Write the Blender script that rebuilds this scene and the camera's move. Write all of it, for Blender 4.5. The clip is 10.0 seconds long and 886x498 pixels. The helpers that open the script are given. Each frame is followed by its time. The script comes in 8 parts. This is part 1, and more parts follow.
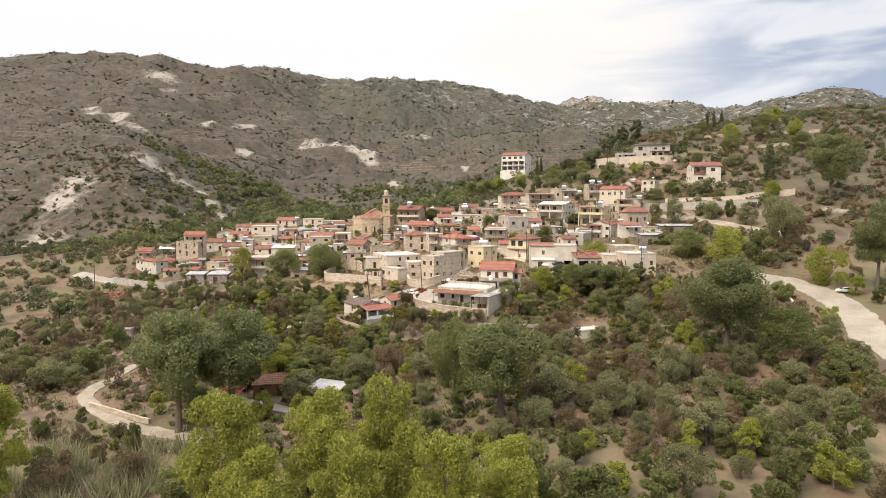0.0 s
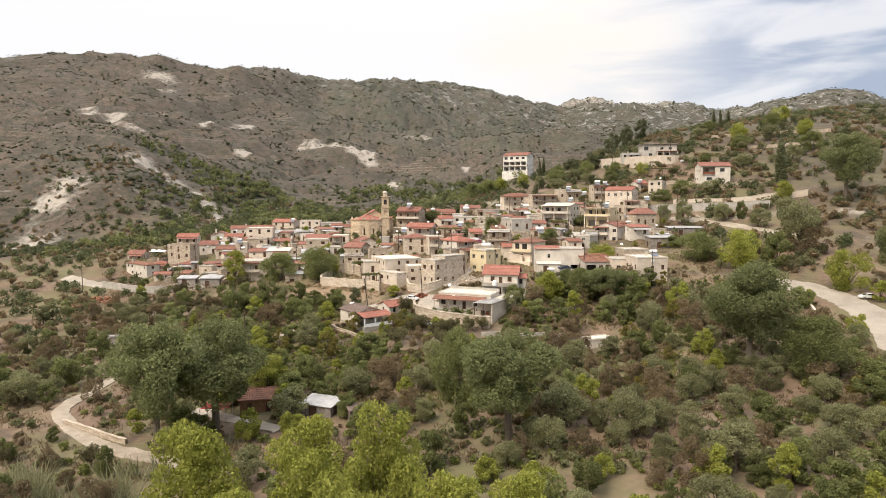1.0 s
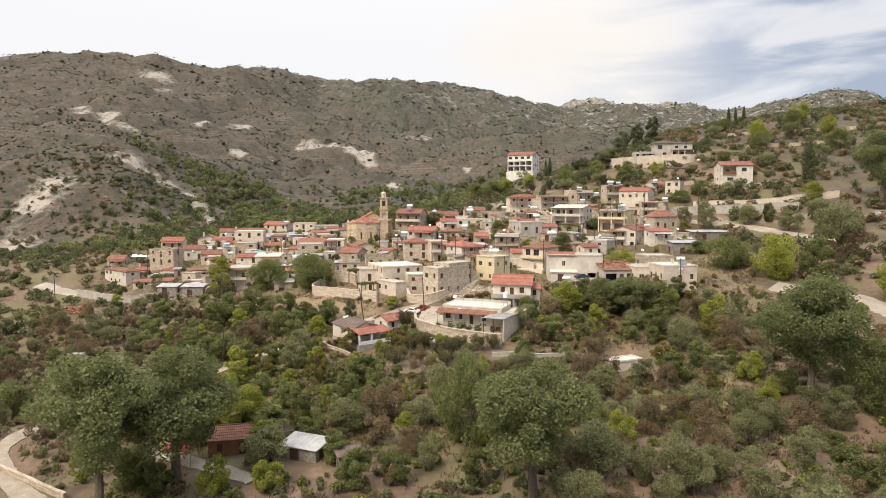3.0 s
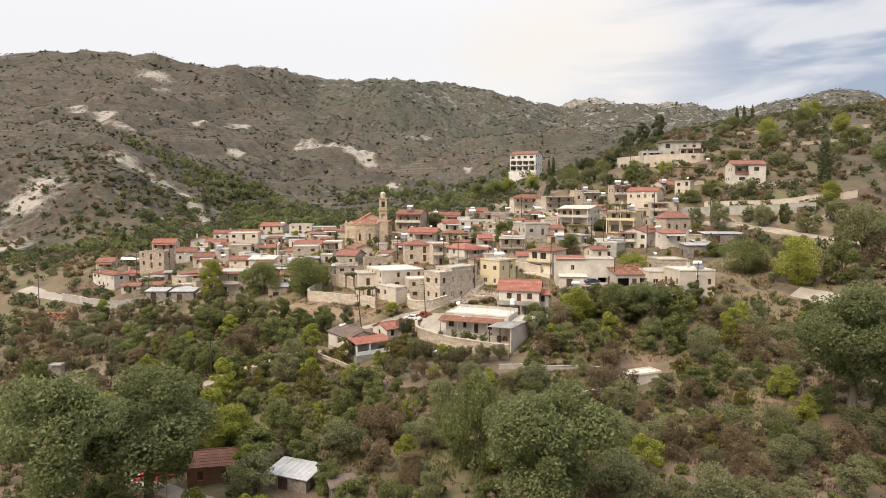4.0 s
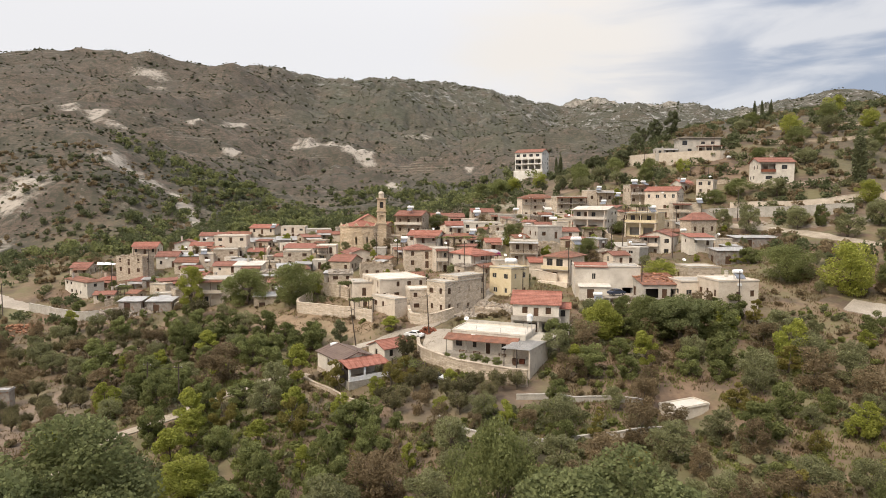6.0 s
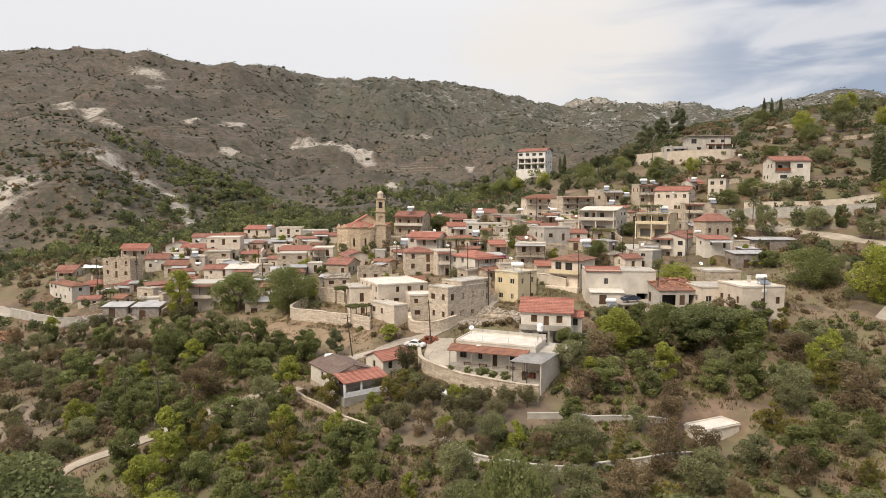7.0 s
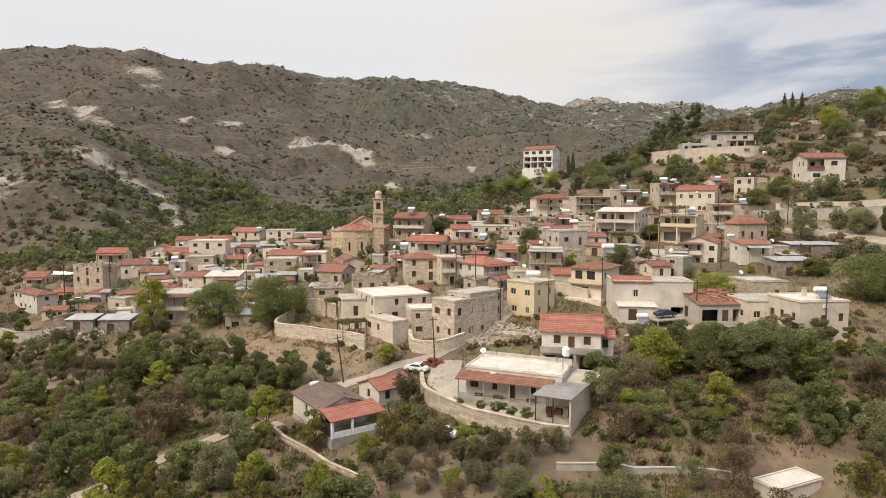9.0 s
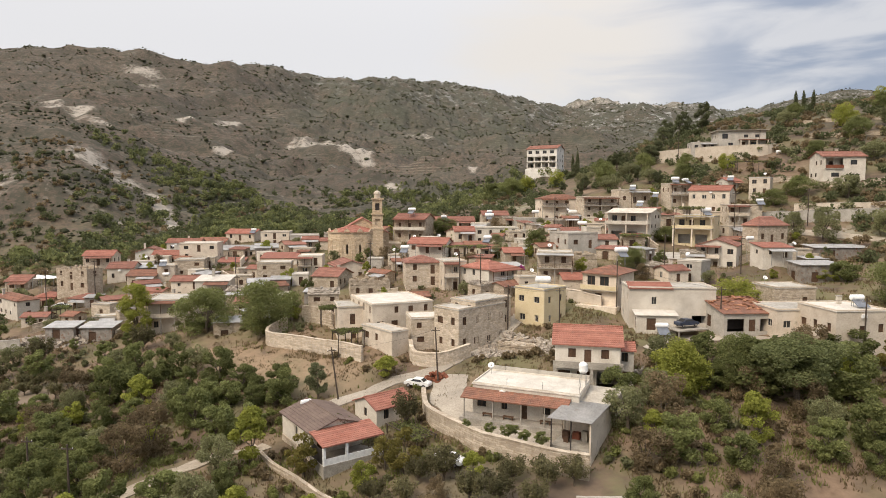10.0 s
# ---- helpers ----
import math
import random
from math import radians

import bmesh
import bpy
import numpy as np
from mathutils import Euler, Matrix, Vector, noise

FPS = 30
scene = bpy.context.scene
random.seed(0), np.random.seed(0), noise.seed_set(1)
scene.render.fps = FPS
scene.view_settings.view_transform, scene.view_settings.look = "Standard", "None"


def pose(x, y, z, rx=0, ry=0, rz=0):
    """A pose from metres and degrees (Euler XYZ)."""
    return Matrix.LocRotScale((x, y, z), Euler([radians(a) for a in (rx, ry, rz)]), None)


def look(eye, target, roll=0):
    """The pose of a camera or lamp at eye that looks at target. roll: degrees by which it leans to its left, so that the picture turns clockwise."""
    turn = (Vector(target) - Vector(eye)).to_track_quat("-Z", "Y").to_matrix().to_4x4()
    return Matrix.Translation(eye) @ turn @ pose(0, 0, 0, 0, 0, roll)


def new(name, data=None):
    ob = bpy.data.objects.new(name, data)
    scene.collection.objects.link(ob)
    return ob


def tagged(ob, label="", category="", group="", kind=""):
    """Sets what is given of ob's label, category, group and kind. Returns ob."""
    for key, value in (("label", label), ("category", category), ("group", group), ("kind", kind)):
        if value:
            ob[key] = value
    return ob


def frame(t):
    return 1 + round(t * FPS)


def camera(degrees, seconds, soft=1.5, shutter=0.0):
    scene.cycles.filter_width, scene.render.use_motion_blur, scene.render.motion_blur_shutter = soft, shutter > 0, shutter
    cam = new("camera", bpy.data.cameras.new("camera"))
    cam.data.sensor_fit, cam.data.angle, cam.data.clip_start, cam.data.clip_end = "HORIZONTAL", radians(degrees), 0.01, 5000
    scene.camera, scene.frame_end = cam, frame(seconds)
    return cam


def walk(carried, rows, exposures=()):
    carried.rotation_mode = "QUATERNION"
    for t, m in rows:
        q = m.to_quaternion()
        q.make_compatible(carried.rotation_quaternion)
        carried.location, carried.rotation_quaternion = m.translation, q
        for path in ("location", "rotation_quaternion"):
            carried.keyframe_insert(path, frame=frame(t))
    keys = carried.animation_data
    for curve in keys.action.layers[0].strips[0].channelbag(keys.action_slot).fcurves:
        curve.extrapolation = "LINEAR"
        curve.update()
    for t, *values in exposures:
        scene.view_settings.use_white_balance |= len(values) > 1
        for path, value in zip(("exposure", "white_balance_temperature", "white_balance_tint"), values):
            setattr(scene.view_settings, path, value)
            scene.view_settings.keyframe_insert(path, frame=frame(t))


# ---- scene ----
cam = camera(70.1, 10.0, 0.9)
PATH = [
    (0.0, (0.95, 1.56, 28.87), (1.12, 101.26, 20.75), 0.13),
    (0.5, (0.83, 5.89, 28.83), (1.00, 105.59, 20.81), 0.14),
    (1.0, (0.65, 10.31, 28.80), (0.81, 110.01, 20.88), 0.14),
    (1.5, (0.42, 14.79, 28.80), (0.58, 114.50, 20.95), 0.15),
    (2.0, (0.14, 19.33, 28.81), (0.31, 119.04, 21.02), 0.15),
    (2.5, (-0.16, 23.92, 28.82), (0.02, 123.63, 21.08), 0.16),
    (3.0, (-0.48, 28.53, 28.84), (-0.29, 128.25, 21.13), 0.17),
    (3.5, (-0.81, 33.17, 28.86), (-0.61, 132.89, 21.18), 0.17),
    (4.0, (-1.15, 37.82, 28.88), (-0.93, 137.54, 21.22), 0.18),
    (4.5, (-1.48, 42.47, 28.90), (-1.24, 142.20, 21.25), 0.18),
    (5.0, (-1.81, 47.12, 28.91), (-1.56, 146.85, 21.28), 0.19),
    (5.5, (-2.13, 51.76, 28.92), (-1.86, 151.49, 21.29), 0.19),
    (6.0, (-2.44, 56.38, 28.92), (-2.15, 156.11, 21.30), 0.20),
    (6.5, (-2.73, 60.99, 28.91), (-2.43, 160.71, 21.30), 0.20),
    (7.0, (-3.01, 65.56, 28.89), (-2.70, 165.29, 21.30), 0.21),
    (7.5, (-3.28, 70.12, 28.87), (-2.97, 169.84, 21.30), 0.22),
    (8.0, (-3.55, 74.64, 28.83), (-3.22, 174.36, 21.29), 0.22),
    (8.5, (-3.80, 79.14, 28.80), (-3.48, 178.86, 21.29), 0.23),
    (9.0, (-4.05, 83.62, 28.75), (-3.74, 183.32, 21.29), 0.23),
    (9.5, (-4.31, 88.07, 28.70), (-4.01, 187.76, 21.31), 0.24),
    (10.0, (-4.58, 92.49, 28.66), (-4.30, 192.18, 21.34), 0.24),
]
walk(cam, [(t, look(e, g, r)) for t, e, g, r in PATH], [(0, 0.64, 6950, 13), (5, 0.47, 6950, 13), (10, 0.32, 6950, 13)])

# ---------------------------------------------------------------- sky and sun
SUN_AZ, SUN_EL = -138.0, 48.0
world = bpy.data.worlds.new("overcast_sky")
scene.world = world
world.use_nodes = True
wn, wl = world.node_tree.nodes, world.node_tree.links
wn.clear()
w_out, w_bg = wn.new("ShaderNodeOutputWorld"), wn.new("ShaderNodeBackground")
w_sky = wn.new("ShaderNodeTexSky")
w_sky.sky_type, w_sky.sun_disc = "NISHITA", False
w_sky.sun_elevation, w_sky.sun_rotation = radians(SUN_EL), radians(SUN_AZ)
w_tc = wn.new("ShaderNodeTexCoord")
w_map = wn.new("ShaderNodeMapping")
w_map.inputs["Scale"].default_value = (1.0, 1.0, 4.2)
w_map.inputs["Location"].default_value = (0.35, 0.0, 0.2)


def w_range(src, lo, hi, a, b):
    q = wn.new("ShaderNodeMapRange")
    q.interpolation_type = "SMOOTHSTEP"
    for key, v in (("From Min", lo), ("From Max", hi), ("To Min", a), ("To Max", b)):
        q.inputs[key].default_value = v
    wl.new(src, q.inputs["Value"])
    return q.outputs["Result"]


def w_towards(d):
    q = wn.new("ShaderNodeVectorMath")
    q.operation = "DOT_PRODUCT"
    q.inputs[1].default_value = Vector(d).normalized()
    wl.new(w_tc.outputs["Generated"], q.inputs[0])
    return q.outputs["Value"]


def w_math(op, a, b):
    q = wn.new("ShaderNodeMath")
    q.operation = op
    wl.new(a, q.inputs[0])
    if isinstance(b, float):
        q.inputs[1].default_value = b
    else:
        wl.new(b, q.inputs[1])
    return q.outputs[0]


def w_blend(kind, fac, a, b):
    q = wn.new("ShaderNodeMix")
    q.data_type, q.blend_type = "RGBA", kind
    for key, v in (("Factor", fac), ("A", a), ("B", b)):
        if isinstance(v, bpy.types.NodeSocket):
            wl.new(v, q.inputs[key])
        else:
            q.inputs[key].default_value = v
    return q.outputs["Result"]


wl.new(w_tc.outputs["Generated"], w_map.inputs["Vector"])
w_noise = wn.new("ShaderNodeTexNoise")
w_noise.inputs["Scale"].default_value, w_noise.inputs["Detail"].default_value = 4.6, 7
w_noise.inputs["Roughness"].default_value, w_noise.inputs["Distortion"].default_value = 0.5, 0.35
wl.new(w_map.outputs["Vector"], w_noise.inputs["Vector"])
# grey-blue cloud with paler folds
w_cloud = w_blend("MIX", w_range(w_noise.outputs["Fac"], 0.38, 0.62, 0.0, 1.0), (0.265, 0.325, 0.43, 1), (0.53, 0.565, 0.615, 1))
# thin bright cloud before the sun's side of the sky
w_soft = w_blend("MIX", w_range(w_towards((-0.85, 0.35, 0.2)), -0.10, 0.34, 0.0, 1.0), w_cloud, (0.635, 0.665, 0.705, 1))
# a break low over the far hills
w_break = w_math("MULTIPLY", w_range(w_towards((0.19, 1.0, 0.195)), 0.975, 0.999, 0.0, 1.0), w_range(w_noise.outputs["Fac"], 0.35, 0.6, 0.3, 1.0))
w_soft = w_blend("MIX", w_break, w_soft, (0.66, 0.655, 0.635, 1))
# an overcast sky is brightest overhead
w_up = wn.new("ShaderNodeSeparateXYZ")
wl.new(w_tc.outputs["Generated"], w_up.inputs[0])
w_high = w_range(w_up.outputs["Z"], 0.2, 1.0, 1.0, 2.2)
w_hi = wn.new("ShaderNodeCombineXYZ")
for k in range(3):
    wl.new(w_high, w_hi.inputs[k])
w_soft = w_blend("MULTIPLY", 1.0, w_soft, w_hi.outputs[0])
w_skys = w_blend("MULTIPLY", 1.0, w_sky.outputs["Color"], (0.1, 0.1, 0.1, 1))
wl.new(w_blend("MIX", 0.93, w_skys, w_soft), w_bg.inputs["Color"])
w_bg.inputs["Strength"].default_value = 1.0
wl.new(w_bg.outputs["Background"], w_out.inputs["Surface"])

sun = new("sun", bpy.data.lights.new("sun", "SUN"))
sun.data.energy, sun.data.angle, sun.data.color = 2.2, radians(24), (1.0, 0.92, 0.80)
sd = Vector((math.sin(radians(SUN_AZ)) * math.cos(radians(SUN_EL)), math.cos(radians(SUN_AZ)) * math.cos(radians(SUN_EL)), math.sin(radians(SUN_EL))))
sun.matrix_world = look(sd * 300, (0, 0, 0))


# ---------------------------------------------------------------- materials
def material(name, a, b, scale=2.0, rough=0.85, bump=0.2, detail=6, fine=30.0, spots=None, spot_at=(0.6, 0.7), jitter=0.0, island=0.0, metal=0.0, lucent=0.0, stretch=(1, 1, 1), dist=0.03):
    """A two-tone weathered surface: broad stains, fine grain and relief."""
    m = bpy.data.materials.new(name)
    m.use_nodes = True
    n, l = m.node_tree.nodes, m.node_tree.links
    p = n["Principled BSDF"]
    p.inputs["Roughness"].default_value, p.inputs["Metallic"].default_value = rough, metal
    p.inputs["Specular IOR Level"].default_value = 0.25
    tc, mp = n.new("ShaderNodeTexCoord"), n.new("ShaderNodeMapping")
    mp.inputs["Scale"].default_value = stretch
    l.new(tc.outputs["Object"], mp.inputs["Vector"])
    n1, n2 = n.new("ShaderNodeTexNoise"), n.new("ShaderNodeTexNoise")
    n1.inputs["Scale"].default_value, n1.inputs["Detail"].default_value = scale, detail
    n1.inputs["Roughness"].default_value = 0.62
    n2.inputs["Scale"].default_value, n2.inputs["Detail"].default_value = fine, 3
    for q in (n1, n2):
        l.new(mp.outputs["Vector"], q.inputs["Vector"])
    r = n.new("ShaderNodeValToRGB")
    r.color_ramp.elements[0].position, r.color_ramp.elements[0].color = 0.36, (*a, 1)
    r.color_ramp.elements[1].position, r.color_ramp.elements[1].color = 0.64, (*b, 1)
    l.new(n1.outputs["Fac"], r.inputs["Fac"])
    col = r.outputs["Color"]
    g = n.new("ShaderNodeMix")
    g.data_type, g.blend_type = "RGBA", "OVERLAY"
    g.inputs["Factor"].default_value = 0.45
    l.new(col, g.inputs["A"])
    l.new(n2.outputs["Fac"], g.inputs["B"])
    col = g.outputs["Result"]
    if spots:
        n3, r3, x = n.new("ShaderNodeTexNoise"), n.new("ShaderNodeMapRange"), n.new("ShaderNodeMix")
        n3.inputs["Scale"].default_value, n3.inputs["Detail"].default_value = scale * 2.7, 5
        l.new(mp.outputs["Vector"], n3.inputs["Vector"])
        r3.inputs["From Min"].default_value, r3.inputs["From Max"].default_value = spot_at
        l.new(n3.outputs["Fac"], r3.inputs["Value"])
        x.data_type = "RGBA"
        l.new(r3.outputs["Result"], x.inputs["Factor"])
        l.new(col, x.inputs["A"])
        x.inputs["B"].default_value = (*spots, 1)
        col = x.outputs["Result"]
    for amount, kind, socket in ((jitter, "ShaderNodeObjectInfo", "Random"), (island, "ShaderNodeNewGeometry", "Random Per Island")):
        if amount:
            o, mr, hs = n.new(kind), n.new("ShaderNodeMapRange"), n.new("ShaderNodeHueSaturation")
            l.new(o.outputs[socket], mr.inputs["Value"])
            mr.inputs["To Min"].default_value, mr.inputs["To Max"].default_value = 1 - amount, 1 + amount
            l.new(mr.outputs["Result"], hs.inputs["Value"])
            l.new(col, hs.inputs["Color"])
            col = hs.outputs["Color"]
    l.new(col, p.inputs["Base Color"])
    if bump:
        b1 = n.new("ShaderNodeBump")
        b1.inputs["Strength"].default_value, b1.inputs["Distance"].default_value = bump, dist
        l.new(n2.outputs["Fac"], b1.inputs["Height"])
        l.new(b1.outputs["Normal"], p.inputs["Normal"])
    if lucent:
        t, mx = n.new("ShaderNodeBsdfTranslucent"), n.new("ShaderNodeMixShader")
        l.new(col, t.inputs["Color"])
        mx.inputs["Fac"].default_value = lucent
        l.new(p.outputs["BSDF"], mx.inputs[1])
        l.new(t.outputs["BSDF"], mx.inputs[2])
        l.new(mx.outputs["Shader"], n["Material Output"].inputs["Surface"])
    return m


def plain(name, c, rough=0.5, metal=0.0):
    return material(name, [v * 0.85 for v in c], [min(1, v * 1.1) for v in c], 1.5, rough, 0.1, 4, 20, metal=metal)


def masonry(name, a, b, joint, w=0.55, h=0.28):
    """Coursed rubble stone with recessed joints."""
    m = material(name, a, b, 1.2, 0.92, 0.3, 6, 12)
    n, l = m.node_tree.nodes, m.node_tree.links
    p = n["Principled BSDF"]
    tc = n.new("ShaderNodeTexCoord")
    sx, cx, ad = n.new("ShaderNodeSeparateXYZ"), n.new("ShaderNodeCombineXYZ"), n.new("ShaderNodeMath")
    l.new(tc.outputs["Object"], sx.inputs[0])
    l.new(sx.outputs["X"], ad.inputs[0])
    l.new(sx.outputs["Y"], ad.inputs[1])
    l.new(ad.outputs[0], cx.inputs["X"])
    l.new(sx.outputs["Z"], cx.inputs["Y"])
    wob, ws = n.new("ShaderNodeTexNoise"), n.new("ShaderNodeVectorMath")
    wob.inputs["Scale"].default_value = 1.6
    ws.operation = "MULTIPLY_ADD"
    l.new(tc.outputs["Object"], wob.inputs["Vector"])
    l.new(wob.outputs["Color"], ws.inputs[0])
    ws.inputs[1].default_value = (0.3, 0.22, 0)
    l.new(cx.outputs[0], ws.inputs[2])
    br = n.new("ShaderNodeTexBrick")
    br.inputs["Scale"].default_value = 1.0
    br.inputs["Brick Width"].default_value, br.inputs["Row Height"].default_value = w, h
    br.inputs["Mortar Size"].default_value, br.inputs["Mortar Smooth"].default_value = 0.035, 0.5
    br.inputs["Color1"].default_value, br.inputs["Color2"].default_value = (0.58, 0.55, 0.52, 1), (1.0, 0.98, 0.95, 1)
    br.inputs["Mortar"].default_value = (*joint, 1)
    l.new(ws.outputs[0], br.inputs["Vector"])
    mx = n.new("ShaderNodeMix")
    mx.data_type, mx.blend_type = "RGBA", "MULTIPLY"
    mx.inputs["Factor"].default_value = 0.75
    old = p.inputs["Base Color"].links[0].from_socket
    l.new(old, mx.inputs["A"])
    l.new(br.outputs["Color"], mx.inputs["B"])
    l.new(mx.outputs["Result"], p.inputs["Base Color"])
    bp = n.new("ShaderNodeBump")
    bp.invert = True
    bp.inputs["Strength"].default_value, bp.inputs["Distance"].default_value = 0.7, 0.05
    l.new(br.outputs["Fac"], bp.inputs["Height"])
    l.new(p.inputs["Normal"].links[0].from_socket, bp.inputs["Normal"])
    l.new(bp.outputs["Normal"], p.inputs["Normal"])
    return m


WALL = {
    "cream": material("cream_plaster", (0.54, 0.45, 0.35), (0.66, 0.57, 0.46), 0.5, 0.9, 0.15, 7, 9, spots=(0.36, 0.30, 0.23), spot_at=(0.60, 0.8), jitter=0.12),
    "white": material("white_plaster", (0.52, 0.46, 0.38), (0.66, 0.60, 0.51), 0.4, 0.88, 0.12, 7, 9, spots=(0.45, 0.40, 0.33), spot_at=(0.62, 0.85), jitter=0.08),
    "bright": material("bright_white_plaster", (0.62, 0.57, 0.50), (0.76, 0.72, 0.65), 0.4, 0.88, 0.12, 7, 9, spots=(0.50, 0.45, 0.38), spot_at=(0.62, 0.85)),
    "yellow": material("yellow_plaster", (0.60, 0.49, 0.30), (0.67, 0.56, 0.37), 0.4, 0.9, 0.12, 6, 9, spots=(0.48, 0.36, 0.2), spot_at=(0.6, 0.85)),
    "grey": material("grey_render", (0.36, 0.33, 0.28), (0.48, 0.44, 0.38), 0.5, 0.92, 0.2, 7, 9, spots=(0.26, 0.23, 0.2), spot_at=(0.6, 0.8), jitter=0.1),
    "stone": masonry("rubble_stone", (0.47, 0.39, 0.30), (0.64, 0.55, 0.44), (0.62, 0.55, 0.46)),
    "pale_stone": masonry("pale_limestone", (0.58, 0.49, 0.38), (0.72, 0.63, 0.52), (0.72, 0.65, 0.55), 0.6, 0.3),
    "ashlar": masonry("church_ashlar", (0.60, 0.47, 0.33), (0.68, 0.56, 0.41), (0.7, 0.6, 0.48), 0.8, 0.4),
    "brick": masonry("brown_brick", (0.28, 0.15, 0.09), (0.36, 0.20, 0.12), (0.5, 0.42, 0.34), 0.25, 0.08),
    "tin": material("rusty_sheet", (0.20, 0.17, 0.14), (0.34, 0.31, 0.27), 0.8, 0.6, 0.2, 6, 14, spots=(0.22, 0.11, 0.06), spot_at=(0.55, 0.7), jitter=0.15),
}


def roof_tile(name, a, b, old):
    m = material(name, a, b, 0.7, 0.85, 0.2, 6, 7, spots=old, spot_at=(0.56, 0.72), jitter=0.1, island=0.16)
    n, l = m.node_tree.nodes, m.node_tree.links
    p = n["Principled BSDF"]
    tc, wv, bp = n.new("ShaderNodeTexCoord"), n.new("ShaderNodeTexWave"), n.new("ShaderNodeBump")
    l.new(tc.outputs["Object"], wv.inputs["Vector"])
    wv.bands_direction = "X"
    wv.inputs["Scale"].default_value, wv.inputs["Distortion"].default_value = 1.1, 0.4
    bp.inputs["Strength"].default_value, bp.inputs["Distance"].default_value = 0.5, 0.06
    l.new(wv.outputs["Fac"], bp.inputs["Height"])
    l.new(p.inputs["Normal"].links[0].from_socket, bp.inputs["Normal"])
    l.new(bp.outputs["Normal"], p.inputs["Normal"])
    return m


COVER = {
    "tile": roof_tile("red_clay_tile", (0.225, 0.100, 0.072), (0.31, 0.145, 0.105), (0.18, 0.11, 0.085)),
    "bright": roof_tile("new_red_tile", (0.29, 0.115, 0.080), (0.37, 0.16, 0.115), (0.25, 0.12, 0.09)),
    "brown": roof_tile("weathered_brown_tile", (0.20, 0.10, 0.07), (0.30, 0.14, 0.09), (0.16, 0.11, 0.08)),
    "dark": material("brown_felt", (0.13, 0.09, 0.075), (0.18, 0.13, 0.105), 0.5, 0.9, 0.15, 6, 6, spots=(0.2, 0.15, 0.12), spot_at=(0.6, 0.8)),
    "whitewash": material("whitewashed_roof", (0.52, 0.47, 0.40), (0.68, 0.63, 0.55), 0.35, 0.85, 0.1, 7, 6, spots=(0.46, 0.41, 0.34), spot_at=(0.58, 0.8)),
    "concrete": material("roof_concrete", (0.36, 0.33, 0.28), (0.50, 0.46, 0.40), 0.35, 0.9, 0.15, 7, 6, spots=(0.28, 0.25, 0.21), spot_at=(0.58, 0.75), jitter=0.12),
    "sheet": material("galvanised_sheet", (0.34, 0.33, 0.315), (0.50, 0.485, 0.465), 0.4, 0.45, 0.1, 6, 6, spots=(0.36, 0.31, 0.26), spot_at=(0.6, 0.8), metal=0.15, jitter=0.12),
    "loose": material("loose_orange_tile", (0.34, 0.15, 0.08), (0.46, 0.24, 0.14), 1.2, 0.9, 0.2, 5, 10, jitter=0.3),
    "rubble": material("rubble_roof", (0.24, 0.20, 0.16), (0.40, 0.34, 0.27), 1.5, 0.95, 0.5, 7, 8, spots=(0.52, 0.47, 0.4), spot_at=(0.58, 0.66)),
}
M_WOOD = material("dark_brown_wood", (0.075, 0.042, 0.026), (0.13, 0.075, 0.045), 2, 0.65, 0.2, 5, 20, jitter=0.25, stretch=(6, 6, 1))
M_POLE = material("pole_wood", (0.06, 0.045, 0.035), (0.11, 0.085, 0.065), 2, 0.85, 0.3, 5, 20, stretch=(6, 6, 1))
M_FRAME = plain("pale_window_frame", (0.55, 0.50, 0.43), 0.5)
M_GLASS = bpy.data.materials.new("window_glass")
M_GLASS.use_nodes = True
M_GLASS.node_tree.nodes["Principled BSDF"].inputs["Base Color"].default_value = (0.035, 0.035, 0.035, 1)
M_GLASS.node_tree.nodes["Principled BSDF"].inputs["Roughness"].default_value = 0.12
M_WHITE = plain("white_enamel", (0.80, 0.79, 0.76), 0.4)
M_PANEL = plain("collector_glass", (0.16, 0.17, 0.19), 0.15)
M_STEEL = plain("galvanised_steel", (0.36, 0.35, 0.33), 0.45, 0.6)
M_IRON = plain("dark_iron", (0.07, 0.06, 0.055), 0.6, 0.3)
M_RUST = material("rusted_metal", (0.16, 0.055, 0.03), (0.26, 0.09, 0.05), 1.5, 0.8, 0.2, 6, 15)
M_SLAB = material("weathered_concrete", (0.27, 0.24, 0.20), (0.40, 0.36, 0.30), 0.6, 0.92, 0.2, 7, 8, spots=(0.27, 0.23, 0.19), spot_at=(0.58, 0.75))
M_ROAD = material("pale_concrete_road", (0.28, 0.24, 0.19), (0.41, 0.355, 0.285), 0.12, 0.92, 0.2, 8, 4, spots=(0.34, 0.29, 0.23), spot_at=(0.55, 0.75))
M_TRACK = material("dusty_track", (0.28, 0.23, 0.17), (0.40, 0.34, 0.26), 0.2, 0.95, 0.3, 8, 4, spots=(0.28, 0.22, 0.16), spot_at=(0.55, 0.7))


def bark(name, a, b):
    return material(name, a, b, 3, 0.95, 0.5, 6, 14, stretch=(4, 4, 1))


def leaves(name, a, b, jit=0.22):
    m = material(name, a, b, 0.5, 0.8, 0, 4, 3, jitter=jit, island=0.24, lucent=0.5)
    m.node_tree.nodes["Principled BSDF"].inputs["Specular IOR Level"].default_value = 0.08
    return m


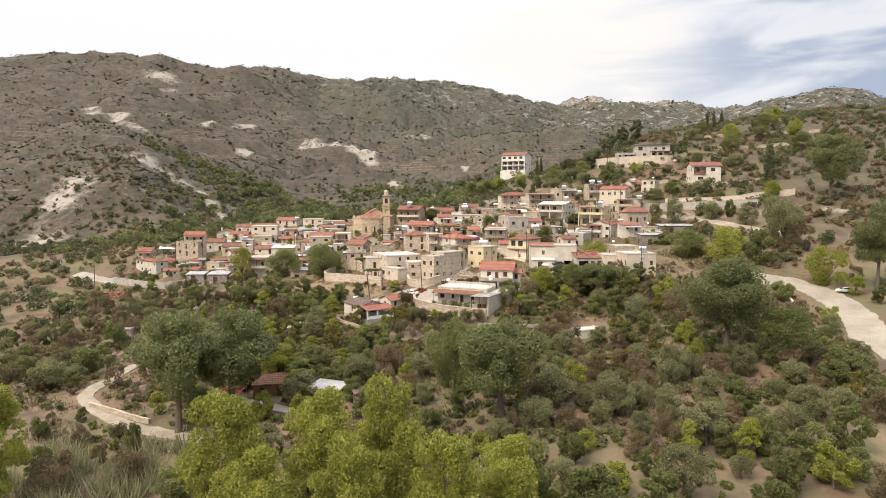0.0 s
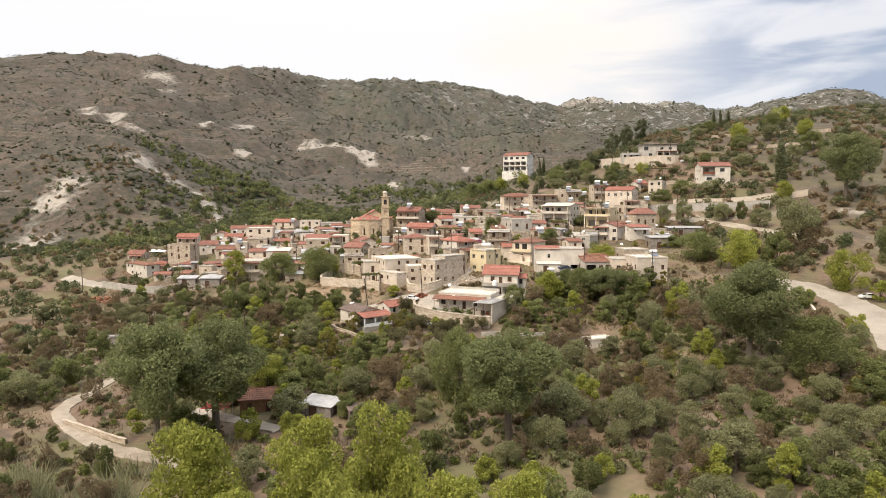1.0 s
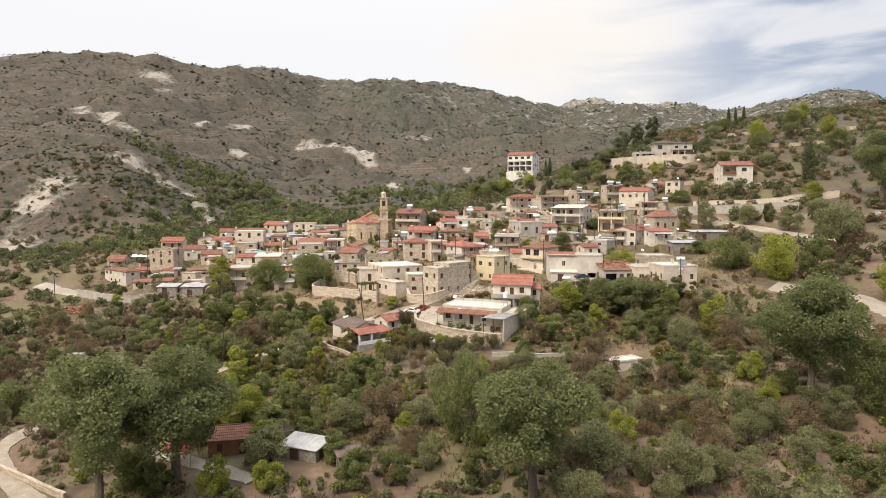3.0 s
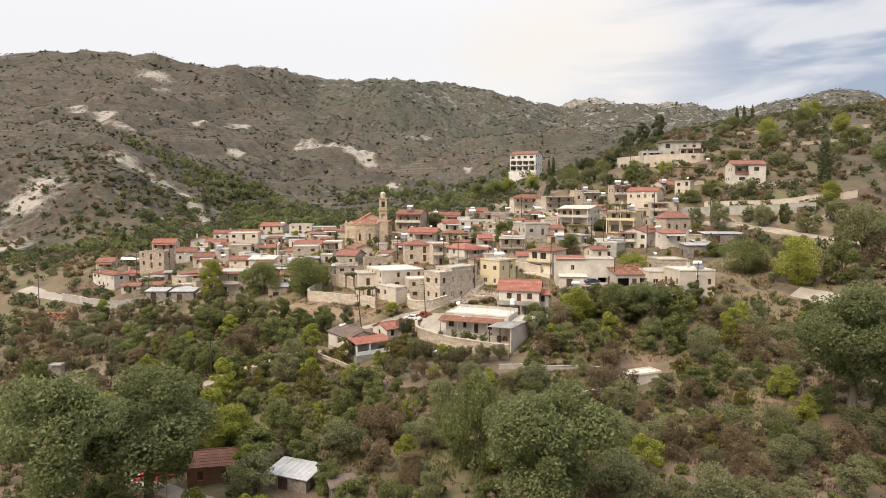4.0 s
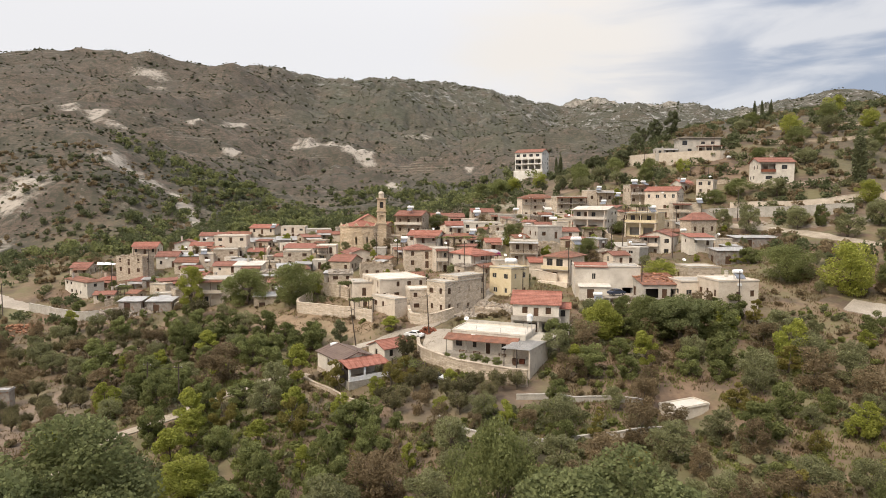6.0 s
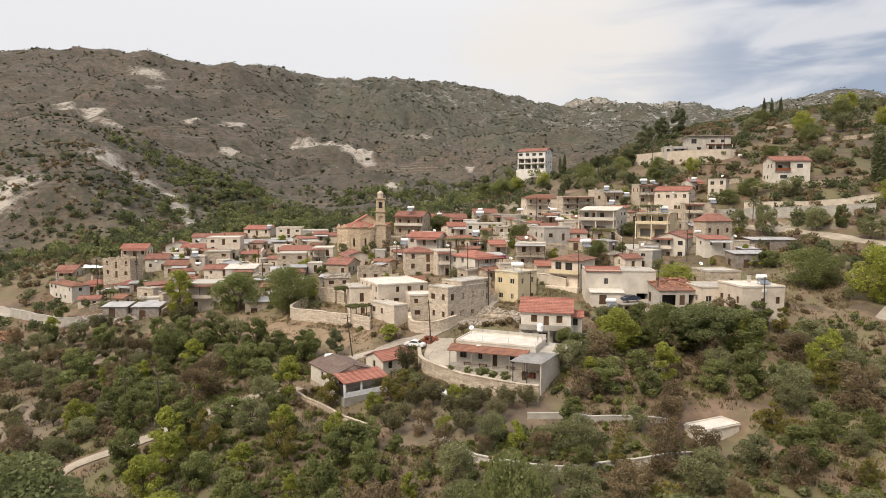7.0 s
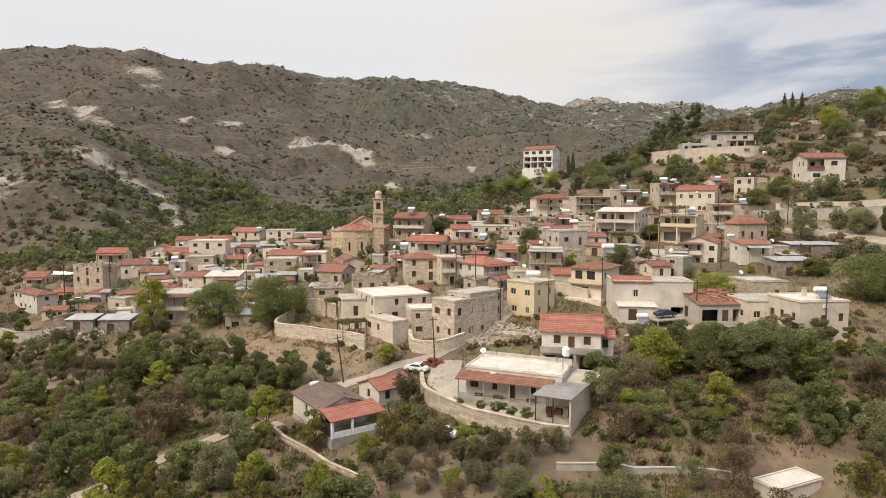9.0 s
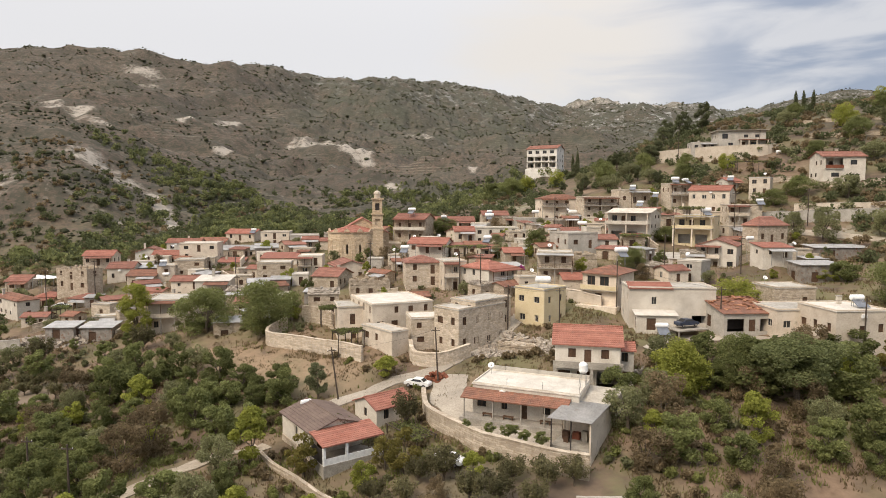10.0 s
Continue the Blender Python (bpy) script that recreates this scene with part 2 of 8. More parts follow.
M_BARK = bark("grey_bark", (0.09, 0.07, 0.05), (0.17, 0.135, 0.10))
LEAF = {
    "walnut": leaves("dull_green_leaves", (0.172, 0.190, 0.082), (0.250, 0.268, 0.122), 0.12),
    "lime": leaves("yellow_green_leaves", (0.265, 0.280, 0.060), (0.360, 0.365, 0.090), 0.12),
    "olive": leaves("olive_leaves", (0.198, 0.200, 0.098), (0.290, 0.286, 0.150), 0.18),
    "citrus": leaves("dark_citrus_leaves", (0.158, 0.172, 0.066), (0.240, 0.254, 0.100), 0.25),
    "gold": leaves("yellowing_leaves", (0.210, 0.180, 0.055), (0.290, 0.245, 0.075), 0.2),
    "dry": leaves("dry_brown_leaves", (0.190, 0.142, 0.082), (0.278, 0.212, 0.125), 0.2),
    "rod": leaves("dull_olive_brown_leaves", (0.142, 0.130, 0.066), (0.215, 0.192, 0.100), 0.25),
    "pine": leaves("pine_needles", (0.128, 0.138, 0.072), (0.190, 0.200, 0.106), 0.2),
    "reed": leaves("grey_green_reeds", (0.246, 0.246, 0.133), (0.377, 0.358, 0.208), 0.1),
    "scrub": leaves("hill_scrub", (0.090, 0.092, 0.056), (0.150, 0.150, 0.092), 0.0),
    "pine_far": leaves("slope_tree_leaves", (0.100, 0.112, 0.054), (0.158, 0.170, 0.084), 0.0),
    "gully": leaves("gully_leaves", (0.180, 0.196, 0.078), (0.260, 0.268, 0.116), 0.0),
    "light_weed": leaves("green_weeds", (0.170, 0.185, 0.060), (0.260, 0.265, 0.095), 0.0),
    "purple": leaves("bougainvillea", (0.377, 0.056, 0.226), (0.566, 0.094, 0.339), 0.0),
}


# ---------------------------------------------------------------- land form
XS = (-250, -130, -75, -25, 25, 75, 125, 250)
YS = (0, 80, 130, 170, 205, 240, 280, 330, 410, 520)
NEAR = np.array((
    (-13.0, -13.1, -13.4, -13.6, -12.0, -8.2, -3.0, 4.1),
    (-13.4, -12.9, -11.9, -10.5, -8.8, -6.3, -0.0, 11.1),
    (-13.1, -13.0, -11.5, -8.8, -6.5, -2.7, 2.6, 16.1),
    (-12.4, -13.0, -11.6, -5.9, -1.0, 1.4, 5.8, 22.7),
    (-10.5, -10.5, -7.0, 0.6, 6.0, 9.0, 12.8, 32.7),
    (-8.3, -6.1, 0.4, 7.3, 12.7, 14.7, 20.6, 45.4),
    (-9.6, 2.7, 9.0, 12.7, 18.0, 23.7, 32.3, 57.0),
    (-3.6, 7.5, 14.1, 17.5, 23.8, 35.8, 47.8, 69.4),
    (1.7, 10.4, 14.5, 20.1, 31.6, 45.8, 63.5, 87.1),
    (7.6, 13.6, 17.5, 24.9, 36.4, 48.2, 67.1, 89.5)))
# the ring of hills: bearing (x over y) across, distance down
US = (-1.2, -0.70, -0.52, -0.34, -0.165, 0.014, 0.193, 0.372, 0.55, 0.9)
DS = (330, 420, 550, 750, 1000, 1400, 1900, 2400, 3200)
FAR = np.array((
    (0, -5, 0, 12, 16, 22, 30, 40, 70, 90),
    (35, 33, 42, 15, 20, 28, 38, 55, 85, 110),
    (75, 68, 78, 45, 26, 34, 42, 62, 90, 120),
    (120, 115, 112, 88, 54, 58, 70, 66, 85, 120),
    (200, 190, 184, 152, 117, 94, 108, 84, 100, 130),
    (350, 340, 330, 285, 221, 177, 171, 150, 150, 180),
    (330, 345, 385, 370, 380, 308, 275, 270, 282, 300),
    (220, 230, 270, 270, 400, 462, 396, 392, 425, 420),
    (100, 100, 150, 170, 280, 390, 380, 370, 420, 420)), float)


def herm(v, knots, rows):
    """Smooth interpolation of rows (one per knot) at v."""
    k = np.array(knots, float)
    v = np.clip(v, k[0], k[-1])
    i = np.clip(np.searchsorted(k, v, side="right") - 1, 0, len(k) - 2)
    slope = np.gradient(rows, k, axis=0)
    h = k[i + 1] - k[i]
    s = (v - k[i]) / h
    n = np.arange(len(v))
    a, b = rows[i, n], rows[i + 1, n]
    da, db = slope[i, n] * h, slope[i + 1, n] * h
    return (2 * s**3 - 3 * s**2 + 1) * a + (s**3 - 2 * s**2 + s) * da + (3 * s**2 - 2 * s**3) * b + (s**3 - s**2) * db


def table(x, y, xs, ys, grid):
    rows = np.array([herm(x, xs, np.repeat(r[:, None], len(x), axis=1)) for r in grid])
    return herm(y, ys, rows)


def waves(x, y, size, seed, octaves=4):
    """Smooth random relief, about -1 to 1, from turned sine sheets."""
    g = np.random.RandomState(seed)
    z = np.zeros_like(x)
    amp, tot = 1.0, 0.0
    for o in range(octaves):
        for _ in range(4):
            a, p = g.uniform(0, 6.283), g.uniform(0, 6.283)
            f = 6.283 / size * g.uniform(0.7, 1.4)
            z += amp * np.sin(f * (x * np.cos(a) + y * np.sin(a)) + p + 1.3 * np.sin(f * 0.6 * (y * np.cos(a) - x * np.sin(a)) + p * 2)) * 0.4
        tot += amp
        amp, size = amp * 0.5, size * 0.47
    return z / tot * 1.3


def sstep(v):
    v = np.clip(v, 0, 1)
    return v * v * (3 - 2 * v)


KNOLLS = ((-437, 1620, 30, 80), (-560, 1600, 4, 120), (-330, 1500, -12, 120), (-350, 1720, -10, 70), (571, 2400, 42, 120), (744, 2400, -25, 100), (914, 2400, 32, 120), (1030, 2400, -55, 100), (1474, 2400, 12, 260), (-250, 1800, 10, 150), (200, 2350, -15, 120))


CREST_U = (-0.72, -0.66, -0.6, -0.54, -0.48, -0.42, -0.36, -0.3, -0.24, -0.18, -0.12, -0.06, 0.0, 0.06, 0.12, 0.18, 0.24, 0.3, 0.36, 0.42, 0.48, 0.54, 0.6, 0.66, 0.72, 0.78)
CREST_DZ = (-28.2, -7.3, 0.4, -12.9, 0.4, -5.7, -6.1, 6.6, -7.0, -18.6, -5.3, 2.5, -7.1, -9.6, -13.7, -44.0, -22.1, -5.0, -20.9, -23.9, -45.7, -34.5, -3.2, -15.8, -74.8, 0.0)


def land(x, y):
    """Height of the open land."""
    x, y = np.atleast_1d(np.array(x, float)), np.atleast_1d(np.array(y, float))
    near = table(x, y, XS, YS, NEAR)
    yy = np.maximum(y, 250.0)
    u = np.where(y > 0, x / yy, np.sign(x) * 0.9)
    far = table(u, np.hypot(yy, np.maximum(np.abs(x) - 0.9 * yy, 0)), US, DS, FAR)
    y0 = 330 + 120 * sstep((x + 100) / 130)
    b = sstep((y - y0) / 110)
    side = sstep((-x - 230) / 150) * sstep((y - 230) / 120)
    b = np.maximum(b, side)
    rough = sstep((np.hypot(x, y) - 350) / 500)
    wild = waves(x, y, 420, 5, 4) * 20 * rough * sstep((3200 - y) / 800) + waves(x, y, 60, 9, 3) * 3.0 * b
    wild = wild + waves(x, y, 95, 13, 3) * 6.0 * rough + np.interp(u, CREST_U, CREST_DZ) * sstep((yy - 1150) / 350)
    for kx, ky, kh, kr in KNOLLS:
        wild = wild + kh * np.exp(-((x - kx) ** 2 + ((y - ky) / 1.6) ** 2) / kr**2)
    return near * (1 - b) + far * b + wild + waves(x, y, 26, 3, 3) * 0.35 * (1 - b)


# ---------------------------------------------------------------- building helpers
def mesh_of(name, bm, mat, smooth=False):
    me = bpy.data.meshes.new(name)
    bm.normal_update()
    bm.to_mesh(me)
    bm.free()
    for one in mat if isinstance(mat, (list, tuple)) else [mat]:
        me.materials.append(one)
    if smooth:
        me.polygons.foreach_set("use_smooth", [True] * len(me.polygons))
    return me


def part(name, data, mat, parent, label="", smooth=False, m=None):
    """Links a bmesh (or a shared mesh) as one object under a thing or a part."""
    me = mesh_of(name, data, mat, smooth) if isinstance(data, bmesh.types.BMesh) else data
    ob = new(name, me)
    ob.parent = parent
    if m is not None:
        ob.matrix_basis = m
    return tagged(ob, label)


def thing(name, m, label, category, group="", kind=""):
    ob = new(name)
    ob.empty_display_size = 0.2
    ob.matrix_basis = m
    return tagged(ob, label, category, group, kind)


def box(bm, x0, y0, z0, x1, y1, z1, m=None):
    v = [bm.verts.new(m @ Vector(c) if m else c) for c in ((x0, y0, z0), (x1, y0, z0), (x1, y1, z0), (x0, y1, z0), (x0, y0, z1), (x1, y0, z1), (x1, y1, z1), (x0, y1, z1))]
    for f in ((3, 2, 1, 0), (4, 5, 6, 7), (0, 1, 5, 4), (1, 2, 6, 5), (2, 3, 7, 6), (3, 0, 4, 7)):
        bm.faces.new([v[i] for i in f])


def boxes(*rows):
    bm = bmesh.new()
    for r in rows:
        box(bm, *r)
    return bm


def tube(bm, a, b, r0, r1, n=7, cap=True):
    a, b = Vector(a), Vector(b)
    q = (b - a).to_track_quat("Z", "Y").to_matrix()
    ring = [[bm.verts.new(p + q @ Vector((r * math.cos(6.2832 * i / n), r * math.sin(6.2832 * i / n), 0))) for i in range(n)] for p, r in ((a, r0), (b, r1))]
    for i in range(n):
        j = (i + 1) % n
        bm.faces.new((ring[0][i], ring[0][j], ring[1][j], ring[1][i]))
    if cap:
        bm.faces.new(ring[1])
        bm.faces.new(ring[0][::-1])


def slab(bm, pts, t):
    """A flat plate: the outline pts (upper face, counter-clockwise from above) with thickness t downwards."""
    up = [bm.verts.new(p) for p in pts]
    dn = [bm.verts.new((p[0], p[1], p[2] - t)) for p in pts]
    bm.faces.new(up)
    bm.faces.new(dn[::-1])
    for i in range(len(pts)):
        j = (i + 1) % len(pts)
        bm.faces.new((dn[i], dn[j], up[j], up[i]))


def courses(bm, e0, e1, r1, r0, n, lip=0.05, t=0.12):
    """A tiled slope between eave e0-e1 and ridge r0-r1 in n overlapping courses."""
    e0, e1, r0, r1 = Vector(e0), Vector(e1), Vector(r0), Vector(r1)
    up = Vector((0, 0, lip))
    for i in range(n):
        a, b = i / n, (i + 1) / n
        p0, p1, p2, p3 = e0.lerp(r0, a) + up, e1.lerp(r1, a) + up, e1.lerp(r1, b), e0.lerp(r0, b)
        v = [bm.verts.new(p) for p in (p0, p1, p2, p3)]
        bm.faces.new(v if (p3 - p2).length > 0.02 else v[:3])
        w = [bm.verts.new(p) for p in (p0 - up * 1.2, p1 - up * 1.2)]
        bm.faces.new((w[0], w[1], v[1], v[0]))
    d = Vector((0, 0, t))
    pts = [e0, e1, r1, r0] if (r1 - r0).length > 0.02 else [e0, e1, r1]
    lo = [bm.verts.new(p - d) for p in pts]
    hi = [bm.verts.new(p) for p in pts]
    bm.faces.new(lo[::-1])
    for i in range(len(pts)):
        j = (i + 1) % len(pts)
        bm.faces.new((lo[i], lo[j], hi[j], hi[i]))


def facade(bm, a, b, z0, z1, holes, depth=0.2, slope=0.0):
    """A wall face from a to b (outside on the right hand going from a to b) with real openings (x0, z0, x1, z1) and their reveals."""
    a, b = Vector((*a, 0)), Vector((*b, 0))
    L = (b - a).length
    d = (b - a) / L
    inn = Vector((-d.y, d.x, 0)) * depth
    xs = sorted({0.0, L, *[h[0] for h in holes], *[h[2] for h in holes]})
    zs = sorted({z0, z1, *[h[1] for h in holes], *[h[3] for h in holes]})
    pt = lambda x, z: a + d * x + Vector((0, 0, z))
    for i in range(len(xs) - 1):
        for j in range(len(zs) - 1):
            cx, cz = (xs[i] + xs[i + 1]) / 2, (zs[j] + zs[j + 1]) / 2
            if any(h[0] < cx < h[2] and h[1] < cz < h[3] for h in holes):
                continue
            bm.faces.new([bm.verts.new(p) for p in (pt(xs[i], zs[j]), pt(xs[i + 1], zs[j]), pt(xs[i + 1], zs[j + 1]), pt(xs[i], zs[j + 1]))])
    for h in holes:
        c = [pt(h[0], h[1]), pt(h[2], h[1]), pt(h[2], h[3]), pt(h[0], h[3])]
        for k in range(4):
            p, q = c[k], c[(k + 1) % 4]
            bm.faces.new([bm.verts.new(v) for v in (p, q, q + inn, p + inn)])


SHARED = {}


def window_into(parent, m, w, h, style, label=""):
    """A window whose frame stands in its opening: shutters or a glazed frame with panes."""
    key = (round(w, 2), round(h, 2), style)
    if key not in SHARED:
        fr = bmesh.new()
        t = 0.07
        for r in ((-w / 2, -h / 2, w / 2, -h / 2 + t), (-w / 2, h / 2 - t, w / 2, h / 2), (-w / 2, -h / 2, -w / 2 + t, h / 2), (w / 2 - t, -h / 2, w / 2, h / 2), (-t / 2, -h / 2, t / 2, h / 2)):
            box(fr, r[0], 0, r[1], r[2], 0.06, r[3])
        leaf = bmesh.new()
        if style == "shutter":
            half = (w / 2 - t - 0.02) / 2
            for i in range(6):
                z0, z1 = -h / 2 + t + i * (h - 2 * t) / 6, -h / 2 + t + (i + 1) * (h - 2 * t) / 6
                v = [leaf.verts.new(c) for c in ((-half, 0.045, z0), (half, 0.045, z0), (half, 0.012, z1), (-half, 0.012, z1))]
                leaf.faces.new(v)
                w2 = [leaf.verts.new(c) for c in ((-half, 0.045, z1), (half, 0.045, z1))]
                leaf.faces.new((v[3], v[2], w2[1], w2[0]))
            bmesh.ops.remove_doubles(leaf, verts=leaf.verts, dist=0.001)
        else:
            box(leaf, -w / 2 + t, 0.03, -h / 2 + t, w / 2 - t, 0.04, h / 2 - t)
        SHARED[key] = (mesh_of("window_frame", fr, M_WOOD if style != "pale" else M_FRAME), mesh_of("pane", leaf, M_WOOD if style == "shutter" else M_GLASS))
    f, g = SHARED[key]
    win = part("window", f, None, parent, label, m=m)
    if style == "shutter":
        for s in (-1, 1):
            part("shutter", g, None, win, m=pose(s * (w / 4 - 0.025), 0, 0))
    else:
        part("pane", g, None, win)
    return win


def door_into(parent, m, w, h, mat=None, label=""):
    key = ("door", round(w, 2), round(h, 2), mat.name if mat else "")
    if key not in SHARED:
        bm = bmesh.new()
        box(bm, -w / 2, 0.02, 0, w / 2, 0.07, h)
        for s in (-1, 1):
            for z0, z1 in ((0.15, h * 0.45), (h * 0.52, h - 0.15)):
                box(bm, min(s * 0.08, s * (w / 2 - 0.08)), -0.005, z0, max(s * 0.08, s * (w / 2 - 0.08)), 0.02, z1)
        hb = bmesh.new()
        tube(hb, (w * 0.32, -0.06, 1.0), (w * 0.32, -0.06, 1.15), 0.02, 0.02, 6)
        SHARED[key] = (mesh_of("door", bm, mat or M_WOOD), mesh_of("handle", hb, M_STEEL))
    d = part("door", SHARED[key][0], None, parent, label, m=m)
    part("handle", SHARED[key][1], None, d)
    return d


WALL_WORD = {"cream": "cream plastered", "white": "whitewashed", "yellow": "yellow plastered", "grey": "grey rendered", "stone": "rubble stone", "pale_stone": "pale limestone", "ashlar": "ashlar stone", "tin": "rusty sheet-metal", "brick": "brown brick"}
COVER_WORD = {"tile": "red tiled", "bright": "bright red tiled", "brown": "weathered brown tiled", "dark": "brown felted", "whitewash": "white flat", "concrete": "flat concrete", "sheet": "corrugated metal", "rubble": "collapsed rubble"}


def openings(rng, L, h, side, wall, shed):
    """Windows and doors of one wall as (x0, z0, x1, z1, kind)."""
    out = []
    floors = max(1, round(h / 3.0))
    fh = h / floors
    if shed:
        return [(L * 0.25, 0.0, L * 0.25 + min(1.6, L * 0.4), min(2.1, h - 0.3), "door")]
    n = max(1, int(L / 2.9))
    for k in range(floors):
        for i in range(n):
            if rng.random() < (0.12 if side == 0 else 0.4):
                continue
            c = (i + 0.5) * L / n + rng.uniform(-0.2, 0.2)
            z = k * fh
            if side == 0 and i == n // 2 and (k == 0 or rng.random() < 0.3):
                out.append((c - 0.5, z + 0.02, c + 0.5, z + min(2.1, fh - 0.3), "door"))
            else:
                ww, wh = rng.choice(((0.9, 1.35), (1.0, 1.4), (1.3, 1.2), (0.8, 1.25)))
                if fh < 2.6:
                    wh = min(wh, fh * 0.4)
                zz = z + min(1.0, fh * 0.34)
                if c - ww / 2 > 0.3 and c + ww / 2 < L - 0.3 and zz + wh < h - 0.15:
                    out.append((c - ww / 2, zz, c + ww / 2, zz + wh, "window"))
    return out


def dress(ob, rng, w, d, h, roof, wall, cover):
    """Balconies, lean-to canopies, chimneys, dishes and air-conditioners of a lived-in house."""
    hw, hd = w / 2, d / 2
    tiles = cover if cover in ("tile", "bright", "brown") else rng.choice(("tile", "brown", "sheet"))
    if h > 4.6 and rng.random() < 0.6:
        f = h / max(1, round(h / 3.0)) * (round(h / 3.0) - 1)
        x0, x1 = (-hw, hw) if rng.random() < 0.5 else (-hw, hw * 0.2)
        part("balcony_slab", boxes((x0, -hd - 1.5, f - 0.2, x1, -hd - 0.004, f - 0.02)), M_SLAB, ob)
        if rng.random() < 0.5:
            part("balcony_front", boxes((x0, -hd - 1.5, f - 0.016, x1, -hd - 1.38, f + 0.85)), WALL[rng.choice((wall, "white", "cream"))], ob)
        else:
            r = bmesh.new()
            for z in (f + 0.9, f + 0.5):
                tube(r, (x0, -hd - 1.45, z), (x1, -hd - 1.45, z), 0.035, 0.035, 5)
            for i in range(int((x1 - x0) / 0.3) + 1):
                tube(r, (x0 + 0.3 * i, -hd - 1.45, f), (x0 + 0.3 * i, -hd - 1.45, f + 0.9), 0.02, 0.02, 4, False)
            part("railing", r, rng.choice((M_IRON, M_WOOD, M_WHITE)), ob)
        for i in range(3):
            xx = x0 + 0.12 + (x1 - x0 - 0.24) * i / 2
            part("column", boxes((xx - 0.1, -hd - 1.44, -1.2, xx + 0.1, -hd - 1.24, f - 0.204)), M_SLAB, ob)
            part("column", boxes((xx - 0.07, -hd - 1.36, f + 0.004, xx + 0.07, -hd - 1.22, h - 0.32)), rng.choice((M_WOOD, M_SLAB)), ob)
        rb = bmesh.new()
        if tiles == "sheet":
            slab(rb, ((x0 - 0.2, -hd - 1.8, h - 0.3), (x1 + 0.2, -hd - 1.8, h - 0.3), (x1 + 0.2, -hd - 0.02, h - 0.04), (x0 - 0.2, -hd - 0.02, h - 0.04)), 0.08)
        else:
            courses(rb, (x0 - 0.2, -hd - 1.8, h - 0.34), (x1 + 0.2, -hd - 1.8, h - 0.34), (x1 + 0.2, -hd - 0.02, h - 0.06), (x0 - 0.2, -hd - 0.02, h - 0.06), 5)
        tagged(part("canopy", rb, COVER[tiles], ob), kind="stuff")
    elif h <= 4.6 and rng.random() < 0.42 and h > 2.2:
        z1, dp = h - 0.25, rng.uniform(1.6, 2.6)
        x0 = rng.uniform(-hw, -hw * 0.2)
        rb = bmesh.new()
        slab(rb, ((x0, -hd - dp, z1 - 0.45), (hw, -hd - dp, z1 - 0.45), (hw, -hd - 0.02, z1), (x0, -hd - 0.02, z1)), 0.07)
        for i in range(int((hw - x0) / 0.45)):
            xx = x0 + 0.2 + 0.45 * i
            slab(rb, ((xx - 0.09, -hd - dp, z1 - 0.40), (xx + 0.09, -hd - dp, z1 - 0.40), (xx + 0.09, -hd - 0.02, z1 + 0.05), (xx - 0.09, -hd - 0.02, z1 + 0.05)), 0.04)
        tagged(part("canopy", rb, COVER[rng.choice(("sheet", "tile", "brown", "sheet"))], ob), kind="stuff")
        for xx in (x0 + 0.1, (x0 + hw) / 2, hw - 0.1):
            part("column", boxes((xx - 0.06, -hd - dp + 0.05, -1.5, xx + 0.06, -hd - dp + 0.17, z1 - 0.5)), rng.choice((M_WOOD, M_STEEL, M_SLAB)), ob)
    if rng.random() < 0.3:
        cx, cy = rng.uniform(-hw * 0.7, hw * 0.7), rng.uniform(0.1, 0.6) * hd
        top = h + rng.uniform(1.0, 1.5) + (0.3 * min(hw, hd) if roof != "flat" else 0)
        ch = part("chimney", boxes((cx - 0.3, cy - 0.3, h - 0.3, cx + 0.3, cy + 0.3, top)), WALL[rng.choice(("cream", "grey", "white"))], ob)
        part("chimney_cap", boxes((cx - 0.4, cy - 0.4, top + 0.004, cx + 0.4, cy + 0.4, top + 0.1)), M_SLAB, ch)
    if rng.random() < 0.22 and h > 2.6:
        xx = rng.uniform(-hw + 0.6, hw - 1.4)
        part("air_conditioner", boxes((xx, -hd - 0.34, h - 0.95, xx + 0.8, -hd - 0.004, h - 0.4)), M_WHITE, ob)
    if roof == "flat" and rng.random() < 0.35:
        xx, yy = rng.uniform(-hw + 0.6, hw - 0.6), rng.uniform(-hd * 0.5, hd * 0.6)
        q = bmesh.new()
        tube(q, (xx, yy, h + 0.1), (xx, yy, h + 1.5), 0.03, 0.03, 5)
        part("aerial_mast", q, M_STEEL, ob)
        q = bmesh.new()
        tube(q, (xx, yy - 0.05, h + 1.35), (xx, yy - 0.2, h + 1.5), 0.12, 0.48, 12, False)
        part("satellite_dish", q, M_WHITE, ob)
    if roof == "flat" and rng.random() < 0.25:
        q = bmesh.new()
        for sx in (-1, 1):
            for sy in (-1, 1):
                tube(q, (sx * (hw - 0.15), sy * (hd - 0.15), h + 0.2), (sx * (hw - 0.15), sy * (hd - 0.15), h + 1.1), 0.025, 0.025, 4)
        tagged(part("rebar", q, M_RUST, ob, "bare reinforcing bars"), kind="stuff")


HOUSES = 0


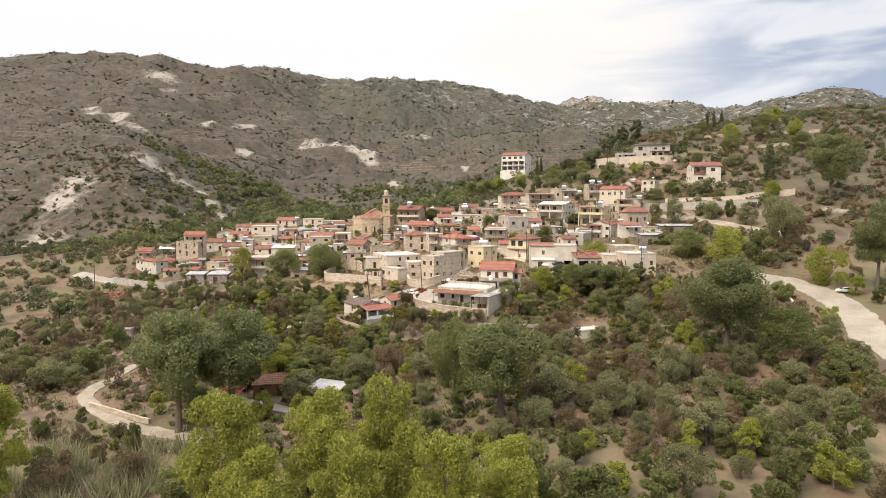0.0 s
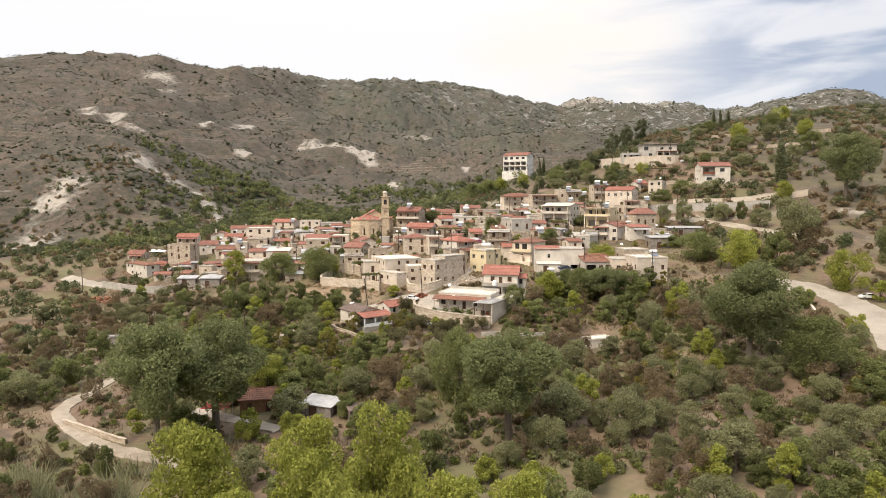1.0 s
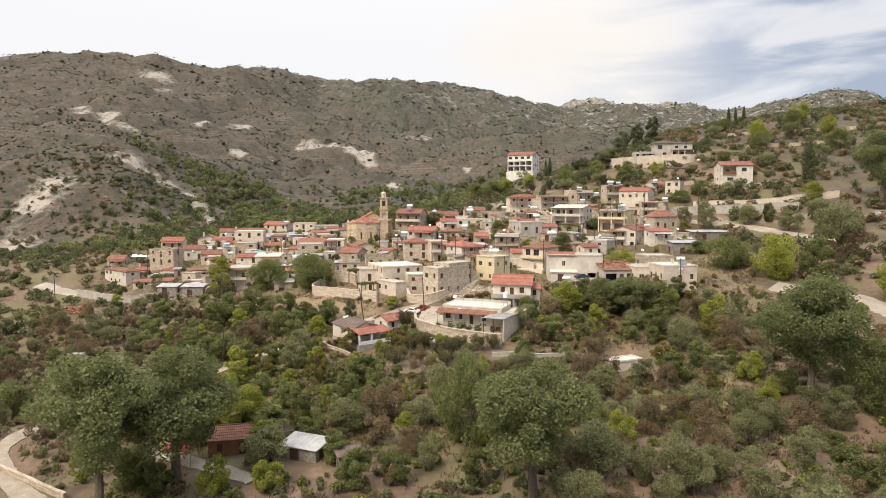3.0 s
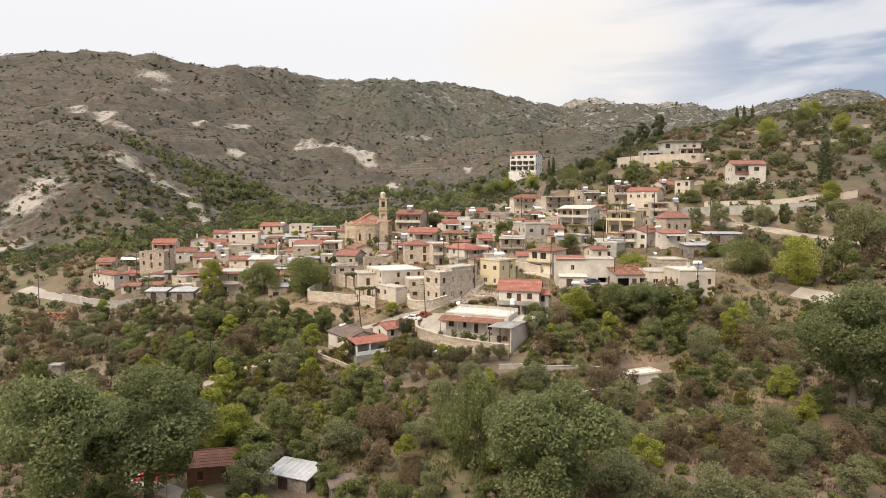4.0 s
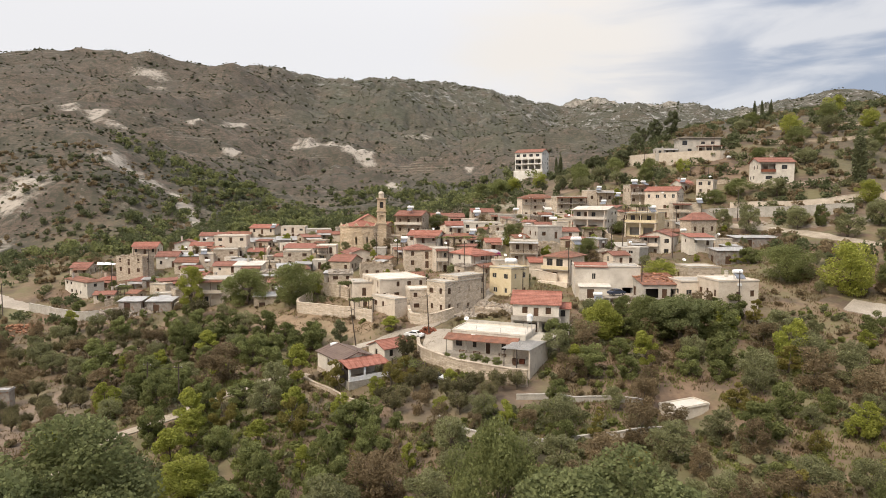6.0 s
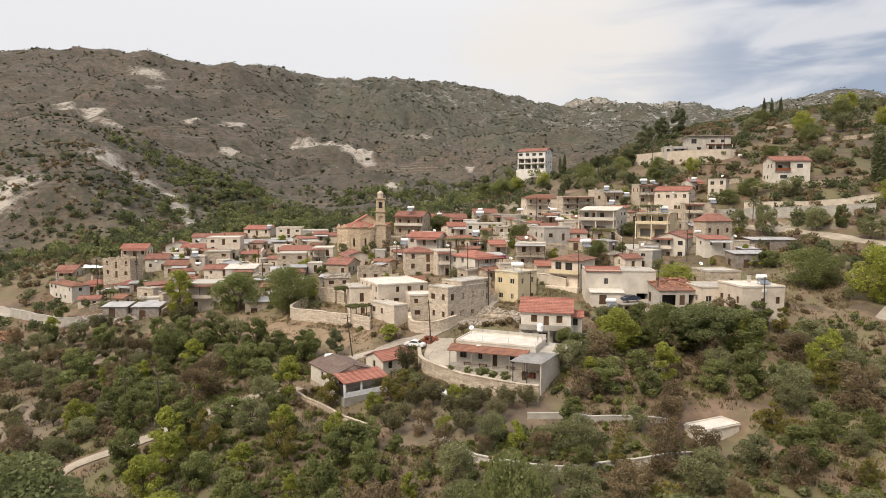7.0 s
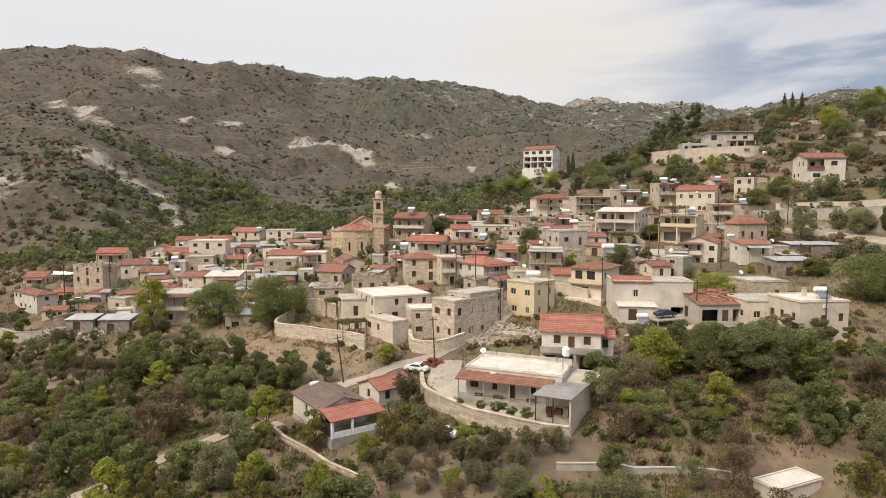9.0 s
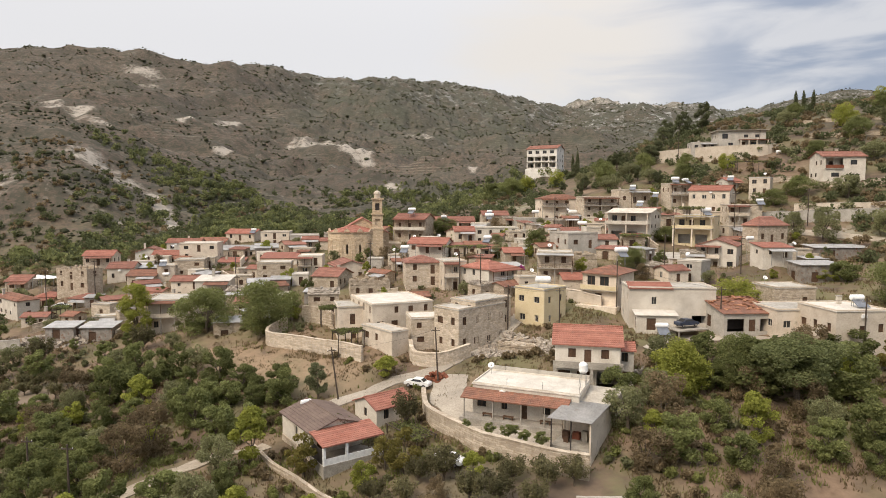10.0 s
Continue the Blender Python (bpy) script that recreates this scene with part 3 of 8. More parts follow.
def house(x, y, z, w, d, h, rot, roof="gable", wall="cream", cover="tile", name="house", label="", style="", rise=0.0, bare=False, wins=True, over=0.35, front=None):
    """A village house: walls with openings, roof, windows and doors. Local -y is the front."""
    global HOUSES
    HOUSES += 1
    rng = random.Random(HOUSES * 17 + 3)
    storeys = "two-storey " if h > 4.6 else ""
    if not label:
        label = "%s%s %s with %s roof" % (storeys, WALL_WORD[wall], "shed" if name == "shed" else "ruined house" if name == "ruin" else "village house", COVER_WORD[cover])
        if name == "ruin":
            label = "roofless %s ruin of a village house" % WALL_WORD[wall]
    ob = thing(name, pose(x, y, z, 0, 0, rot), label, "house" if name in ("house", "cottage", "villa") else name.replace("_", " "))
    style = style or ("shutter" if wall in ("stone", "pale_stone") else rng.choice(("glass", "shutter", "pale", "glass")))
    hw, hd = w / 2, d / 2
    cor = ((-hw, -hd), (hw, -hd), (hw, hd), (-hw, hd))
    bm = bmesh.new()
    pit = 0.34 if cover in ("tile", "bright", "brown") else 0.2
    for s in range(4):
        a, b = cor[s], cor[(s + 1) % 4]
        L = w if s % 2 == 0 else d
        hol = openings(rng, L, h, s, wall, name == "shed") if wins and s != 2 else []
        if s == 0 and front is not None:
            hol = front
        facade(bm, a, b, 0, h, [q[:4] for q in hol])
        facade(bm, a, b, -2.6, 0, [])
        ang = (0, 90, 180, 270)[s]
        dx, dy = (b[0] - a[0]) / L, (b[1] - a[1]) / L
        for x0, z0, x1, z1, kind in hol:
            cx = (x0 + x1) / 2
            inset = 0.14
            px, py = a[0] + dx * cx - dy * inset, a[1] + dy * cx + dx * inset
            if kind == "window":
                window_into(ob, pose(px, py, (z0 + z1) / 2, 0, 0, ang), x1 - x0, z1 - z0, style)
            elif kind == "door":
                door_into(ob, pose(px, py, z0, 0, 0, ang), x1 - x0, z1 - z0)
    rise = rise or (pit * (hd if roof == "gable" else hw) if roof in ("gable", "gablef") else pit * min(hw, hd))
    if roof == "gable":
        for s in (-1, 1):
            v = [bm.verts.new(p) for p in ((s * hw, -hd * s, h), (s * hw, hd * s, h), (s * hw, 0, h + rise))]
            bm.faces.new(v)
    if roof == "gablef":
        for s in (-1, 1):
            v = [bm.verts.new(p) for p in ((hw * s, s * hd, h), (-hw * s, s * hd, h), (0, s * hd, h + rise))]
            bm.faces.new(v)
    part("wall", bm, WALL[wall], ob)
    rb = bmesh.new()
    o = over
    k = rise / (hd if roof == "gable" else hw) if roof in ("gable", "gablef") else 0
    if roof == "gable":
        n = max(4, int(math.hypot(hd, rise) / 0.42))
        for s in (-1, 1):
            courses(rb, (-s * (hw + o) * -1 * -1, s * (hd + o), h - k * o + 0.06), (s * (hw + o), s * (hd + o), h - k * o + 0.06), (s * (hw + o), 0, h + rise + 0.06), (-s * (hw + o), 0, h + rise + 0.06), n) if s < 0 else courses(rb, (hw + o, hd + o, h - k * o + 0.06), (-hw - o, hd + o, h - k * o + 0.06), (-hw - o, 0, h + rise + 0.06), (hw + o, 0, h + rise + 0.06), n)
        tube(rb, (-hw - o, 0, h + rise + 0.08), (hw + o, 0, h + rise + 0.08), 0.11, 0.11, 6)
    elif roof == "gablef":
        n = max(4, int(math.hypot(hw, rise) / 0.42))
        courses(rb, (hw + o, -hd - o, h - k * o + 0.06), (hw + o, hd + o, h - k * o + 0.06), (0, hd + o, h + rise + 0.06), (0, -hd - o, h + rise + 0.06), n)
        courses(rb, (-hw - o, hd + o, h - k * o + 0.06), (-hw - o, -hd - o, h - k * o + 0.06), (0, -hd - o, h + rise + 0.06), (0, hd + o, h + rise + 0.06), n)
        tube(rb, (0, -hd - o, h + rise + 0.08), (0, hd + o, h + rise + 0.08), 0.11, 0.11, 6)
    elif roof == "hip":
        e = (hw + o, hd + o, h - 0.02)
        ins = min(hw, hd) + o
        rx, ry = max(0, hw + o - ins), max(0, hd + o - ins)
        top = h + rise
        q = [(-e[0], -e[1], e[2]), (e[0], -e[1], e[2]), (e[0], e[1], e[2]), (-e[0], e[1], e[2])]
        r = [(-rx, -ry, top), (rx, -ry, top), (rx, ry, top), (-rx, ry, top)]
        n = max(4, int(math.hypot(ins, rise) / 0.42))
        for i in range(4):
            j = (i + 1) % 4
            courses(rb, q[i], q[j], r[j], r[i], n)
    elif roof == "shed":
        fall = 0.14 * d
        rise = rise or fall
        slab(rb, ((-hw - o, -hd - o, h + 0.1), (hw + o, -hd - o, h + 0.1), (hw + o, hd + o, h + 0.1 + rise), (-hw - o, hd + o, h + 0.1 + rise)), 0.1)
        for i in range(int(w / 0.8)):
            xx = -hw + 0.4 + i * 0.8
            slab(rb, ((xx - 0.06, -hd - o, h + 0.14), (xx + 0.06, -hd - o, h + 0.14), (xx + 0.06, hd + o, h + 0.14 + rise), (xx - 0.06, hd + o, h + 0.14 + rise)), 0.03)
        g = bmesh.new()
        for s in (-1, 1):
            g.faces.new([g.verts.new(p) for p in ((s * hw, -hd * s, h), (s * hw, hd * s, h), (s * hw, hd, h + rise))])
        g.faces.new([g.verts.new(p) for p in ((hw, hd, h), (-hw, hd, h), (-hw, hd, h + rise), (hw, hd, h + rise))])
        part("gable_wall", g, WALL[wall], ob)
    elif roof == "flat":
        box(rb, -hw - 0.12, -hd - 0.12, h, hw + 0.12, hd + 0.12, h + 0.16)
        p = bmesh.new()
        for r in ((-hw - 0.02, -hd - 0.02, hw + 0.02, -hd + 0.16), (-hw - 0.02, hd - 0.16, hw + 0.02, hd + 0.02), (-hw - 0.02, -hd + 0.16, -hw + 0.16, hd - 0.16), (hw - 0.16, -hd + 0.16, hw + 0.02, hd - 0.16)):
            box(p, r[0], r[1], h + 0.164, r[2], r[3], h + 0.34)
        part("parapet", p, WALL[wall], ob)
    elif roof == "ruin":
        for i in range(26):
            xx, yy = rng.uniform(-hw, hw), rng.choice((-hd, hd)) * rng.uniform(0.9, 1.0)
            s = rng.uniform(0.2, 0.5)
            box(rb, xx - s, yy - 0.22, h - 0.05, xx + s, yy + 0.22, h + rng.uniform(0.05, 0.5))
        slab(rb, ((-hw, -hd, h * 0.75), (hw, -hd, h * 0.75), (hw, hd, h * 0.8), (-hw, hd, h * 0.8)), 0.2)
    elif roof == "rubble":
        slab(rb, ((-hw - 0.2, -hd - 0.2, h + 0.12), (hw + 0.2, -hd - 0.2, h + 0.12), (hw + 0.2, hd + 0.2, h + 0.5), (-hw - 0.2, hd + 0.2, h + 0.5)), 0.2)
        for i in range(40):
            xx, yy, s = rng.uniform(-hw, hw), rng.uniform(-hd, hd), rng.uniform(0.15, 0.6)
            box(rb, -s, -s * 0.5, 0, s, s * 0.5, 0.16, pose(xx, yy, h + 0.2 + (yy + hd) / d * 0.38, rng.uniform(-8, 8), rng.uniform(-8, 8), rng.uniform(0, 180)))
    if wins and front is None and name in ("house", "outbuilding") and not bare and w > 4.2:
        dress(ob, rng, w, d, h, roof, wall, cover)
    rp = part("roof" if roof != "ruin" else "broken_wall_top", rb, COVER[cover] if roof != "ruin" else WALL[wall], ob)
    if roof != "flat":
        rp["kind"] = "stuff"
    return ob


# ---------------------------------------------------------------- plan of the village
SITES = []


def site(*a, **k):
    SITES.append((a, k))


site(-20.9, 177.1, -3.6, 7.3, 9.9, 3.0, 35, kind="cottage")
site(-12.9, 183.4, -2.9, 6.4, 5.6, 2.6, 40, roof="gable", wall="white", cover="bright", rise=1.1, name="outbuilding")
site(8.0, 178.4, -0.2, 14.6, 7.4, 4.0, -23, kind="flatstrip")
site(14.7, 172.4, -0.5, 4.9, 15.0, 3.3, -30, kind="sheet")
site(17.6, 186.9, 1.8, 9.3, 8.0, 6.5, -12, kind="redhouse")
site(0.8, 206.6, 2.7, 12.6, 6.0, 7.4, 45, roof="flat", wall="pale_stone", cover="concrete", style="shutter", bare=True)
site(-14.6, 217.6, 4.3, 12.3, 13.3, 5.2, 25, roof="flat", wall="cream", cover="whitewash", style="shutter", bare=True)
site(-14.8, 205.8, 2.9, 3.6, 9.6, 3.1, 40, roof="flat", wall="cream", cover="concrete", style="shutter", bare=True)
site(-22.7, 217.6, 1.7, 5.7, 8.0, 6.6, 15, roof="flat", wall="cream", cover="concrete", style="shutter", bare=True)
site(-7.3, 207.6, 2.8, 6.5, 6.0, 5.1, 12, roof="flat", wall="pale_stone", cover="whitewash", style="shutter", bare=True)
site(-50.8, 229.0, -0.9, 5.8, 5.0, 3.7, 10, roof="shed", wall="stone", cover="sheet", name="shed")
site(-50.3, 238.9, 3.0, 4.5, 5.0, 2.3, 10, roof="shed", wall="stone", cover="tile", name="shed")
site(-65.9, 237.8, -0.5, 9.9, 10.0, 7.0, 10, roof="flat", wall="cream", cover="concrete")
site(-118.7, 261.1, -2.0, 5.2, 16.3, 4.9, 52, roof="hip", wall="white", cover="brown")
site(-115.2, 269.5, -0.9, 5.2, 8.0, 3.1, 15, roof="hip", wall="pale_stone", cover="bright")
site(-130.1, 281.4, 2.1, 6.1, 8.0, 3.0, 8, roof="gable", wall="pale_stone", cover="tile")
site(-104.5, 266.3, 4.3, 11.3, 5.0, 6.0, -20, roof="ruin", wall="stone", name="ruin")
site(-113.4, 294.7, 8.4, 8.7, 8.0, 3.2, 10, roof="gable", wall="cream", cover="bright")
site(-97.7, 277.5, 5.7, 7.0, 8.0, 3.8, 10, roof="gable", wall="white", cover="tile")
site(-99.7, 262.2, -0.8, 7.7, 6.6, 3.6, -15, roof="hip", wall="cream", cover="tile")
site(-89.6, 233.8, -1.9, 6.0, 5.0, 2.5, 5, roof="shed", wall="tin", cover="sheet", name="shed")
site(-81.4, 233.8, -2.4, 6.7, 5.0, 3.0, 5, roof="shed", wall="tin", cover="sheet", name="shed")
site(-87.9, 269.8, 4.6, 7.5, 7.0, 3.6, 5, roof="gable", wall="pale_stone", cover="brown")
site(-103.3, 307.5, 8.2, 8.7, 9.0, 3.6, 15, roof="gablef", wall="white", cover="tile")
site(-94.6, 300.1, 8.1, 7.9, 7.0, 3.3, 10, roof="gable", wall="white", cover="bright")
site(-95.9, 318.3, 11.1, 11.4, 7.0, 3.2, 8, roof="gable", wall="white", cover="tile")
site(-80.0, 291.2, 10.7, 11.2, 9.0, 5.0, 8, roof="flat", wall="cream", cover="whitewash")
site(-72.7, 304.1, 9.9, 14.0, 9.0, 3.0, 5, roof="gable", wall="cream", cover="sheet", rise=1.2)
site(-87.6, 323.9, 11.7, 9.5, 7.0, 2.7, 5, roof="gable", wall="white", cover="brown")
site(-77.4, 326.9, 14.5, 11.1, 8.0, 2.7, -10, roof="gable", wall="cream", cover="bright")
site(-61.5, 305.8, 11.2, 11.4, 9.0, 2.3, 15, roof="shed", wall="cream", cover="sheet")
site(-52.0, 311.4, 12.9, 9.8, 9.0, 4.4, 12, roof="flat", wall="grey", cover="concrete")
site(-62.9, 316.4, 13.4, 9.7, 8.0, 4.7, 5, roof="flat", wall="cream", cover="concrete")
site(-69.2, 287.3, 7.6, 7.6, 6.0, 2.6, 5, roof="shed", wall="white", cover="bright")
site(-76.7, 274.7, 7.5, 7.9, 8.0, 4.5, 12, roof="flat", wall="stone", cover="concrete")
site(-81.8, 271.7, 7.7, 4.7, 7.0, 2.9, 5, roof="flat", wall="cream", cover="concrete")
site(-70.3, 257.3, 3.8, 8.1, 6.0, 4.5, 5, roof="gable", wall="cream", cover="tile")
site(-61.8, 251.8, 4.8, 8.2, 7.0, 4.2, 5, roof="shed", wall="white", cover="whitewash")
site(-54.3, 246.9, 3.2, 5.2, 7.0, 4.1, 10, roof="rubble", wall="stone", cover="rubble")
site(-50.0, 249.8, 6.0, 5.6, 6.0, 2.4, 20, roof="gable", wall="cream", cover="sheet", rise=1.2)
site(-48.8, 260.6, 7.8, 8.6, 8.0, 4.9, 8, roof="flat", wall="stone", cover="concrete")
site(-52.3, 279.9, 9.9, 10.2, 7.0, 2.3, 5, roof="shed", wall="white", cover="bright")
site(-40.5, 267.3, 9.0, 6.4, 8.0, 4.9, 5, roof="flat", wall="cream", cover="whitewash")
site(-29.9, 262.2, 8.2, 8.3, 10.0, 3.8, 22, roof="gablef", wall="cream", cover="tile")
site(-31.6, 249.2, 7.6, 6.7, 9.0, 3.2, -15, roof="gable", wall="stone", cover="tile")
site(-21.5, 239.9, 6.8, 9.1, 6.0, 3.9, 12, roof="ruin", wall="stone", name="ruin")
site(-29.9, 228.0, 4.7, 6.4, 7.0, 4.6, 10, roof="rubble", wall="stone", cover="rubble")
site(-22.9, 268.5, 8.9, 4.1, 5.0, 4.1, 0, roof="flat", wall="grey", cover="concrete")
site(-13.6, 302.8, 16.2, 10.7, 9.0, 7.3, -16, roof="gable", wall="stone", cover="tile")
site(-0.1, 312.6, 19.8, 13.2, 8.0, 2.7, 5, roof="gable", wall="stone", cover="tile")
site(-7.5, 267.2, 14.9, 10.5, 8.0, 2.7, -15, roof="gable", wall="white", cover="bright")
site(-9.3, 243.0, 9.4, 8.2, 9.0, 5.4, 8, roof="hip", wall="pale_stone", cover="tile")
site(-2.4, 239.6, 8.6, 5.4, 8.0, 6.6, 15, roof="flat", wall="cream", cover="concrete")
site(6.1, 235.6, 9.0, 8.9, 9.8, 5.2, 40, roof="hip", wall="white", cover="bright")
site(1.9, 278.7, 17.2, 5.8, 7.0, 3.3, 5, roof="gable", wall="cream", cover="bright")
site(11.9, 293.4, 15.4, 14.2, 9.0, 5.4, 8, roof="flat", wall="white", cover="concrete")
site(4.9, 267.9, 14.5, 6.3, 7.0, 2.3, 8, roof="gable", wall="pale_stone", cover="brown")
site(13.4, 253.2, 14.0, 4.7, 6.0, 2.3, 5, roof="gable", wall="stone", cover="bright")
site(14.3, 319.4, 21.2, 9.1, 8.0, 3.2, 5, roof="gable", wall="stone", cover="tile")
site(21.9, 288.2, 17.0, 5.9, 6.0, 3.1, 3, roof="flat", wall="cream", cover="concrete")
site(27.0, 306.3, 20.3, 13.3, 8.0, 3.2, 3, roof="flat", wall="grey", cover="concrete")
site(36.2, 313.1, 22.5, 14.2, 9.0, 7.7, 5, roof="hip", wall="cream", cover="brown")
site(47.1, 303.5, 23.0, 11.4, 8.0, 7.6, 5, roof="flat", wall="pale_stone", cover="concrete")
site(33.9, 279.7, 17.8, 6.8, 7.0, 2.5, 3, roof="gable", wall="white", cover="tile")
site(29.6, 255.8, 17.3, 8.6, 9.3, 3.7, 20, roof="flat", wall="grey", cover="concrete")
site(21.1, 234.6, 11.4, 7.6, 8.0, 6.3, -10, roof="flat", wall="pale_stone", cover="concrete")
site(29.4, 244.2, 12.6, 5.5, 6.0, 3.9, 5, roof="ruin", wall="stone", name="ruin")
site(29.8, 221.2, 8.6, 7.2, 10.2, 6.2, -34, kind="balcony")
site(23.5, 229.1, 8.3, 4.2, 6.0, 4.2, 3, roof="gable", wall="cream", cover="bright")
site(14.7, 214.0, 5.3, 7.1, 6.9, 7.1, 45, roof="flat", wall="yellow", cover="concrete", bare=True)
site(37.4, 208.8, 6.4, 15.1, 8.0, 7.0, -6, kind="whitelong")
site(51.9, 232.9, 11.3, 5.3, 5.6, 4.7, -42, roof="flat", wall="grey", cover="whitewash")
site(63.6, 246.6, 12.8, 8.8, 10.0, 6.0, -32, roof="gablef", wall="white", cover="tile")
site(53.0, 250.8, 12.3, 9.6, 9.0, 2.8, 4, roof="shed", wall="cream", cover="concrete")
site(64.2, 262.1, 18.1, 9.9, 8.0, 7.2, -34, kind="terrace")
site(49.4, 269.1, 18.6, 11.8, 9.0, 7.6, -36, kind="terracewhite")
site(38.3, 259.1, 16.8, 5.5, 6.0, 2.6, 3, roof="gable", wall="white", cover="tile")
site(80.2, 291.0, 25.6, 11.8, 9.0, 7.2, -34, roof="gable", wall="cream", cover="bright")
site(71.9, 299.8, 27.9, 6.6, 7.0, 7.1, 5, roof="flat", wall="pale_stone", cover="concrete")
site(93.4, 308.9, 32.9, 5.0, 7.0, 3.4, 10, roof="gable", wall="white", cover="bright")
site(96.8, 293.6, 31.4, 5.9, 7.0, 5.4, -34, roof="flat", wall="cream", cover="sheet")
site(80.8, 272.7, 22.5, 9.0, 8.0, 5.8, -10, roof="flat", wall="pale_stone", cover="concrete")
site(76.8, 251.0, 19.0, 9.6, 4.9, 4.4, 20, roof="hip", wall="stone", cover="tile", rise=2.2)
site(70.1, 234.8, 16.7, 6.9, 5.0, 2.3, 5, roof="shed", wall="white", cover="bright")
site(47.4, 202.3, 7.0, 8.8, 8.0, 3.1, 4, kind="tileshed")
site(62.5, 215.3, 8.9, 8.2, 8.0, 3.8, 4, roof="flat", wall="stone", cover="concrete")
site(56.5, 200.4, 7.1, 11.2, 8.0, 3.9, 4, roof="flat", wall="cream", cover="concrete")
site(59.9, 192.9, 7.9, 8.9, 9.0, 4.3, 6, roof="flat", wall="cream", cover="whitewash")
site(76.5, 228.7, 12.1, 9.1, 5.0, 3.6, 3, roof="shed", wall="tin", cover="sheet", name="shed")
site(91.1, 244.9, 15.6, 13.7, 5.0, 2.7, 3, roof="shed", wall="tin", cover="sheet", name="shed")
site(122.2, 296.1, 36.4, 12.7, 9.0, 7.4, -6, kind="uphouse")
site(115.5, 350.7, 50.7, 17.7, 11.0, 6.6, -8, kind="villa")
site(51.9, 439.0, 47.2, 17.1, 11.0, 10.6, -30, kind="apartments")
site(9.6, 202.4, 2.6, 7.0, 5.0, 1.5, -22, roof="ruin", wall="stone", name="ruin", wins=False)
site(59.2, 306.3, 28.7, 10.5, 8.0, 4.3, 3, roof="flat", wall="pale_stone", cover="whitewash")

# ---------------------------------------------------------------- ground
LANE_PADS = [(-33.0, 170.5, -4.4, 5.0), (-38.5, 166.5, -5.0, 6.0), (-44.0, 162.5, -5.6, 6.0), (-48.5, 157.5, -6.2, 6.0), (-52.0, 152.5, -6.8, 6.0), (-36.0, 156.0, -6.4, 6.0), (-42.0, 149.0, -7.0, 6.0), (-28.0, 162.0, -5.0, 6.0), (-46.0, 172.0, -5.4, 6.0), (-56.0, 163.0, -6.6, 6.0)]
PADS = [(a[0], a[1], a[2], max(a[3], a[4]) / 2) for a, k in SITES] + [(-27.6, 286.0, 12.0, 9.0), (1.0, 175.5, -0.2, 4.5), (6.5, 170.0, -0.3, 4.5), (-3.5, 182.5, -0.4, 3.5), (-9.5, 173.5, -3.4, 4.0), (-5.0, 168.5, -3.4, 4.0), (0.5, 163.0, -3.4, 4.0), (7.0, 159.5, -3.2, 4.0), (14.0, 157.5, -3.0, 4.0), (36.3, 154.6, -5.4, 5.0), (38.0, 149.5, -5.6, 4.0)] + LANE_PADS

PAD_BASE = land([p[0] for p in PADS], [p[1] for p in PADS])


def ground_z(x, y):
    """Land levelled for the houses that stand on it."""
    x, y = np.atleast_1d(np.array(x, float)), np.atleast_1d(np.array(y, float))
    z = land(x, y)
    num, den = np.zeros_like(z), np.full_like(z, 0.25)
    for (px, py, pz, r), b in zip(PADS, PAD_BASE):
        w = np.exp(-((x - px) ** 2 + (y - py) ** 2) / (r * 1.15) ** 2)
        num += w * (pz - 0.1 - b)
        den += w
    return z + num / np.maximum(den, 1.0) * np.minimum(1.0, den - 0.25 + 0.0001) ** 0.5


def gz(x, y):
    return float(ground_z(x, y)[0])


def lines_of(c0, c1, step, lo, hi, grow):
    mid = list(np.arange(c0, c1 + 0.01, step))
    for sgn, lim in ((-1, lo), (1, hi)):
        s = step
        while (mid[0] > lo) if sgn < 0 else (mid[-1] < hi):
            s *= 1 + grow
            if sgn < 0:
                mid.insert(0, mid[0] - s)
            else:
                mid.append(mid[-1] + s)
    return np.array(mid)


def grid_mesh(name, gx, gy, gzz, mat):
    nx, ny = len(gx), len(gy)
    X, Y = np.meshgrid(gx, gy)
    co = np.stack((X.ravel(), Y.ravel(), gzz), axis=1)
    i = np.arange(nx * ny).reshape(ny, nx)
    quads = np.stack((i[:-1, :-1], i[:-1, 1:], i[1:, 1:], i[1:, :-1]), axis=-1).reshape(-1, 4)
    me = bpy.data.meshes.new(name)
    me.from_pydata(co.tolist(), [], quads.tolist())
    me.materials.append(mat)
    me.polygons.foreach_set("use_smooth", [True] * len(me.polygons))
    return me


GX, GY = lines_of(-150, 130, 1.8, -3600, 3600, 0.03), lines_of(45, 320, 1.8, -900, 4300, 0.022)
_x, _y = (c.ravel() for c in np.meshgrid(GX, GY))
_z = ground_z(_x, _y)


def near_line(x, y, a, b, r):
    """1 on the line from a to b, fading out over r."""
    dx, dy = b[0] - a[0], b[1] - a[1]
    q = np.clip(((x - a[0]) * dx + (y - a[1]) * dy) / (dx * dx + dy * dy), 0, 1)
    return np.exp(-((x - a[0] - q * dx) ** 2 + (y - a[1] - q * dy) ** 2) / r**2)


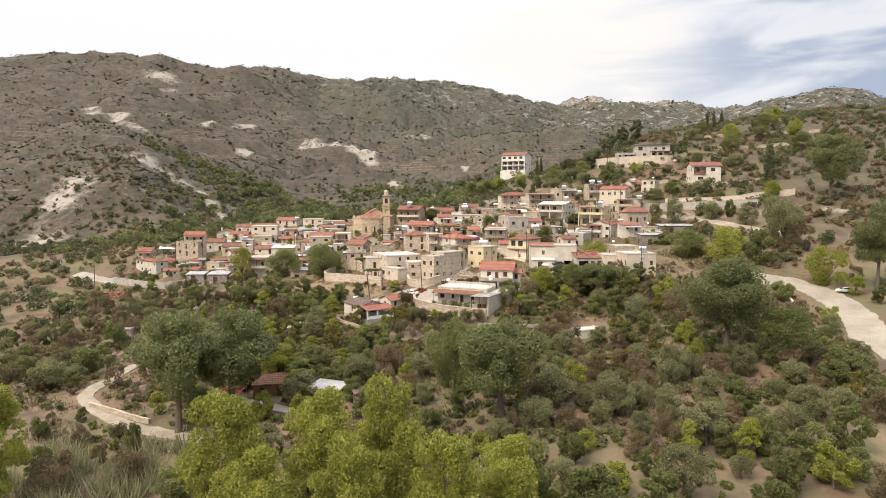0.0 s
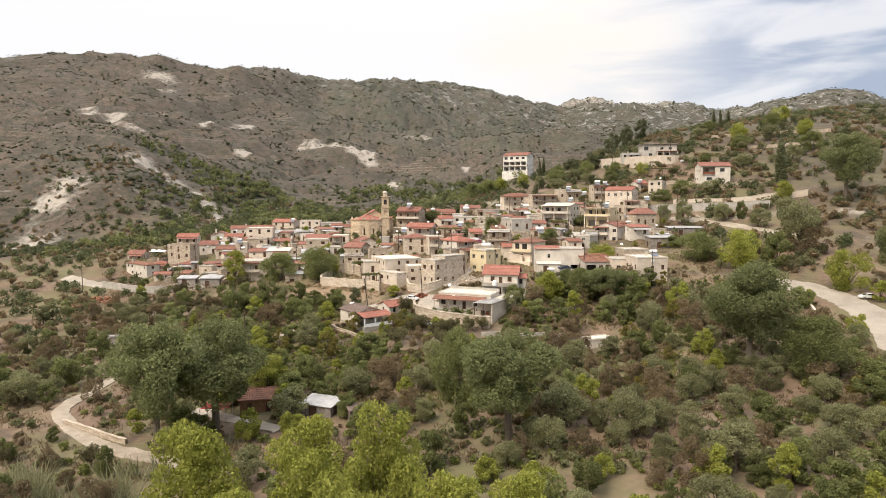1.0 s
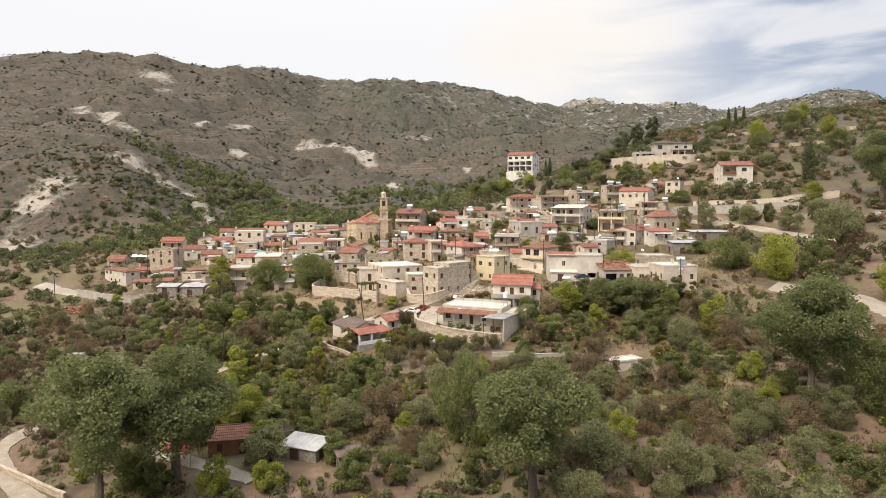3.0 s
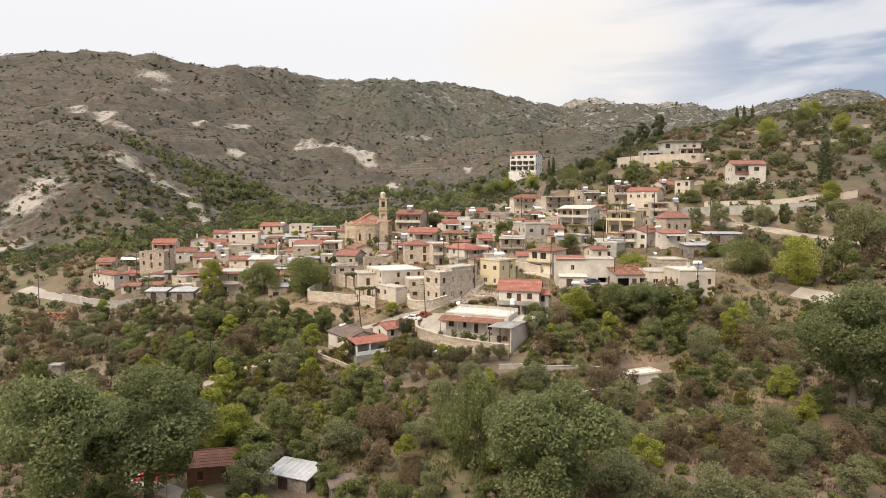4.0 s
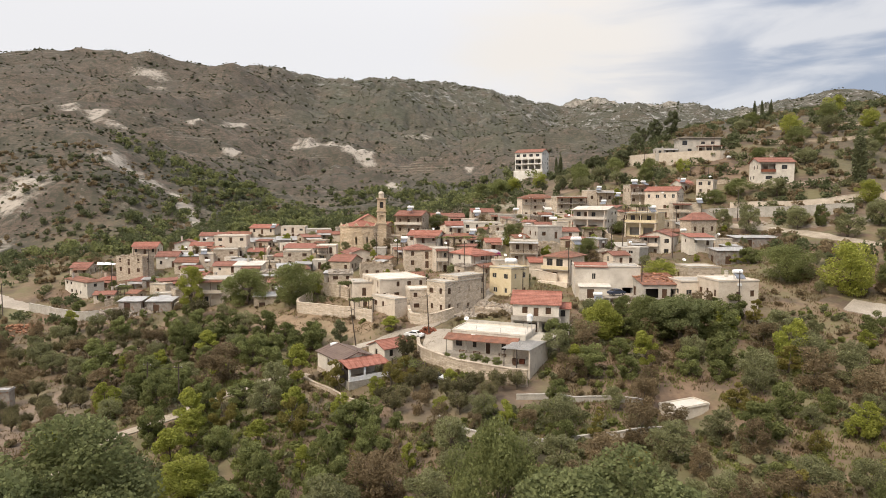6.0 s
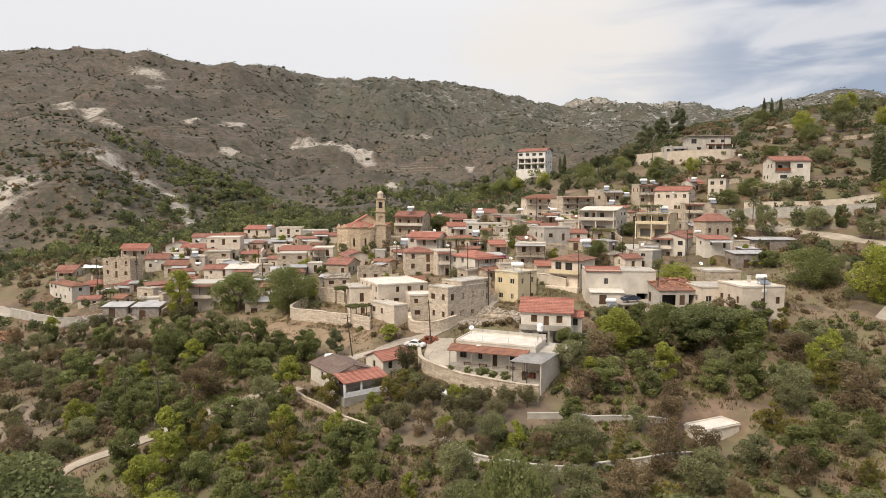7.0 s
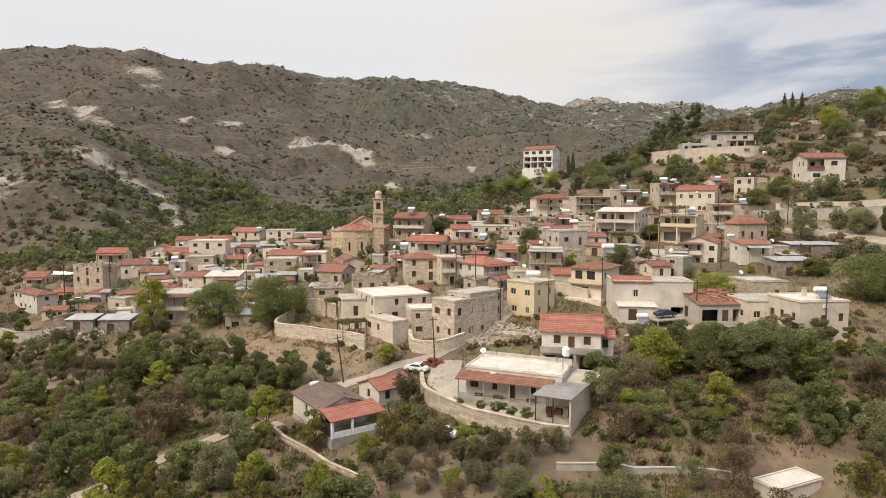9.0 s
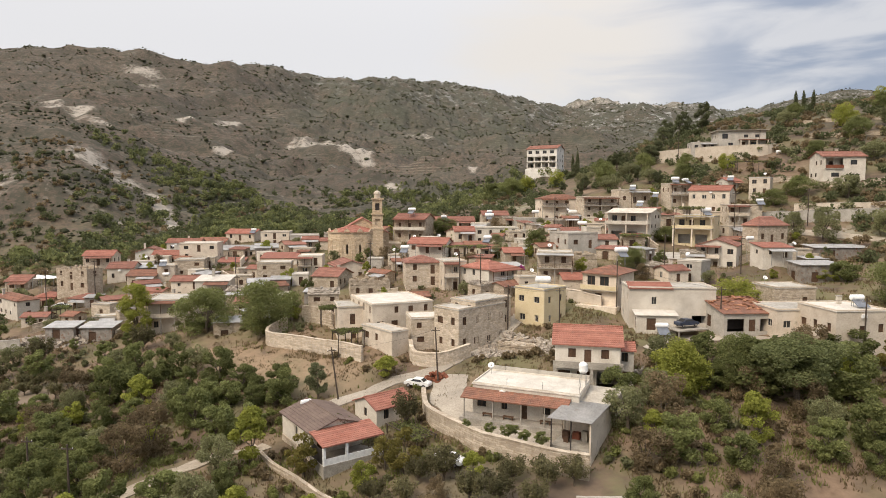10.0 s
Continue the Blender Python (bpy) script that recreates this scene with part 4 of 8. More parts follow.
def soil_mask(x, y, z):
    """Where bare pale rock and scree show: scars, cuttings and old roads."""
    def patch(cx, cy, rx, ry, turn=0.0):
        c, s = math.cos(radians(turn)), math.sin(radians(turn))
        a, b = (x - cx) * c + (y - cy) * s, (y - cy) * c - (x - cx) * s
        return np.exp(-((a / rx) ** 2 + (b / ry) ** 2))
    m = 0.8 * patch(-243, 416, 15, 26) + 0.75 * patch(-231, 366, 16, 13) + 0.65 * patch(-224, 488, 17, 17) + 0.5 * patch(-198, 476, 14, 12)
    m += 0.95 * near_line(x, y, (-178, 478), (-120, 380), 5.0) + 0.35 * near_line(x, y, (-210, 430), (-165, 410), 5.0)
    m += 0.9 * near_line(x, y, (-462, 830), (-390, 790), 9.0) + 0.7 * near_line(x, y, (-430, 795), (-345, 750), 6.0) + 0.8 * near_line(x, y, (-318, 857), (-298, 1005), 7.0)
    m += 0.9 * near_line(x, y, (-240, 768), (-206, 818), 7.0) + 0.8 * patch(-203, 915, 9, 22) + 1.1 * near_line(x, y, (-178, 950), (-112, 880), 20.0) + 0.8 * near_line(x, y, (-112, 880), (-92, 850), 9.0)
    m += 0.5 * patch(-40, 1140, 60, 24) + 0.8 * patch(-563, 1295, 36, 22) + 0.6 * patch(-520, 1180, 50, 24) + 0.9 * patch(0, 575, 17, 14) + 0.7 * patch(-45, 612, 10, 10) + 0.7 * patch(29, 772, 6, 16)
    m += 0.4 * patch(900, 2450, 380, 160) + 0.4 * patch(520, 2400, 160, 90) + 0.5 * patch(30, 355, 14, 20) + 0.4 * patch(15, 390, 16, 14)
    m += 0.45 * patch(150, 200, 18, 26) + 0.5 * near_line(x, y, (100, 258), (150, 240), 5.0)
    return np.clip(m * 1.2 * (0.8 + 0.45 * waves(x, y, 24, 21, 4)), 0, 1)


def wood_mask(x, y):
    """Where trees close up: the gully behind the spur, the stream and the foot of the hills."""
    m = near_line(x, y, (-232, 548), (-196, 528), 15) + near_line(x, y, (-196, 528), (-150, 510), 22) + near_line(x, y, (-150, 510), (-105, 430), 26) + near_line(x, y, (-105, 430), (-70, 350), 24)
    m += 0.8 * near_line(x, y, (-190, 335), (-110, 318), 14) + 0.5 * near_line(x, y, (-160, 370), (-175, 440), 22) + 0.75 * near_line(x, y, (-70, 350), (-10, 420), 26) + 0.7 * near_line(x, y, (-60, 560), (60, 640), 36)
    m += 0.6 * near_line(x, y, (20, 420), (60, 560), 30)
    return np.clip(m * (0.9 + 0.5 * waves(x, y, 36, 71, 3)), 0, 1)


def ground_material():
    m = material("dry_hill_soil", (0.135, 0.088, 0.057), (0.222, 0.154, 0.104), 0.05, 0.97, 0.6, 9, 0.9, spots=(0.108, 0.078, 0.055), spot_at=(0.5, 0.62), dist=0.25)
    n, l = m.node_tree.nodes, m.node_tree.links
    p = n["Principled BSDF"]
    base = p.inputs["Base Color"].links[0].from_socket

    def attr(name):
        a = n.new("ShaderNodeAttribute")
        a.attribute_name = name
        return a.outputs["Fac"]

    def noise_at(scale, detail=6, rough=0.6):
        t, q = n.new("ShaderNodeTexCoord"), n.new("ShaderNodeTexNoise")
        l.new(t.outputs["Object"], q.inputs["Vector"])
        q.inputs["Scale"].default_value, q.inputs["Detail"].default_value, q.inputs["Roughness"].default_value = scale, detail, rough
        return q.outputs["Fac"]

    def ramp(src, lo, hi):
        r = n.new("ShaderNodeMapRange")
        r.inputs["From Min"].default_value, r.inputs["From Max"].default_value = lo, hi
        l.new(src, r.inputs["Value"])
        return r.outputs["Result"]

    def times(a, b):
        q = n.new("ShaderNodeMath")
        q.operation = "MULTIPLY"
        l.new(a, q.inputs[0])
        if isinstance(b, float):
            q.inputs[1].default_value = b
        else:
            l.new(b, q.inputs[1])
        return q.outputs[0]

    def plus(a, b):
        q = n.new("ShaderNodeMath")
        q.operation = "ADD"
        l.new(a, q.inputs[0])
        l.new(b, q.inputs[1])
        return q.outputs[0]

    def over(col, fac, c):
        q = n.new("ShaderNodeMix")
        q.data_type = "RGBA"
        l.new(fac, q.inputs["Factor"])
        l.new(col, q.inputs["A"])
        q.inputs["B"].default_value = (*c, 1)
        return q.outputs["Result"]

    hill, green, stony = attr("hill"), attr("green"), attr("stony")
    # scrub-covered hillside
    c = over(base, hill, (0.136, 0.100, 0.074))
    c = over(c, times(hill, times(ramp(noise_at(0.010, 8, 0.65), 0.44, 0.58), 0.8)), (0.090, 0.068, 0.052))
    c = over(c, times(green, ramp(noise_at(0.02, 8, 0.7), 0.34, 0.52)), (0.084, 0.086, 0.058))
    c = over(c, times(hill, times(ramp(noise_at(0.10, 7, 0.8), 0.48, 0.54), 0.8)), (0.054, 0.051, 0.036))
    c = over(c, times(hill, times(ramp(noise_at(0.38, 4, 0.75), 0.50, 0.55), 0.75)), (0.050, 0.049, 0.034))
    # old field terraces, as broken level lines
    t, w = n.new("ShaderNodeTexCoord"), n.new("ShaderNodeTexWave")
    mp = n.new("ShaderNodeMapping")
    mp.inputs["Scale"].default_value = (0.004, 0.004, 0.10)
    l.new(t.outputs["Object"], mp.inputs["Vector"])
    l.new(mp.outputs["Vector"], w.inputs["Vector"])
    w.bands_direction = "Z"
    w.inputs["Scale"].default_value, w.inputs["Distortion"].default_value, w.inputs["Detail"].default_value = 0.9, 2.2, 4
    w.inputs["Detail Scale"].default_value = 2.5
    terr = times(times(ramp(w.outputs["Fac"], 0.72, 0.86), ramp(noise_at(0.012, 6, 0.7), 0.53, 0.64)), hill)
    c = over(c, times(terr, times(ramp(noise_at(0.2, 5, 0.75), 0.44, 0.56), 0.55)), (0.27, 0.225, 0.175))
    # stony crests
    c = over(c, times(stony, ramp(noise_at(0.035, 10, 0.8), 0.53, 0.62)), (0.36, 0.345, 0.32))
    # bare rock
    rock = ramp(times(attr("rock"), ramp(noise_at(0.14, 9, 0.8), 0.34, 0.62)), 0.12, 0.42)
    c = over(c, times(rock, 0.8), (0.43, 0.38, 0.315))
    speck = times(times(hill, ramp(noise_at(0.07, 9, 0.8), 0.60, 0.68)), 0.6)
    c = over(c, speck, (0.33, 0.295, 0.25))
    # dry grass in the valley
    grass = times(attr("grass"), ramp(noise_at(0.11, 8, 0.7), 0.40, 0.54))
    c = over(c, times(grass, 0.85), (0.150, 0.138, 0.068))
    c = over(c, times(attr("straw"), ramp(noise_at(0.25, 8, 0.75), 0.30, 0.62)), (0.285, 0.200, 0.128))
    c = over(c, times(attr("plot"), ramp(noise_at(0.3, 7, 0.7), 0.25, 0.6)), (0.235, 0.182, 0.136))
    l.new(c, p.inputs["Base Color"])
    return m


ground = new("ground", grid_mesh("ground", GX, GY, _z, ground_material()))
tagged(ground, "dry brown valley floor rising to scrub-covered rocky hills", "ground", kind="structure")
_far = np.maximum(sstep((np.hypot(_x, np.maximum(_y, 0)) - 330) / 160), sstep((-_x - 160) / 60) * sstep((_y - 290) / 60))
_far = np.maximum(_far, 0.6 * sstep((_x - 110) / 60) * sstep((_y - 150) / 80))


def patch_of(cx, cy, rx, ry):
    return np.exp(-(((_x - cx) / rx) ** 2 + ((_y - cy) / ry) ** 2))


_dist = np.hypot(_x, np.maximum(_y, 0))
_green = np.clip(0.75 * sstep((_dist - 800) / 500) * sstep((_x / np.maximum(_y, 1) + 0.30) / 0.16) + wood_mask(_x, _y) + 0.45 * sstep((_x - 110) / 60) * sstep((_y - 150) / 80) * (_dist < 700) + 0.3 * waves(_x, _y, 160, 37, 3), 0, 1) * _far
_stony = np.clip(sstep((_dist - 1500) / 500) * (0.55 + 0.5 * sstep((_x / np.maximum(_y, 1) - 0.1) / 0.25)) + 0.25 * sstep((_dist - 1100) / 300) * np.clip(waves(_x, _y, 200, 39, 3), 0, 1), 0, 1)
for name, vals in (("hill", _far), ("green", _green), ("stony", _stony), ("rock", soil_mask(_x, _y, _z)), ("grass", (1 - _far) * np.clip(0.65 + 0.9 * waves(_x, _y, 45, 31, 3), 0, 1)), ("straw", np.clip(patch_of(-36, 214, 18, 6) + patch_of(-20, 203, 12, 4) + near_line(_x, _y, (-54, 217), (-22, 195), 5.5), 0, 1)), ("plot", np.clip(1.2 * patch_of(-79, 172, 11, 16) + 1.2 * patch_of(-82, 207, 16, 5) + 0.7 * patch_of(-2, 160, 12, 6) + 0.5 * patch_of(42, 115, 14, 10), 0, 1))):
    ground.data.attributes.new(name, "FLOAT", "POINT").data.foreach_set("value", vals.astype(np.float32))


# ---------------------------------------------------------------- lanes, roads and walls
LANES = [
    (((86.0, 192.0), (90.8, 186.9), (98.8, 178.7), (102.9, 171.0), (101.8, 160.0), (98.0, 146.7), (93.0, 134.4), (90.0, 118.0)), 8.0),
    (((-28.5, 177.4), (-30.3, 175.7), (-34.5, 172.5), (-38.1, 169.1), (-41.8, 164.6), (-45.0, 160.0), (-49.6, 154.2), (-53.3, 149.7), (-58.5, 143.0)), 2.4),
    (((-73.2, 152.0), (-71.8, 131.0), (-70.1, 124.8), (-60.5, 114.1), (-51.4, 107.1), (-42.7, 103.0), (-32.9, 98.4)), 3.0),
    (((-24.0, 186.0), (-16.9, 189.3), (-11.9, 193.3), (-6.4, 194.8), (-3.1, 197.6), (3.5, 204.1), (8.3, 209.9), (11.0, 216.0)), 2.6),
    (((-2.5, 193.0), (-3.6, 186.5), (-1.0, 179.5), (2.6, 174.2), (6.6, 170.0), (9.4, 167.6)), 5.4),
    (((30.0, 196.0), (37.0, 199.5), (48.0, 197.0), (58.0, 191.0)), 2.4),
    (((-45.0, 124.0), (-34.0, 117.0), (-26.0, 112.0)), 2.6),
    (((-150.0, 262.0), (-135.0, 252.0), (-126.0, 247.0)), 5.0),
    (((88.0, 262.0), (103.0, 251.0), (110.0, 240.5), (116.0, 232.0), (124.0, 224.0)), 4.0),
]


def along_line(pts, step):
    """Points every step along a smoothed line, with the direction."""
    out = []
    n = len(pts)
    for i in range(n - 1):
        p0, p1, p2, p3 = (Vector(pts[min(max(j, 0), n - 1)]) for j in (i - 1, i, i + 1, i + 2))
        k = max(1, int((p2 - p1).length / step))
        for q in range(k):
            t = q / k
            out.append(0.5 * (2 * p1 + (p2 - p0) * t + (2 * p0 - 5 * p1 + 4 * p2 - p3) * t * t + (3 * p1 - p0 - 3 * p2 + p3) * t**3))
    out.append(Vector(pts[-1]))
    return out


def lane(name, pts, width, mat, label, seed):
    """A paved strip laid on the land, with an uneven edge."""
    rng = random.Random(seed)
    line = along_line(pts, 1.2)
    bm = bmesh.new()
    rows = []
    for i, p in enumerate(line):
        d = (line[min(i + 1, len(line) - 1)] - line[max(i - 1, 0)]).normalized()
        nrm = Vector((-d.y, d.x))
        row = []
        for s in (-1.0, -0.34, 0.34, 1.0):
            q = p + nrm * width / 2 * (s + (rng.uniform(-0.12, 0.12) if abs(s) == 1 else 0))
            row.append(Vector((q.x, q.y, gz(q.x, q.y) + (0.22 if abs(s) < 1 else 0.16))))
        rows.append([bm.verts.new(v) for v in row] + [bm.verts.new(row[3] - Vector((0, 0, 0.6))), bm.verts.new(row[0] - Vector((0, 0, 0.6)))])
    for a, b in zip(rows[:-1], rows[1:]):
        for k in range(3):
            bm.faces.new((a[k], a[k + 1], b[k + 1], b[k]))
        bm.faces.new((a[3], a[4], b[4], b[3]))
        bm.faces.new((a[5], a[0], b[0], b[5]))
    bmesh.ops.recalc_face_normals(bm, faces=bm.faces)
    return tagged(new(name, mesh_of(name, bm, mat)), label, "road", kind="structure")


LANE_LOOK = (("road", M_ROAD, "pale concrete road climbing to the village"), ("lane", M_TRACK, "narrow pale concrete lane between orchards"), ("track", M_TRACK, "dusty pale track curving through the orchard"), ("street", M_ROAD, "narrow concrete village street"), ("yard", M_ROAD, "pale concrete yard before a low house"), ("lane", M_ROAD, "short concrete lane between houses"), ("yard", M_ROAD, "pale concrete yard strip beside a shed"), ("road", M_ROAD, "pale road entering the village"), ("track", M_TRACK, "pale dirt track across the upper slope"))
for i, ((pts, wd), (nm, mt, lb)) in enumerate(zip(LANES, LANE_LOOK)):
    lane(nm, pts, wd, mt, lb, i)


def garden_wall(name, pts, height, thick, mat, label, drop=1.2, crumble=0.12, level=None):
    """A free-standing or retaining wall following the land, with an uneven coping."""
    rng = random.Random(len(pts) * 7 + int(height * 10))
    ob = thing(name, pose(0, 0, 0), label, "wall")
    line = along_line(pts, 1.5)
    bm, cp = bmesh.new(), bmesh.new()
    prev = None
    for i, p in enumerate(line):
        d = (line[min(i + 1, len(line) - 1)] - line[max(i - 1, 0)]).normalized()
        nrm = Vector((-d.y, d.x)) * thick / 2
        g = gz(p.x, p.y)
        top = (level if level is not None else g + height) + rng.uniform(-crumble, crumble)
        a, b = p - nrm, p + nrm
        cur = [bm.verts.new(v) for v in ((a.x, a.y, g - drop), (b.x, b.y, g - drop), (b.x, b.y, top), (a.x, a.y, top))]
        if prev:
            for k in range(4):
                bm.faces.new((prev[k], cur[k], cur[(k + 1) % 4], prev[(k + 1) % 4]))
        else:
            bm.faces.new(cur)
        prev = cur
    bm.faces.new(prev[::-1])
    bmesh.ops.recalc_face_normals(bm, faces=bm.faces)
    part("wall", bm, mat, ob)
    prev = None
    for i, p in enumerate(line):
        d = (line[min(i + 1, len(line) - 1)] - line[max(i - 1, 0)]).normalized()
        nrm = Vector((-d.y, d.x)) * (thick / 2 + 0.06)
        top = (level if level is not None else gz(p.x, p.y) + height) + 0.02
        a, b = p - nrm, p + nrm
        cur = [cp.verts.new(v) for v in ((a.x, a.y, top), (b.x, b.y, top), (b.x, b.y, top + 0.14), (a.x, a.y, top + 0.14))]
        if prev:
            for k in range(4):
                cp.faces.new((prev[k], cur[k], cur[(k + 1) % 4], prev[(k + 1) % 4]))
        else:
            cp.faces.new(cur)
        prev = cur
    cp.faces.new(prev[::-1])
    bmesh.ops.recalc_face_normals(cp, faces=cp.faces)
    part("coping", cp, mat, ob)
    return ob


garden_wall("courtyard_wall", ((-36.5, 222.0), (-38.9, 215.5), (-27.7, 208.5), (-18.3, 201.2)), 2.6, 0.5, WALL["pale_stone"], "pale rubble stone courtyard wall with uneven top")
garden_wall("bastion_wall", ((-10.0, 203.0), (-9.0, 198.5), (-5.0, 196.8), (-1.0, 198.6), (0.4, 199.6)), 2.2, 0.6, WALL["pale_stone"], "curved pale stone terrace wall below a house")
garden_wall("retaining_wall", ((-7.2, 188.0), (-7.0, 183.5), (-6.2, 179.0), (-3.2, 174.3), (0.5, 169.3), (3.7, 167.1), (6.8, 164.9), (9.7, 163.1), (12.4, 162.2)), 0.7, 0.6, WALL["stone"], "long curved rubble retaining wall of a concrete yard", 3.4, 0.08, 0.1)
garden_wall("concrete_wall", ((-127.0, 246.0), (-113.8, 237.5), (-103.0, 231.5), (-98.0, 231.0)), 2.4, 0.3, WALL["grey"], "stained grey concrete wall below a house")
garden_wall("retaining_wall", ((86.0, 271.0), (98.1, 266.5), (112.8, 260.7), (128.0, 256.0)), 3.2, 0.5, WALL["grey"], "long pale retaining wall on the upper slope", 2)
garden_wall("retaining_wall", ((97.8, 276.0), (107.3, 271.0), (118.8, 267.0), (130.1, 264.0), (146.0, 262.0)), 2.4, 0.5, WALL["cream"], "long pale rendered retaining wall above a track", 2)
garden_wall("terrace_wall", ((100.0, 304.0), (110.0, 300.0), (120.0, 288.0), (145.0, 284.0)), 1.6, 0.5, WALL["stone"], "dry-stone terrace wall below an upper house", 2)
garden_wall("terrace_wall", ((150.0, 372.0), (172.0, 354.0), (200.0, 338.0)), 1.4, 0.6, WALL["stone"], "long dry-stone terrace wall on the upper slope", 2)
garden_wall("terrace_wall", ((140.0, 345.0), (160.0, 330.0), (185.0, 318.0)), 1.4, 0.6, WALL["stone"], "low dry-stone terrace wall among hillside trees", 2)
garden_wall("villa_wall", ((88.0, 372.0), (91.3, 363.0), (96.0, 352.0), (104.0, 341.0), (116.5, 333.0), (124.0, 336.0)), 5.0, 0.6, WALL["cream"], "tall curved cream retaining wall below the villa", 2, 0.02, 51.0)
garden_wall("field_wall", ((-2.8, 153.3), (1.9, 147.6), (11.8, 143.6), (22.0, 144.0), (32.5, 145.8)), 1.0, 0.25, WALL["grey"], "low grey concrete wall in the orchard")
garden_wall("field_wall", ((10.0, 158.0), (22.0, 156.0), (30.0, 155.0)), 0.8, 0.25, WALL["grey"], "low grey concrete terrace wall below the houses")
garden_wall("garden_wall", ((-30.0, 176.0), (-26.0, 170.5), (-21.0, 166.0), (-14.0, 160.0)), 0.8, 0.35, WALL["stone"], "low stone garden wall beside the cottage")
garden_wall("roadside_wall", ((-66.0, 119.0), (-57.0, 113.5), (-50.0, 109.0)), 0.8, 0.4, WALL["stone"], "low stone wall beside the dusty track")
garden_wall("road_kerb_wall", ((94.0, 172.0), (92.5, 166.0), (91.0, 160.0)), 0.7, 0.4, WALL["cream"], "low pale concrete parapet beside the road")
garden_wall("stone_wall", ((-34.0, 226.0), (-29.0, 222.0), (-26.0, 219.0)), 3.2, 0.6, WALL["stone"], "ruined rubble wall between two yards")
garden_wall("terrace_wall", ((15.0, 225.0), (21.0, 221.0), (27.0, 215.5)), 2.4, 0.5, WALL["cream"], "plastered terrace wall below a house")
garden_wall("terrace_wall", ((62.0, 246.0), (72.0, 243.0), (84.0, 240.0)), 2.0, 0.5, WALL["stone"], "rubble terrace wall on the slope")


# ---------------------------------------------------------------- houses
def local(ob, name, rows, mat, label=""):
    return part(name, boxes(*rows), mat, ob, label)


def posts(ob, spots, z0, z1, r, mat):
    for x, y in spots:
        p = bmesh.new()
        box(p, x - r, y - r, z0, x + r, y + r, z1)
        part("column", p, mat, ob)


